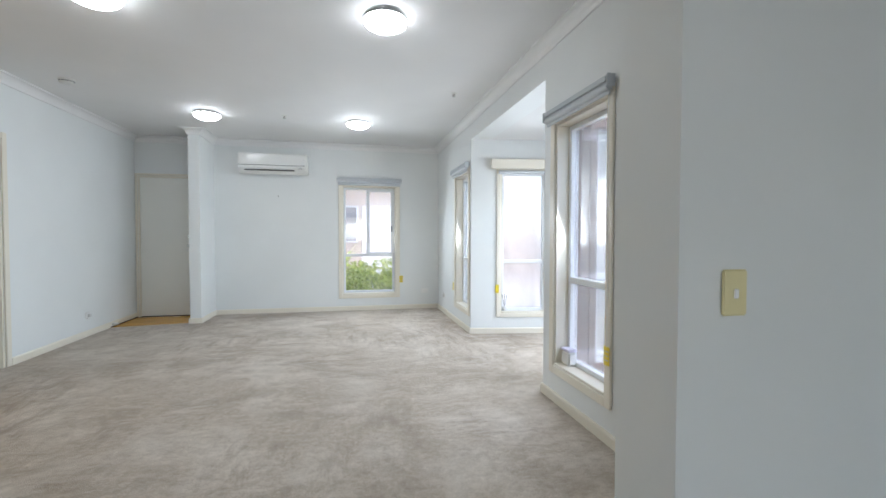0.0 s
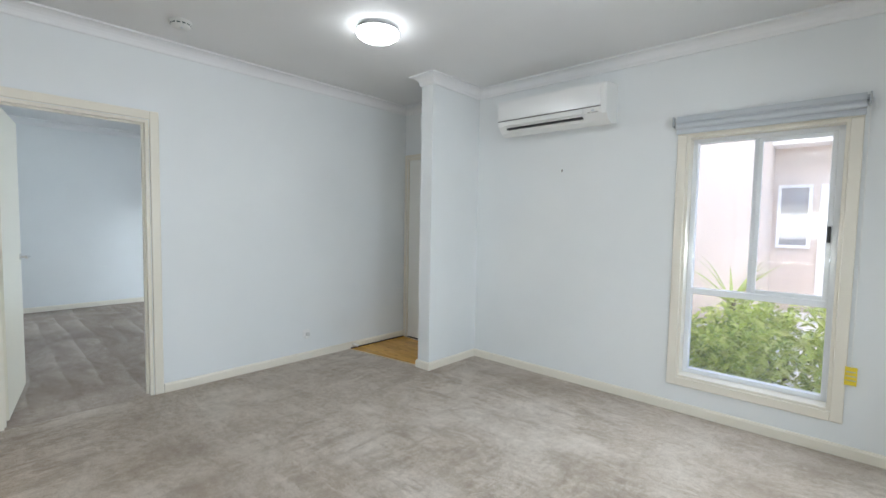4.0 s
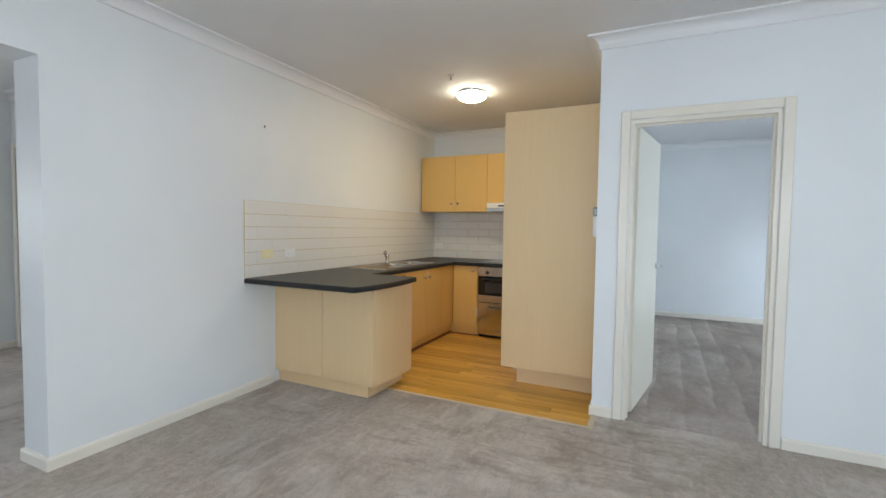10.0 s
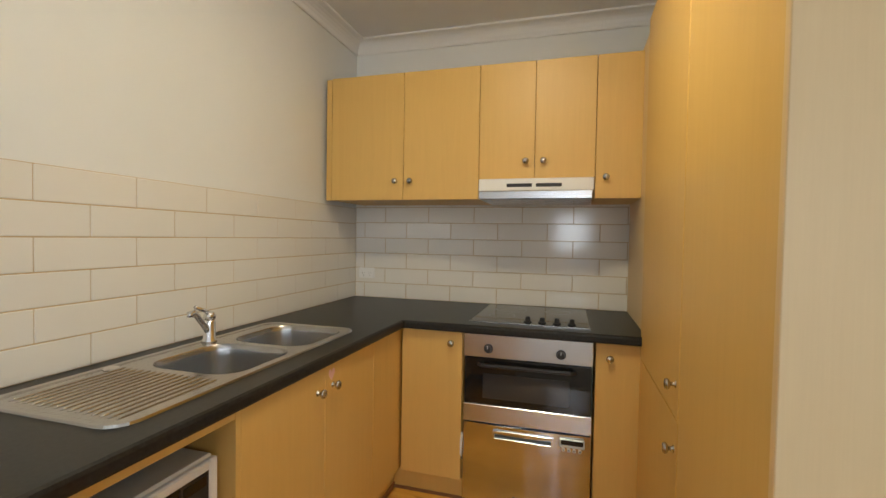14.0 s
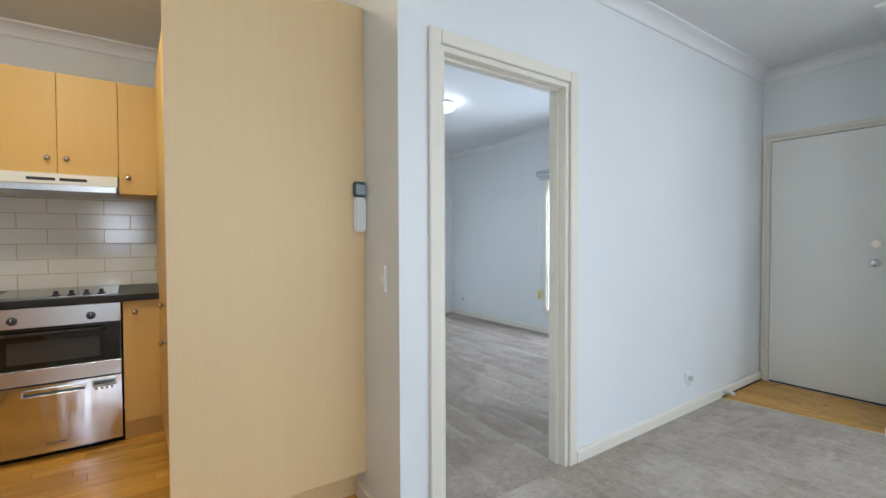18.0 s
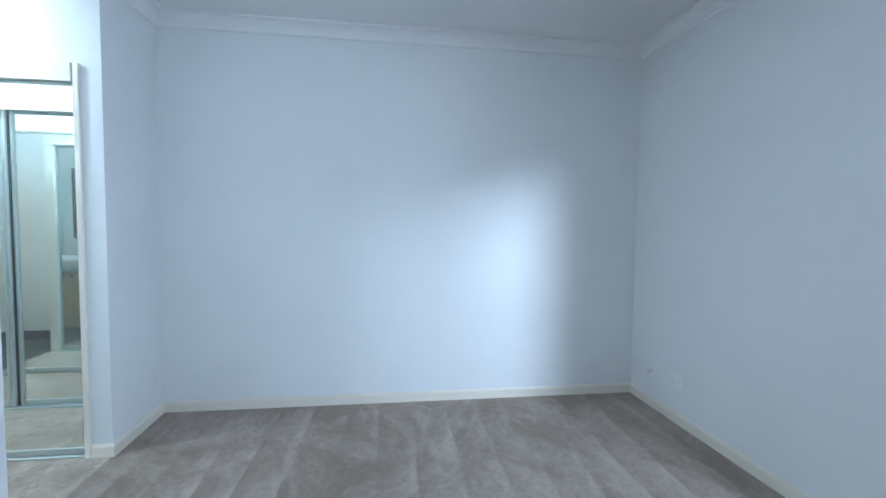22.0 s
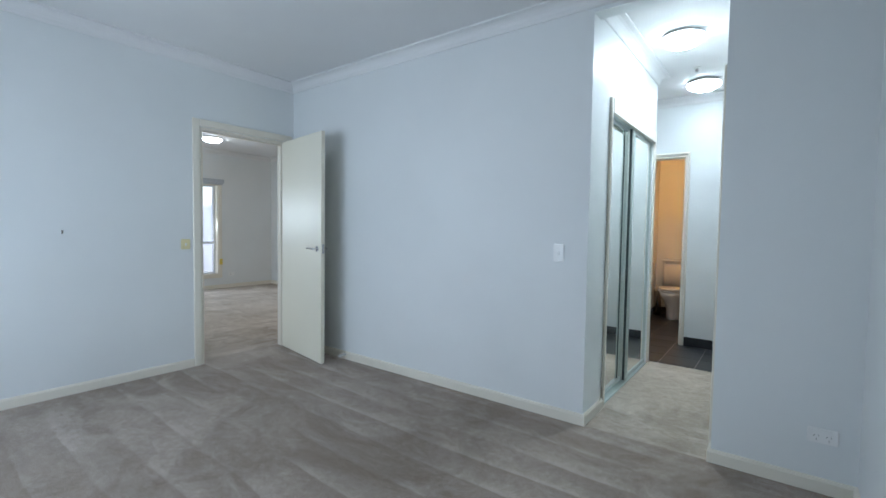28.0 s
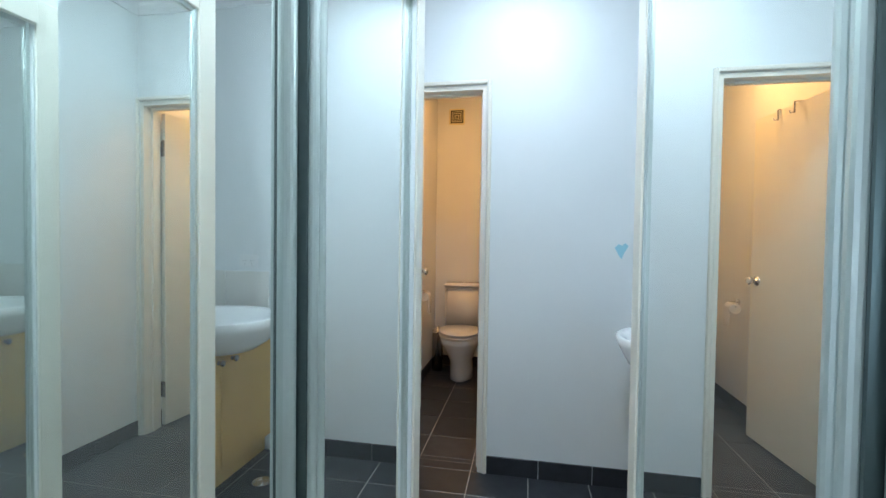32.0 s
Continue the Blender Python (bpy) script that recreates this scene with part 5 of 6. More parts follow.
# cooktop
e = empty("cooktop", Matrix(), "black glass cooktop with four control knobs", "cooktop")
part("glass", bx(-2.37, 0.965, 0.9005, -1.80, 1.535, 0.906, 0.002), M_OVENGLASS, e)
part("trim", bx(-1.80, 0.96, 0.9005, -1.792, 1.54, 0.905), M_STEEL, e)
for k in range(4):
    part("control_knob", lathe(bmesh.new(), [(0.020, 0), (0.020, 0.004), (0.012, 0.008), (0.011, 0.026), (0, 0.027)], Matrix.Translation((-1.85, 1.245 + 0.07 * k, 0.906)), 18), M_BLACK, e)
for x, y, r in ((-2.2, 1.12, 0.09), (-2.2, 1.38, 0.07), (-1.98, 1.10, 0.07)):
    b = bmesh.new()
    n = 36
    vs = [[b.verts.new((x + q * math.cos(2 * math.pi * i / n), y + q * math.sin(2 * math.pi * i / n), 0.9066)) for i in range(n)] for q in (r, r - 0.003)]
    for i in range(n):
        b.faces.new((vs[0][i], vs[0][(i + 1) % n], vs[1][(i + 1) % n], vs[1][i]))
    part("ring_mark", b, M_BLINDTUBE, e)

# pantry
e = empty("pantry_cabinet", Matrix(), "tall maple laminate pantry with plain end panel", "pantry")
part("end_panel", bx(-0.332, 1.708, 0.15, -0.314, 2.484, 2.27, 0.0015), M_LAMPALE, e, "plain pale maple end panel")
part("body", bx(-2.43, 1.765, 0.15, -0.332, 2.484, 2.265), M_LAMPALE, e)
part("kickboard", bx(-2.40, 1.82, 0.0, -0.42, 2.484, 0.15), M_LAMPALE, e)
for x0, x1, z0, z1, kx, kz in ((-1.735, -1.02, 0.16, 0.80, -1.06, 0.71), (-1.735, -1.02, 0.805, 2.265, -1.06, 0.90), (-1.018, -0.334, 0.16, 2.265, None, None)):
    d = part("door", bx(x0 + 0.0015, 1.745, z0, x1 - 0.0015, 1.763, z1, 0.0015), M_LAM, e)
    if kx:
        knob(d, (kx, 1.745, kz), (0, -1, 0))
# intercom handset on the end panel
e = empty("intercom", pose(-0.314, 2.45, 1.37), "white wall intercom with small dark display", "intercom")
part("body", bx(0, -0.025, -0.11, 0.028, 0.033, 0.045, 0.008, 2), M_WHITEPLASTIC, e)
part("display_housing", bx(0, -0.025, 0.047, 0.026, 0.033, 0.115, 0.006, 2), M_DARKMETAL, e, "grey display housing")
part("display", bx(0.0255, -0.019, 0.058, 0.0275, 0.027, 0.102), mat("grey_display", (0.35, 0.4, 0.42), 0.2), e)

# splashback tiles: running bond, 300 by 100
GAP = 0.0036


def tile_run(name, fixed, axis, a0, a1, z0, tops, joints, label, tw=0.305, gap=0.0036):
    """Running-bond tiles with recessed grout on a wall plane; tops from the highest course down."""
    z1 = tops[0]
    root = link(name, bx(a0, fixed, z0, a1, fixed + 0.0085, z1) if axis == "y" else bx(fixed, a0, z0, fixed + 0.0085, a1, z1), M_GROUT)
    tagged(root, label, "splashback", kind="structure")
    cache = {}
    for r, z in enumerate(tops):
        zl = tops[r + 1] if r + 1 < len(tops) else z0
        j = joints + (tw / 2 if r % 2 else 0)
        first = j - tw * math.floor((j - a0) / tw)
        edges = [a0] + [first + tw * k for k in range(30) if a0 + 0.004 < first + tw * k < a1 - 0.004] + [a1]
        for p, q in zip(edges, edges[1:]):
            w, h = q - p - gap, z - zl - GAP
            k = (round(w, 3), round(h, 3))
            if k not in cache:
                b = bx(-w / 2, 0, -h / 2, w / 2, 0.0075, h / 2, 0.0018) if axis == "y" else bx(0, -w / 2, -h / 2, 0.0075, w / 2, h / 2, 0.0018)
                me = bpy.data.meshes.new("tile")
                b.to_mesh(me)
                b.free()
                me.materials.append(M_TILEW)
                cache[k] = me
            o = new("tile", cache[k])
            o.parent = root
            o.location = ((p + q) / 2, fixed + 0.003, (z + zl) / 2) if axis == "y" else (fixed + 0.003, (p + q) / 2, (z + zl) / 2)
    return root


tile_run("wall_splashback_side", 0.0, "y", -2.43, 0.835, 0.90, [1.505, 1.40, 1.30, 1.20, 1.10, 1.0], -0.20, "cream-white running-bond wall tiles with tan grout", gap=0.0018)
tile_run("wall_splashback_back", -2.43, "x", 0.012, 1.81, 0.90, [1.60, 1.51, 1.408, 1.304, 1.202, 1.10, 1.0], 0.08, "cream-white running-bond wall tiles with tan grout")

# timber floors


def planks(root, x0, x1, y0, y1, along, pw, pl):
    cache = {}
    rng = random.Random(4)
    if along == "y":
        rows = int((x1 - x0) / pw + 0.999)
    else:
        rows = int((y1 - y0) / pw + 0.999)
    for i in range(rows):
        a = (x0 if along == "y" else y0) + i * pw
        b_ = min(a + pw, x1 if along == "y" else y1)
        s, e_ = (y0, y1) if along == "y" else (x0, x1)
        c = s - rng.random() * pl * 0.8
        while c < e_:
            q0, q1 = max(c, s), min(c + pl, e_)
            c += pl
            if q1 - q0 < 0.02 or b_ - a < 0.01:
                continue
            w, l_ = b_ - a - 0.0015, q1 - q0 - 0.0015
            k = (round(w, 3), round(l_, 3))
            if k not in cache:
                bb = bx(-w / 2, -l_ / 2, -0.012, w / 2, l_ / 2, 0, 0.001) if along == "y" else bx(-l_ / 2, -w / 2, -0.012, l_ / 2, w / 2, 0, 0.001)
                me = bpy.data.meshes.new("plank")
                bb.to_mesh(me)
                bb.free()
                me.materials.append(M_PLANK if along == "y" else M_PLANKX)
                cache[k] = me
            o = new("plank", cache[k])
            o.parent = root
            o.location = ((a + b_) / 2, (q0 + q1) / 2, 0) if along == "y" else ((q0 + q1) / 2, (a + b_) / 2, 0)


planks(bpy.data.objects["floor_kitchen"], -1.79, 0.235, 0.55, 2.485, "y", 0.095, 0.9)
planks(bpy.data.objects["floor_entry"], 0.0, 0.92, 5.42, 6.06, "x", 0.09, 0.6)
tagged(link("trim", bx(0.228, 0.93, 0.0, 0.252, 2.52, 0.006, 0.002), M_STRIP), "pale metal strip between carpet and timber floor", "floor strip", kind="structure")
tagged(link("trim", bx(0.001, 2.4855, -0.011, 0.2275, 2.521, 0.004, 0.001), M_STRIP), "pale strip beside the pantry wall", "floor strip", kind="structure")
tagged(link("trim", prism(bmesh.new(), [(0, 5.27), (0.92, 5.41), (0.92, 5.428), (0, 5.288)], 0.0, 0.005), M_STRIP), "pale strip at the entry floor", "floor strip", kind="structure")
tagged(link("entry_floor_fillet", prism(bmesh.new(), [(0, 5.288), (0.92, 5.428), (0, 5.428)], -0.012, 0.0), M_PLANKX), "timber floor strip at the entry", "floor", kind="structure")

plate((-2.4225, 1.81), (-2.4225, 0.0), 1.81 - 0.10, 1.065, 0.115, 0.072, "white double power point on the back splashback", "power point")
e = empty("heart_sticker", pose(-1.06, 0.6205, 0.815), "small pale pink heart sticker on the sink cupboard", "sticker")
b = prism(bmesh.new(), [(0, -0.022), (0.022, 0.004), (0.018, 0.018), (0.008, 0.02), (0, 0.008), (-0.008, 0.02), (-0.018, 0.018), (-0.022, 0.004)], 0, 0.001)
bmesh.ops.transform(b, matrix=Matrix.Rotation(radians(90), 4, "X") @ Matrix.Scale(-1, 4, (0, 0, 1)), verts=b.verts)
part("paper", b, mat("pale_pink_sticker", (0.80, 0.52, 0.50), 0.5), e)

# dark strip laid where only a shadow gap runs under the skirting
tagged(link("trim", bx(0.0, 5.30, -0.011, 0.0185, 6.058, 0.013), M_DARKGAP), "dark strip for the shadow gap under the skirting beside the entry floor", "gap", kind="structure")
# added block that keeps outside light from showing under the door
tagged(link("trim", bx(0.065, 6.062, -0.02, 0.835, 6.15, 0.011), M_DARKGAP), "dark block added to stop light under the entry door", "threshold", kind="structure")

# ---- mirrored wardrobes ----


def robe(name, x, s, y0, y1, mid, rec, proud, label):
    """Two sliding mirror doors in a cream frame; s is the side of the passage, +1 for doors facing +x."""
    e = empty(name, Matrix(), label, "wardrobe", "wardrobes")
    z1 = 2.075
    j = 0.045
    f = lambda d: x + s * d
    lo, hi = min, max

    def bxx(d0, d1, a0, a1, z0, z1_, bev=0.002):
        return bx(lo(f(d0), f(d1)), a0, z0, hi(f(d0), f(d1)), a1, z1_, bev)

    part("architrave", bxx(0.0, 0.020, y1 - 0.016, y1 + 0.014, 0, z1 + 0.03, 0.004), M_TRIM, e, "cream frame")
    part("architrave", bxx(0.0, proud, y0 - 0.088, y0 - 0.004, 0, z1 + 0.03, 0.004), M_TRIM, e, "cream frame")
    part("jamb", bxx(-0.10, -0.001, y1 - 0.016, y1 - 0.002, 0, z1 - 0.002), M_TRIM, e)
    part("jamb", bxx(-0.10, -0.001, y0 - 0.010, y0 - 0.004, 0, z1 - 0.002), M_TRIM, e)
    part("head", bxx(0.0, 0.024, y0 - 0.002, y1 - 0.018, z1 - 0.07, z1 + 0.03, 0.003), M_TRIM, e)
    part("head_track", bxx(-0.10, -0.002, y0 - 0.002, y1 - 0.018, z1 - 0.06, z1 - 0.004), M_SILVER, e, "aluminium head track")
    part("floor_track", bxx(-0.10, 0.004, y0 - 0.002, y1 - 0.018, 0, 0.012, 0.003), M_SILVER, e, "aluminium floor track")
    for a0, a1, d, wa, wb in ((y0 - 0.002, mid + 0.012, -rec, 0.02, 0.05), (mid - 0.012, y1 - 0.020, -rec - 0.027, 0.05, 0.014)):
        p = part("sliding_door", rect_frame_x(f(d - 0.012), f(d + 0.012), a0, a1, 0.014, z1 - 0.05, 0.034, wa, wb), M_SILVER, e, "silver framed mirror door")
        u = a1 - 0.050 if wb > 0.04 else a0
        for v in (0.011, 0.039):
            part("stile_bead", cyl(bmesh.new(), 0.011, z1 - 0.066, Matrix.Translation((f(d + 0.009), u + v, (z1 - 0.036) / 2)), 14), M_SILVER, p, "rounded aluminium grip")
        part("mirror", bx(lo(f(d - 0.003), f(d + 0.003)), a0 + wa, 0.048, hi(f(d - 0.003), f(d + 0.003)), a1 - wb, z1 - 0.084), M_MIRROR, p, "full-height mirror panel")
    # dark strip in place of the shadow in the gap between the doors
    part("shade_strip", bxx(-rec - 0.014, -rec + 0.008, mid + 0.012, mid + 0.017, 0.014, z1 - 0.05), M_DARKMETAL, e, "dark strip for the shaded gap between the doors")
    return e


robe("wardrobe", -3.825, 1, 0.95, 2.485, 1.785, -0.004, 0.020, "built-in wardrobe with sliding mirror doors and cream frame")
robe("wardrobe", -3.137, -1, 0.95, 2.24, 1.59, 0.024, 0.008, "built-in wardrobe with sliding mirror doors and cream frame")

# ---- bathroom ----


def floor_tiles(root, x0, x1, y0, y1, ax, ay, t=0.30):
    cache = {}
    i0, i1 = int(math.floor((x0 - ax) / t)), int(math.ceil((x1 - ax) / t))
    j0, j1 = int(math.floor((y0 - ay) / t)), int(math.ceil((y1 - ay) / t))
    for i in range(i0, i1):
        for j in range(j0, j1):
            a0, a1, b0, b1 = max(x0, ax + i * t), min(x1, ax + (i + 1) * t), max(y0, ay + j * t), min(y1, ay + (j + 1) * t)
            w, h = a1 - a0 - 0.004, b1 - b0 - 0.004
            if w < 0.01 or h < 0.01:
                continue
            k = (round(w, 3), round(h, 3))
            if k not in cache:
                b = bx(-w / 2, -h / 2, -0.006, w / 2, h / 2, 0.0, 0.0015)
                me = bpy.data.meshes.new("tile")
                b.to_mesh(me)
                b.free()
                me.materials.append(M_FTILE)
                cache[k] = me
            o = new("tile", cache[k])
            o.parent = root
            o.location = ((a0 + a1) / 2, (b0 + b1) / 2, 0)


FB = bpy.data.objects["floor_bathroom"]
floor_tiles(FB, -4.68, -2.62, -0.02, 0.845, -3.215, -0.10)
floor_tiles(FB, -3.30, -2.64, -0.14, -0.02, -3.215, -0.10)
floor_tiles(FB, -3.38, -2.62, -1.95, -0.14, -3.215, -0.10)


def tile_skirt(p0, p1):
    """A course of dark skirting tiles along a wall, room on the left."""
    m, w = line_frame(p0, p1)
    e = empty("baseboard", m, "dark grey tile skirting", "tile skirting", kind="structure")
    n = max(1, round(w / 0.30))
    for k in range(n):
        a0, a1 = w * k / n, w * (k + 1) / n
        part("tile", bx(a0 + 0.0015, 0, 0, a1 - 0.0015, 0.009, 0.095, 0.0015), M_FTILE, e)


for a, b in (((-4.10, -0.02), (-3.298, -0.02)), ((-2.62, -0.02), (-2.62, 0.86)), ((-2.62, 0.86), (-3.137, 0.86)), ((-3.825, 0.86), (-4.10, 0.86)), ((-3.38, -0.14), (-3.38, -1.95)), ((-3.38, -1.95), (-2.62, -1.95)), ((-2.62, -1.95), (-2.62, -0.12))):
    tile_skirt(a, b)

# toilet suite
e = empty("toilet", pose(-2.93, -1.95, 0), "white ceramic close-coupled toilet with lid down", "toilet")


def loft(bm, secs, n=28):
    """Stacks oval sections (cy, rx, ry_back, ry_front, z)."""
    rings = []
    for cy, rx, rb, rf, z in secs:
        rings.append([bm.verts.new((rx * math.cos(a), cy + (rf if math.sin(a) > 0 else rb) * math.sin(a), z)) for a in [2 * math.pi * i / n for i in range(n)]])
    for a, b in zip(rings, rings[1:]):
        for i in range(n):
            bm.faces.new((a[i], a[(i + 1) % n], b[(i + 1) % n], b[i]))
    bm.faces.new(rings[0][::-1])
    bm.faces.new(rings[-1])
    return bm


part("pan", loft(bmesh.new(), [(0.30, 0.105, 0.24, 0.20, 0.0), (0.30, 0.10, 0.24, 0.19, 0.06), (0.32, 0.10, 0.24, 0.19, 0.16), (0.36, 0.13, 0.22, 0.23, 0.25), (0.38, 0.172, 0.20, 0.25, 0.33), (0.39, 0.18, 0.20, 0.255, 0.385)]), M_CERAMIC, e, "", True)
part("seat", loft(bmesh.new(), [(0.39, 0.182, 0.19, 0.262, 0.388), (0.39, 0.188, 0.19, 0.268, 0.396), (0.39, 0.186, 0.19, 0.266, 0.406)]), M_WHITEPLASTIC, e, "", True)
part("lid", loft(bmesh.new(), [(0.39, 0.184, 0.19, 0.264, 0.439), (0.39, 0.188, 0.19, 0.268, 0.418), (0.39, 0.16, 0.17, 0.24, 0.430)]), M_WHITEPLASTIC, e, "", True)
part("cistern", bx(-0.185, 0.005, 0.39, 0.185, 0.185, 0.775, 0.03, 4), M_CERAMIC, e, "", True)
part("cistern_lid", bx(-0.195, 0.002, 0.777, 0.195, 0.197, 0.815, 0.012, 3), M_CERAMIC, e, "", True)
part("flush_button", lathe(bmesh.new(), [(0, 0), (0.03, 0), (0.028, 0.006), (0, 0.007)], Matrix.Translation((0, 0.1, 0.815)), 20), M_CHROME, e)
e = empty("toilet_brush_holder", pose(-2.685, -1.76, 0), "tall dark chrome toilet brush holder beside the toilet", "brush holder")
part("can", lathe(bmesh.new(), [(0, 0), (0.050, 0), (0.050, 0.36), (0.046, 0.372), (0, 0.372)], n=24), mat("dark_chrome", (0.34, 0.32, 0.30), 0.18, 1.0), e, "", True)
part("rim", lathe(bmesh.new(), [(0.0505, 0.355), (0.053, 0.362), (0.0505, 0.369)], n=24), M_CHROME, e, "", True)
part("lid", lathe(bmesh.new(), [(0.046, 0.372), (0.040, 0.385), (0.012, 0.392), (0.010, 0.412), (0, 0.415)], n=24), M_CHROME, e, "", True)
e = empty("toilet_roll_holder", pose(-2.62, -1.27, 0.80), "chrome toilet roll holder with white paper roll", "roll holder")
part("rose", cyl(bmesh.new(), 0.022, 0.01, Matrix.Translation((-0.005, 0, 0)) @ Matrix.Rotation(radians(90), 4, "Y"), 16), M_CHROME, e)
part("arm", tube(bmesh.new(), [(-0.01, 0, 0), (-0.06, 0, 0), (-0.07, 0.01, -0.02), (-0.07, 0.12, -0.02)], 0.006, 8), M_CHROME, e)
part("paper_roll", cyl(bmesh.new(), 0.036, 0.1, Matrix.Translation((-0.07, 0.065, -0.036)) @ Matrix.Rotation(radians(90), 4, "X"), 24), M_CERAMIC, e, "white paper roll")
part("paper_sheet", bx(-0.1075, 0.017, -0.17, -0.105, 0.113, -0.036), M_CERAMIC, e)
e = empty("wall_vent", pose(-2.81, -1.95, 2.40), "cream square wall vent grille", "vent")
part("frame", rect_frame(bmesh.new(), -0.075, 0.075, -0.075, 0.075, 0.014, 0.0, 0.012), M_CREAMPLASTIC, e)
part("backing", bx(-0.061, 0.0, -0.061, 0.061, 0.003, 0.061), M_DARKGAP, e)
for k in range(3):
    q = 0.018 + 0.016 * k
    part("louvre_ring", rect_frame(bmesh.new(), -q, q, -q, q, 0.006, 0.003, 0.010, 0.001), M_CREAMPLASTIC, e)

# vanity with a semi-recessed basin on the west wall
e = empty("vanity_unit", pose(-4.68, -0.02, 0), "beech vanity cupboard with charcoal top", "vanity")
part("body", bx(0.0, 0.0, 0.10, 0.545, 0.878, 0.705), M_LAM, e)
part("kickboard", bx(0.0, 0.0, 0.0, 0.515, 0.878, 0.10), M_LAM, e)
part("top", bx(0.0, 0.0, 0.707, 0.575, 0.878, 0.745, 0.004, 2), M_BENCH, e, "charcoal laminate top")
for y0, y1, ky in ((0.002, 0.439, 0.36), (0.439, 0.876, 0.46)):
    d = part("door", bx(0.545, y0 + 0.0015, 0.105, 0.563, y1 - 0.0015, 0.702, 0.0015), M_LAM, e)
    knob(d, (0.563, ky, 0.63), (1, 0, 0))
b = bmesh.new()
n = 36
prof = [(0.10, 0.68, 0.08), (0.17, 0.69, 0.16), (0.225, 0.735, 0.215), (0.255, 0.80, 0.25), (0.268, 0.845, 0.265), (0.258, 0.852, 0.255), (0.235, 0.838, 0.23), (0.16, 0.765, 0.15), (0.05, 0.75, 0.05)]
rings = [[b.verts.new((0.50 + 1.22 * r * math.cos(2 * math.pi * i / n), 0.41 + 1.08 * r2 * math.sin(2 * math.pi * i / n), z)) for i in range(n)] for r, z, r2 in prof]
for a, c in zip(rings, rings[1:]):
    for i in range(n):
        b.faces.new((a[i], a[(i + 1) % n], c[(i + 1) % n], c[i]))
b.faces.new(rings[0][::-1])
b.faces.new(rings[-1])
bs = empty("basin", pose(-4.68, -0.02, 0), "white ceramic semi-recessed oval basin", "basin")
part("bowl", b, M_CERAMIC, bs, "", True)
part("tap", tube(bmesh.new(), [(0.2, 0.41, 0.745), (0.2, 0.41, 0.89), (0.23, 0.41, 0.92), (0.30, 0.41, 0.91)], 0.014, 10), M_CHROME, bs, "chrome basin tap", True)
e = empty("vanity_splashback", pose(-4.68, -0.02, 0), "row of white wall tiles above the vanity", "splashback")
for y0, y1 in ((0.002, 0.205), (0.208, 0.408), (0.411, 0.613), (0.616, 0.876)):
    part("tile", bx(0.0, y0, 0.748, 0.008, y1, 1.03, 0.0015), M_TILEW, e)
part("side_tile", bx(0.012, 0.001, 0.748, 0.26, 0.009, 1.03, 0.0015), M_TILEW, e)
part("side_tile", bx(0.263, 0.001, 0.748, 0.54, 0.009, 1.03, 0.0015), M_TILEW, e)
e = empty("wall_mirror", pose(-4.68, -0.02, 0), "frameless bathroom wall mirror above the tiles", "mirror")
part("glass", bx(0.0, 0.14, 1.05, 0.006, 0.58, 1.95, 0.001), M_MIRROR, e)
plate((-4.95, -0.02), (-2.62, -0.02), 4.95 - 4.27, 1.09, 0.115, 0.072, "white double power point above the vanity", "power point")
e = empty("wall_sticker", pose(-3.95, -0.02, 1.19), "small torn blue and white heart sticker on the wall", "sticker")
b = prism(bmesh.new(), [(-0.03, 0.02), (-0.015, 0.035), (0, 0.022), (0.015, 0.03), (0.034, 0.012), (0.012, -0.03), (0.0, -0.045), (-0.008, -0.02)], 0, 0.0015)
bmesh.ops.transform(b, matrix=Matrix.Rotation(radians(90), 4, "X") @ Matrix.Scale(-1, 4, (0, 0, 1)), verts=b.verts)
part("paper", b, mat("pale_blue_sticker", (0.35, 0.62, 0.72), 0.5), e)

# ---- small things on walls and floors ----


def wall_hook(p, n, label):
    e = empty("picture_hook", Matrix.Translation(p) @ Vector(n).to_track_quat("Y", "Z").to_matrix().to_4x4(), label, "hook", "hooks")
    b = bx(-0.006, 0, -0.012, 0.006, 0.004, 0.012, 0.001)
    tube(b, [(0, 0.003, 0.0), (0, 0.012, -0.004), (0, 0.014, 0.004)], 0.0016, 6)
    part("hook", b, M_NICKEL, e)


wall_hook((1.97, 6.06, 1.80), (0, -1, 0), "small picture hook on the wall")
wall_hook((0.63, 0.0, 2.10), (0, 1, 0), "small picture hook on the wall")
wall_hook((-0.11, 4.44, 1.15), (-1, 0, 0), "small hook with a trace of filler on the wall")
wall_hook((1.30, -3.2, 1.85), (0, 1, 0), "small picture hook on the wall")


def doorstop(p, n):
    e = empty("door_stop", Matrix.Translation(p) @ Vector(n).to_track_quat("Z", "Y").to_matrix().to_4x4(), "white cylindrical door stop on the skirting", "door stop", "door stops")
    part("barrel", lathe(bmesh.new(), [(0, 0), (0.013, 0), (0.012, 0.06), (0.014, 0.062), (0.014, 0.075), (0, 0.078)], n=16), M_WHITEPLASTIC, e, "", True)


doorstop((-0.93, 2.616, 0.045), (0, 1, 0))
doorstop((0.016, 5.33, 0.045), (1, 0, 0))
e = empty("reed_diffuser", pose(4.90, 4.0, 0.276), "glass reed diffuser with dark sticks on the bay sill", "diffuser")
part("bottle", lathe(bmesh.new(), [(0, 0), (0.024, 0), (0.025, 0.035), (0.012, 0.05), (0.012, 0.06), (0, 0.06)], n=18), mat("pale_bottle_glass", (0.7, 0.72, 0.72), 0.1), e, "", True)
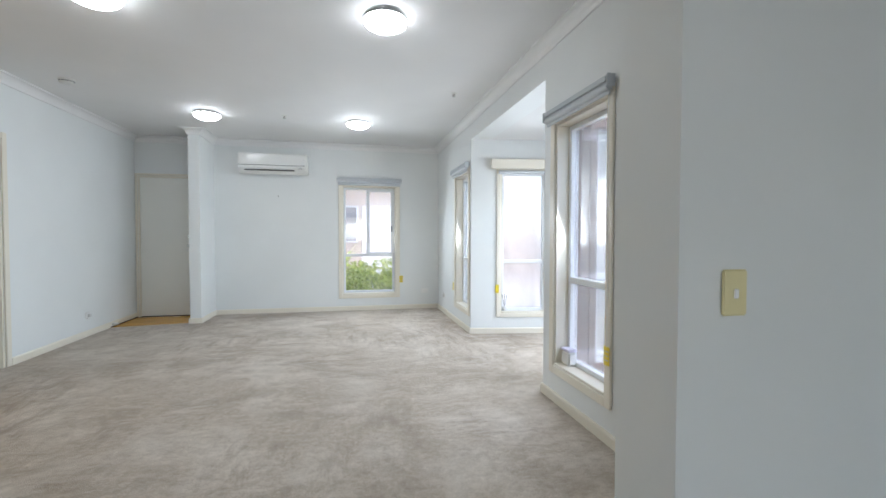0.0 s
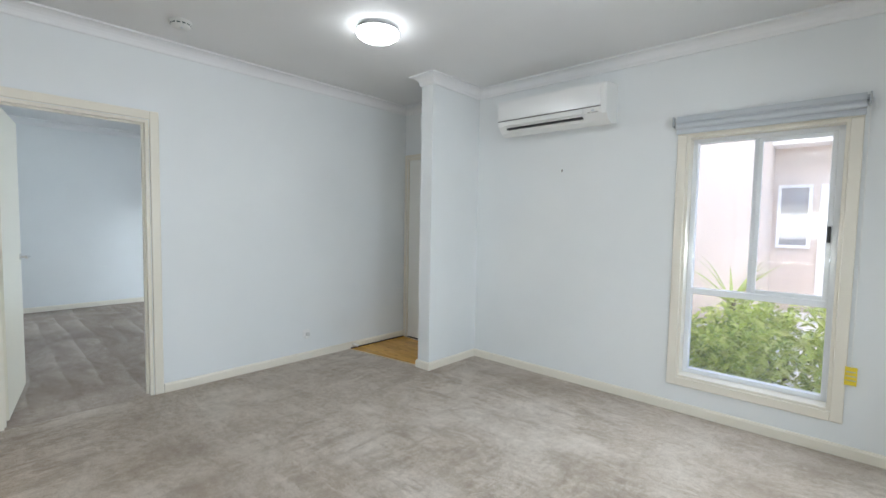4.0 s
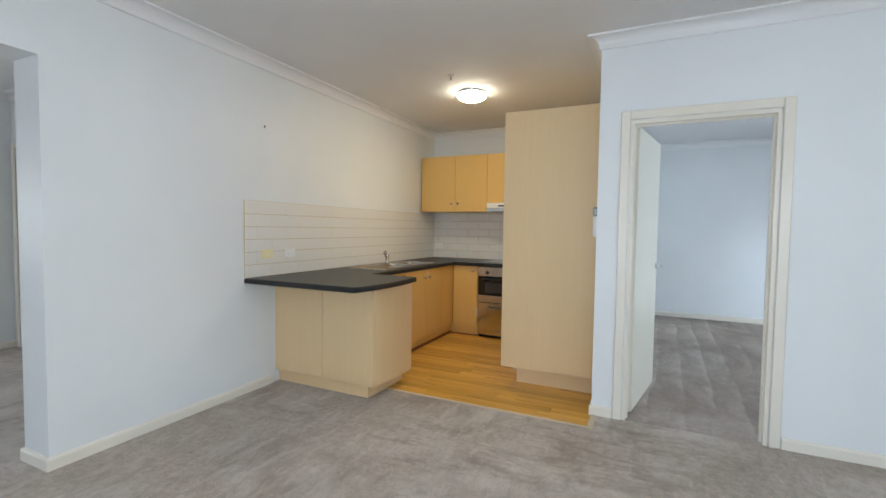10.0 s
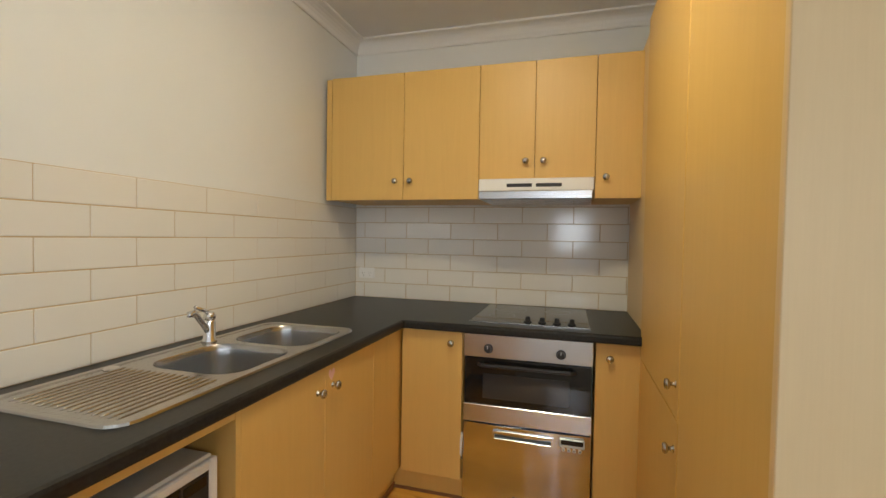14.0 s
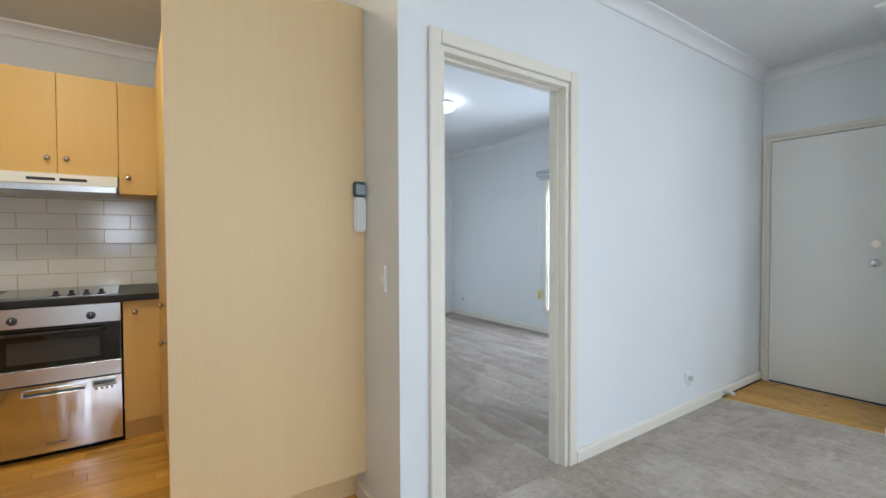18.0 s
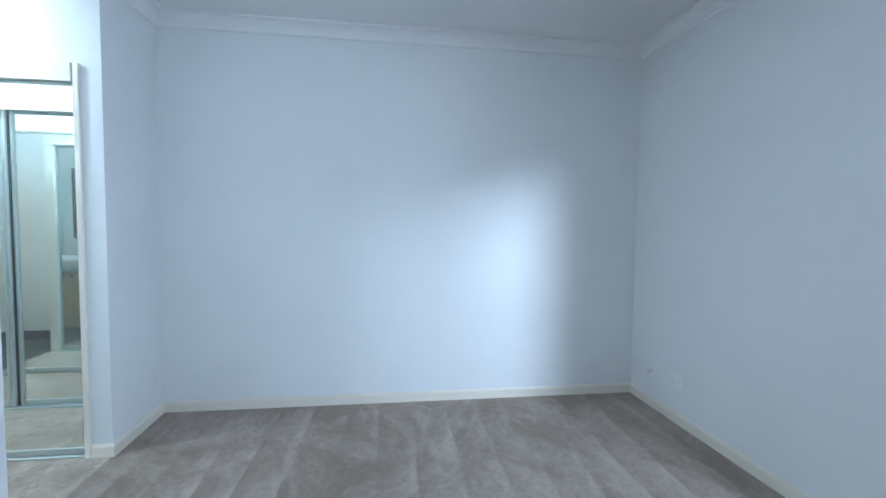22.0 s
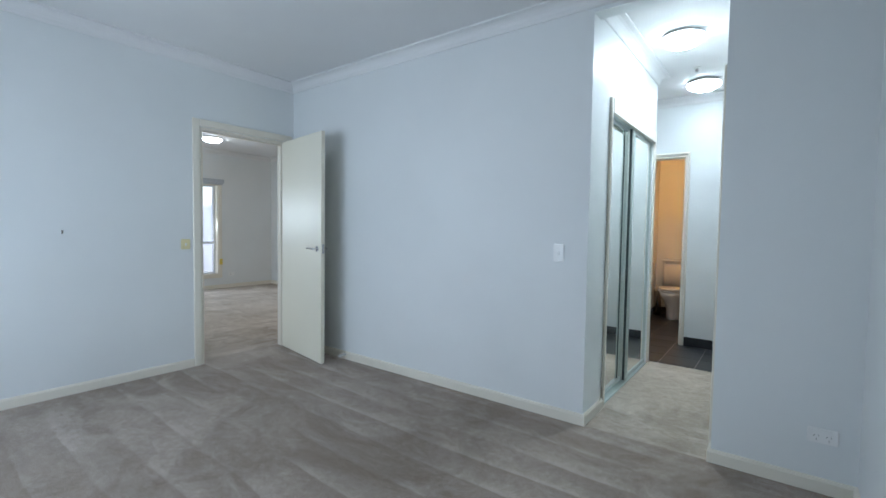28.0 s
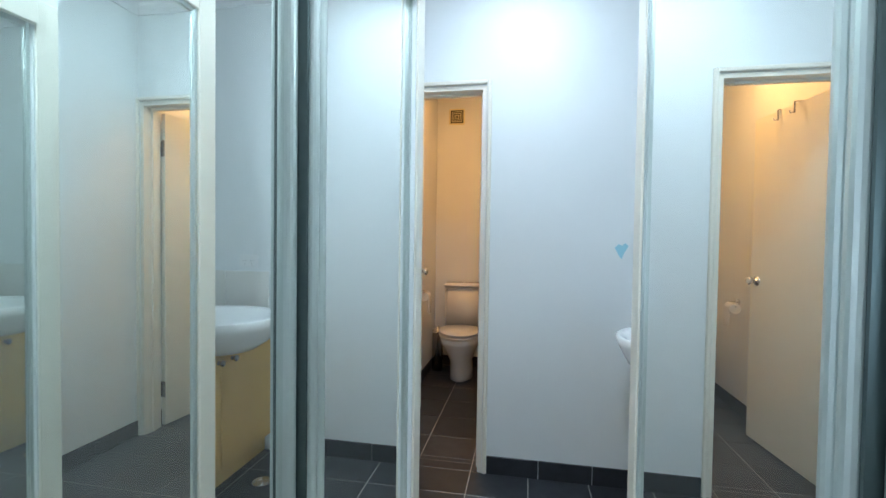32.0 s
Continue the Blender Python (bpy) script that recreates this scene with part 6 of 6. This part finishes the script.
for k in range(6):
    a = 1.1 * k
    part("reed", tube(bmesh.new(), [(0, 0, 0.05), (0.035 * math.cos(a), 0.035 * math.sin(a), 0.2)], 0.002, 6), M_BLACK, e)
e = empty("sill_box", pose(4.545, 1.68, 0.286), "white plastic moisture-absorber tub on the window sill", "tub")
part("tub", bx(-0.035, -0.055, 0, 0.035, 0.055, 0.098, 0.014, 3), M_WHITEPLASTIC, e)
part("lid", bx(-0.039, -0.059, 0.099, 0.039, 0.059, 0.114, 0.006, 2), mat("pale_lilac_plastic", (0.68, 0.66, 0.78), 0.4), e, "pale lilac snap-on lid")

# coat hooks on top of the toilet door and a floor waste
for y in (-0.42, -0.58):
    e = empty("over_door_hook", pose(-2.70, y, 2.0), "small dark over-door hook on the toilet door", "hook", "hooks")
    b = bx(-0.040, -0.008, 0.001, 0.045, 0.008, 0.003)
    box(b, -0.043, -0.008, -0.06, -0.041, 0.008, 0.003)
    tube(b, [(-0.043, 0, -0.055), (-0.062, 0, -0.06), (-0.066, 0, -0.045)], 0.004, 8)
    part("hook", b, M_NICKEL, e)
e = empty("floor_waste", pose(-3.98, 0.30, 0.001), "round chrome floor waste grate in the tiles", "drain")
part("grate", lathe(bmesh.new(), [(0, 0.002), (0.012, 0.002), (0.014, 0.0), (0.018, 0.0), (0.02, 0.002), (0.03, 0.002), (0.032, 0), (0.036, 0), (0.038, 0.002), (0.045, 0.002), (0.046, 0)], n=24), M_NICKEL, e)

# ---- outside ----
M_SOIL = paint("garden_soil", (0.12, 0.085, 0.06), 0.95, 0.3)
M_RENDER = paint("pink_render", (0.66, 0.56, 0.48), 0.85, 0.08)
# darker than M_RENDER: shade on the bay and carport walls is in the colour
M_SKIN = paint("shaded_brown_pink_render", (0.21, 0.155, 0.13), 0.85, 0.08)
M_FENCE = paint("pale_fence", (0.82, 0.80, 0.77), 0.8, 0.06)
M_CONC = paint("grey_concrete", (0.52, 0.50, 0.485), 0.85, 0.1)
# darker than M_CONC: the carport's shade is held in this colour
M_SLAB = paint("shaded_concrete", (0.16, 0.14, 0.125), 0.85, 0.15)
M_COLUMN = paint("brown_grey_column_paint", (0.34, 0.30, 0.28), 0.8, 0.1)
M_GRAVEL = paint("pale_gravel", (0.66, 0.61, 0.56), 0.9, 0.25)
M_STEELPAINT = paint("grey_painted_steel", (0.24, 0.24, 0.25), 0.5, 0.05)
M_BRICK = mat("orange_brick", (0.62, 0.40, 0.24), 0.85)
_o = M_BRICK.node_tree.nodes.new("ShaderNodeObjectInfo")
base(M_BRICK, ramp(M_BRICK, _o.outputs["Random"], [(0, (0.34, 0.19, 0.11)), (1, (0.50, 0.30, 0.18))]))
M_MORTAR = mat("mortar", (0.45, 0.41, 0.36), 0.9)


def leaf_material(name, low, middle, high):
    m = mat(name, middle, 0.5)
    n, l, b = nodes_of(m)
    c = ramp(m, n.new("ShaderNodeNewGeometry").outputs["Random Per Island"], [(0, low), (0.5, middle), (1, high)])
    base(m, c)
    t, x = n.new("ShaderNodeBsdfTranslucent"), n.new("ShaderNodeMixShader")
    x.inputs[0].default_value = 0.4
    l.new(c, t.inputs[0])
    l.new(b.outputs[0], x.inputs[1])
    l.new(t.outputs[0], x.inputs[2])
    l.new(x.outputs[0], n["Material Output"].inputs[0])
    return m


M_LEAF = leaf_material("leaf_green", (0.22, 0.31, 0.05), (0.48, 0.56, 0.12), (0.72, 0.75, 0.25))
M_LEAFGREY = leaf_material("leaf_grey_green", (0.08, 0.12, 0.09), (0.14, 0.19, 0.14), (0.26, 0.31, 0.22))
for k, (a, c, u0, u1) in enumerate(BW):
    m_, w_ = line_frame(a, c)
    s0, s1 = (0.27 if k == 4 else -0.06), (w_ - 0.27 if k == 0 else w_ + 0.06)
    o0, o1 = m_ @ Vector((s0, -0.142, 0)), m_ @ Vector((s1, -0.142, 0))
    wall(f"wall_bay_outside_{k + 1}", o0.xy, o1.xy, 0.05, -0.15, 2.7, [(u0 - s0 - 0.03, u1 - s0 + 0.03, 0.22, 2.0)], M_SKIN, "salmon-brown rendered outside bay wall with shade in its colour")
tagged(link("wall_reveal_outside", bx(4.635, 1.742, 0.27, 4.726, 1.768, 1.98), M_SKIN), "brown-pink rendered reveal outside the narrow window, shade in its colour", "wall", kind="structure")
tagged(link("ground", bx(-150, -150, -0.30, 150, 150, -0.15), M_SOIL), "bare garden soil around the building", "ground", kind="structure")
slab("pavement_carport", [(-12, 6.32), (2.2, 6.32), (2.2, 16), (-12, 16)], -0.15, -0.10, M_SLAB, "concrete carport slab with shade darkened into its grey", "paving")
slab("pavement_court", [(2.2, 6.32), (7.19, 6.32), (7.19, 12.4), (2.2, 12.4)], -0.15, -0.11, M_CONC, "pale concrete court between the units", "paving")
slab("pavement_gravel", [(6.25, -6), (7.2, -6), (7.2, 6.3), (6.25, 6.3)], -0.15, -0.125, M_GRAVEL, "pale gravel bed along the bay", "gravel")
slab("pavement_garden", [(7.2, -6), (9.0, -6), (9.0, 12), (7.2, 12)], -0.15, -0.11, M_CONC, "pale concrete garden path", "paving")


def leaf_cloud(bm, n, cx, cy, cz, rx, ry, rz, size, rng):
    for _ in range(n):
        while True:
            p = Vector((rng.uniform(-1, 1), rng.uniform(-1, 1), rng.uniform(-1, 1)))
            if 0.35 < p.length < 1 and (rng.random() < 0.35 + p.length):
                break
        p = Vector((cx + rx * p.x * rng.uniform(0.8, 1.12), cy + ry * p.y * rng.uniform(0.8, 1.12), cz + rz * p.z))
        q = Euler((rng.uniform(-0.9, 0.9), rng.uniform(-0.9, 0.9), rng.uniform(0, 6.3))).to_matrix()
        s = size * rng.uniform(0.6, 1.3)
        vs = [bm.verts.new(p + q @ Vector(c)) for c in ((-s * 0.5, 0, 0), (0, -s * 0.28, s * 0.08), (s * 0.7, 0, 0), (0, s * 0.28, s * 0.08))]
        bm.faces.new(vs)


def shrub(x, y, h, w, seed, label, size=0.06, n=1500):
    rng = random.Random(seed)
    e = empty("shrub", pose(x, y, -0.15), label, "shrub", "shrubs")
    b = bmesh.new()
    for k in range(5):
        a = rng.uniform(0, 6.28)
        tube(b, [(0, 0, 0), (0.08 * w * math.cos(a), 0.08 * w * math.sin(a), h * 0.25), (0.18 * w * math.cos(a + 0.3), 0.18 * w * math.sin(a + 0.3), h * 0.5)], 0.009, 6)
    part("stems", b, M_SOIL, e)
    b = bmesh.new()
    for k in range(8):
        a = rng.uniform(0, 6.28)
        leaf_cloud(b, n // 8, 0.27 * w * math.cos(a), 0.27 * w * math.sin(a), h * rng.uniform(0.32, 0.72), w * 0.27, w * 0.27, h * 0.28, size, rng)
    part("foliage", b, M_LEAFGREY if "grey" in label else M_LEAF, e)
    return e


shrub(3.40, 7.05, 0.95, 1.3, 1, "leafy pale-green shrub under the window", 0.075, 3200)
shrub(4.05, 7.3, 0.85, 1.0, 2, "leafy pale-green shrub under the window", 0.07, 2400)
shrub(2.7, 7.25, 0.8, 0.9, 3, "leafy pale-green shrub under the window", 0.07, 2000)
shrub(7.0, 4.6, 0.7, 0.9, 4, "low grey-green shrub in the garden bed", 0.05, 900)
shrub(7.1, 5.6, 0.8, 0.9, 5, "low grey-green shrub in the garden bed", 0.05, 900)
shrub(6.9, 3.6, 0.55, 0.7, 8, "low grey-green shrub in the garden bed", 0.05, 700)


def strap_plant(x, y, h, seed, label, n=26, z=-0.15):
    rng = random.Random(seed)
    e = empty("strap_plant", pose(x, y, z), label, "plant", "strap plants")
    part("stem", tube(bmesh.new(), [(0, 0, 0), (0.01, 0, h * 0.45)], 0.03, 8), M_SOIL, e)
    for k in range(n):
        a, l = rng.uniform(0, 6.28), h * rng.uniform(0.45, 0.7)
        b = bmesh.new()
        up = rng.uniform(0.35, 1.2)
        pts = []
        for i in range(6):
            s = i / 5
            pts.append((s * l * math.cos(up) , h * 0.42 + s * l * math.sin(up) - 0.35 * l * s * s))
        w = 0.022
        L = [b.verts.new((r * math.cos(a) - w * (1 - i / 5.3) * math.sin(a), r * math.sin(a) + w * (1 - i / 5.3) * math.cos(a), q)) for i, (r, q) in enumerate(pts)]
        R = [b.verts.new((r * math.cos(a) + w * (1 - i / 5.3) * math.sin(a), r * math.sin(a) - w * (1 - i / 5.3) * math.cos(a), q)) for i, (r, q) in enumerate(pts)]
        for i in range(5):
            b.faces.new((L[i], L[i + 1], R[i + 1], R[i]))
        part("leaf", b, M_LEAFGREY if "bay" in label else M_LEAF, e)
    return e


strap_plant(2.9, 8.2, 1.6, 11, "tall spiky cordyline in the garden bed")
strap_plant(6.6, 4.5, 0.9, 12, "clump of strappy leaves outside the bay")
strap_plant(7.3, 3.9, 0.9, 13, "clump of strappy leaves outside the bay")

# neighbouring rendered building north of the living room
e = empty("neighbour_building", Matrix(), "pink rendered neighbouring unit with flat eaves", "building")
wb = part("wall", bx(1.2, 10.2, -0.15, 2.75, 16, 5.5), M_RENDER, e, "salmon-pink rendered wall")
part("wall", bx(2.75, 12.5, -0.15, 9.0, 16, 5.5), M_RENDER, e, "salmon-pink rendered wall")
part("eaves", bx(2.75, 12.0, 2.75, 9.2, 12.6, 2.95), M_FENCE, e)
part("garage_door", bx(3.4, 12.42, -0.1, 6.4, 12.5, 2.1, 0.01), M_FENCE, e, "pale panelled garage door")
w = part("window", rect_frame(bmesh.new(), 2.82, 3.3, 1.0, 2.1, 0.05, 12.44, 12.5), M_ALU, e)
part("pane", bx(2.87, 12.47, 1.05, 3.25, 12.48, 2.05), M_STEELPAINT, w)

# pale boundary fence and garden wall east of the bay
e = empty("garden_fence", Matrix(), "pale rendered boundary wall with capping rail", "fence")
for k in range(14):
    part("panel", bx(9.2, -8 + 1.8 * k, -0.15, 9.32, -8 + 1.8 * k + 1.79, 1.75, 0.006), M_FENCE, e)
    part("post", bx(9.14, -8.06 + 1.8 * k, -0.15, 9.2, -7.94 + 1.8 * k, 1.8, 0.006), M_FENCE, e)
part("capping", bx(9.12, -8.1, 1.75, 9.36, 17.3, 1.82, 0.01), M_FENCE, e)
e = empty("garden_rail", Matrix(), "low white timber rail along the path", "rail")
for k in range(9):
    part("post", bx(7.55, -1 + 1.1 * k, -0.15, 7.63, -0.92 + 1.1 * k, 0.95, 0.004), M_FENCE, e)
part("top_rail", bx(7.53, -1.1, 0.95, 7.65, 8.0, 1.02, 0.008), M_FENCE, e)


def tree(x, y, h, seed, label):
    rng = random.Random(seed)
    e = empty("tree", pose(x, y, -0.15), label, "tree", "trees")
    b = tube(bmesh.new(), [(0, 0, 0), (0.05, 0, h * 0.3), (0, 0.06, h * 0.6), (0.05, 0.03, h * 0.85)], 0.07, 10)
    for k in range(7):
        a, z = rng.uniform(0, 6.28), h * rng.uniform(0.35, 0.75)
        tube(b, [(0, 0, z), (0.35 * math.cos(a), 0.35 * math.sin(a), z + 0.35), (0.8 * math.cos(a), 0.8 * math.sin(a), z + 0.6)], 0.022, 6)
    part("trunk", b, M_SOIL, e)
    b = bmesh.new()
    for k in range(9):
        a, r = rng.uniform(0, 6.28), rng.uniform(0.2, 0.9)
        leaf_cloud(b, 380, r * math.cos(a), r * math.sin(a), h * rng.uniform(0.55, 0.95), 0.6, 0.6, 0.5, 0.1, rng)
    part("crown", b, M_LEAFGREY, e, "grey-green leaves")
    return e


tree(8.6, 7.6, 4.2, 21, "small garden tree beyond the bay window")
tree(8.4, 4.4, 3.6, 22, "small garden tree beyond the bay window")

# carport, brick wall and stair outside the bedroom
e = empty("brick_wall", Matrix(), "orange brick wall of the stair court", "wall")
part("mortar", bx(-4.4, 11.52, -0.1, 1.6, 11.7, 6.2), M_MORTAR, e)
me = bpy.data.meshes.new("brick")
b = bx(-0.113, -0.02, -0.037, 0.113, 0.02, 0.037, 0.003)
b.to_mesh(me)
b.free()
me.materials.append(M_BRICK)
NEAR, FAR = [], []
for r in range(70):
    for c in range(25):
        x, z = -4.4 + 0.13 + 0.236 * c + (0.118 if r % 2 else 0), 0.0 + 0.086 * r
        if x < 1.5:
            (NEAR if -3.2 < x < -0.4 and 1.35 < z < 3.5 else FAR).append((x, z))
for x, z in NEAR:
    o = new("brick", me)
    o.parent = e
    o.location = (x, 11.515, z)
bm_ = bmesh.new()
for x, z in FAR:
    v = [bm_.verts.new((x + sx * 0.113, 11.495 + (0.035 if k else 0), z + sz * 0.037)) for k in (0, 1) for sx, sz in ((-1, -1), (1, -1), (1, 1), (-1, 1))]
    bm_.faces.new(v[0:4])
    for i in range(4):
        bm_.faces.new((v[i], v[4 + i], v[4 + (i + 1) % 4], v[(i + 1) % 4]))
tagged(part("brick_courses", bm_, M_BRICK, e), kind="stuff")
e = empty("carport", Matrix(), "shaded concrete carport with round column and deck roof", "carport")
part("roof_slab", bx(-11.5, 6.6, 2.55, -2.8, 14.6, 2.75), M_CONC, e)
part("edge_beam", bx(-2.80, 7.6, 2.34, -2.45, 11.4, 2.75, 0.01), M_FENCE, e)
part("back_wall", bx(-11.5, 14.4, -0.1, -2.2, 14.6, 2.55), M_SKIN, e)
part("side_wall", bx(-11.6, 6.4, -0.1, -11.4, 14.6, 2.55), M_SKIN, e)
part("roller_door", bx(-7.4, 14.3, -0.1, -4.6, 14.4, 2.1, 0.01), M_STEELPAINT, e, "pale roller door")
part("column", cyl(bmesh.new(), 0.22, 2.65, Matrix.Translation((-2.70, 8.4, 1.22)), 28), M_COLUMN, e, "round grey column", True)
part("pier", bx(-2.79, 10.0, -0.1, -2.45, 10.5, 2.35, 0.01), M_COLUMN, e)
for k in range(5):
    part("joist", bx(-11.4, 7.5 + 0.9 * k, 2.42, -2.85, 7.6 + 0.9 * k, 2.55), M_DARKMETAL, e)
part("red_pipe", tube(bmesh.new(), [(-6.0, 9.0, 2.38), (-4.2, 9.0, 2.38), (-3.4, 9.0, 2.33)], 0.03, 8), mat("red_pipe_paint", (0.5, 0.08, 0.05), 0.5), e, "red fire pipe")

e = empty("outdoor_stair", Matrix(), "grey steel stair with twin handrails rising past the window", "stair")


def sloped(name, y, x0, z0, x1, z1, hgt, thick, material):
    b = bmesh.new()
    pts = [(x0, z0), (x1, z1), (x1, z1 + hgt), (x0, z0 + hgt)]
    f = [[b.verts.new((x, yy, z)) for x, z in pts] for yy in (y, y + thick)]
    for i in range(4):
        b.faces.new((f[0][i], f[0][(i + 1) % 4], f[1][(i + 1) % 4], f[1][i]))
    b.faces.new(f[0][::-1])
    b.faces.new(f[1])
    return part(name, b, material, e)


# upper flight rises to the west, lower flight rises to the east
sloped("stringer", 9.6, 0.9, 0.08, -3.1, 2.78, 0.22, 0.08, M_STEELPAINT)
sloped("stringer", 10.7, 0.9, 0.08, -3.1, 2.78, 0.22, 0.08, M_STEELPAINT)
sloped("lower_stringer", 8.3, -2.45, -0.15, 1.6, 2.72, 0.30, 0.08, M_STEELPAINT)
sloped("lower_stringer", 9.0, -2.45, -0.15, 1.6, 2.72, 0.30, 0.08, M_STEELPAINT)
for y in (8.3, 9.0):
    part("handrail", tube(bmesh.new(), [(-2.45, y, 0.98), (1.6, y, 3.86)], 0.028, 10), M_STEELPAINT, e)
for z in (0.35, 0.75):
    part("handrail", tube(bmesh.new(), [(0.9, 9.6, 0.3 + z), (-3.1, 9.6, 3.0 + z)], 0.028, 10), M_STEELPAINT, e)
for k in range(7):
    x = -2.4 + 0.62 * k
    for y in (8.3, 9.0):
        part("baluster", tube(bmesh.new(), [(x, y + 0.04, 0.1 + 0.71 * (x + 2.45)), (x, y, 0.98 + 0.71 * (x + 2.45))], 0.018, 8), M_STEELPAINT, e)
    part("baluster", tube(bmesh.new(), [(x, 9.64, 2.9 - 0.675 * (x + 3.1)), (x, 9.6, 3.75 - 0.675 * (x + 3.1))], 0.018, 8), M_STEELPAINT, e)
for k in range(13):
    s = (k + 0.5) / 13
    part("tread", bx(0.9 - 4.0 * s - 0.14, 9.68, 0.28 + 2.7 * s, 0.9 - 4.0 * s + 0.14, 10.7, 0.32 + 2.7 * s, 0.004), M_CONC, e)
    part("tread", bx(-2.45 + 4.05 * s - 0.15, 8.38, 0.0 + 2.87 * s, -2.45 + 4.05 * s + 0.15, 9.0, 0.04 + 2.87 * s, 0.004), M_CONC, e)
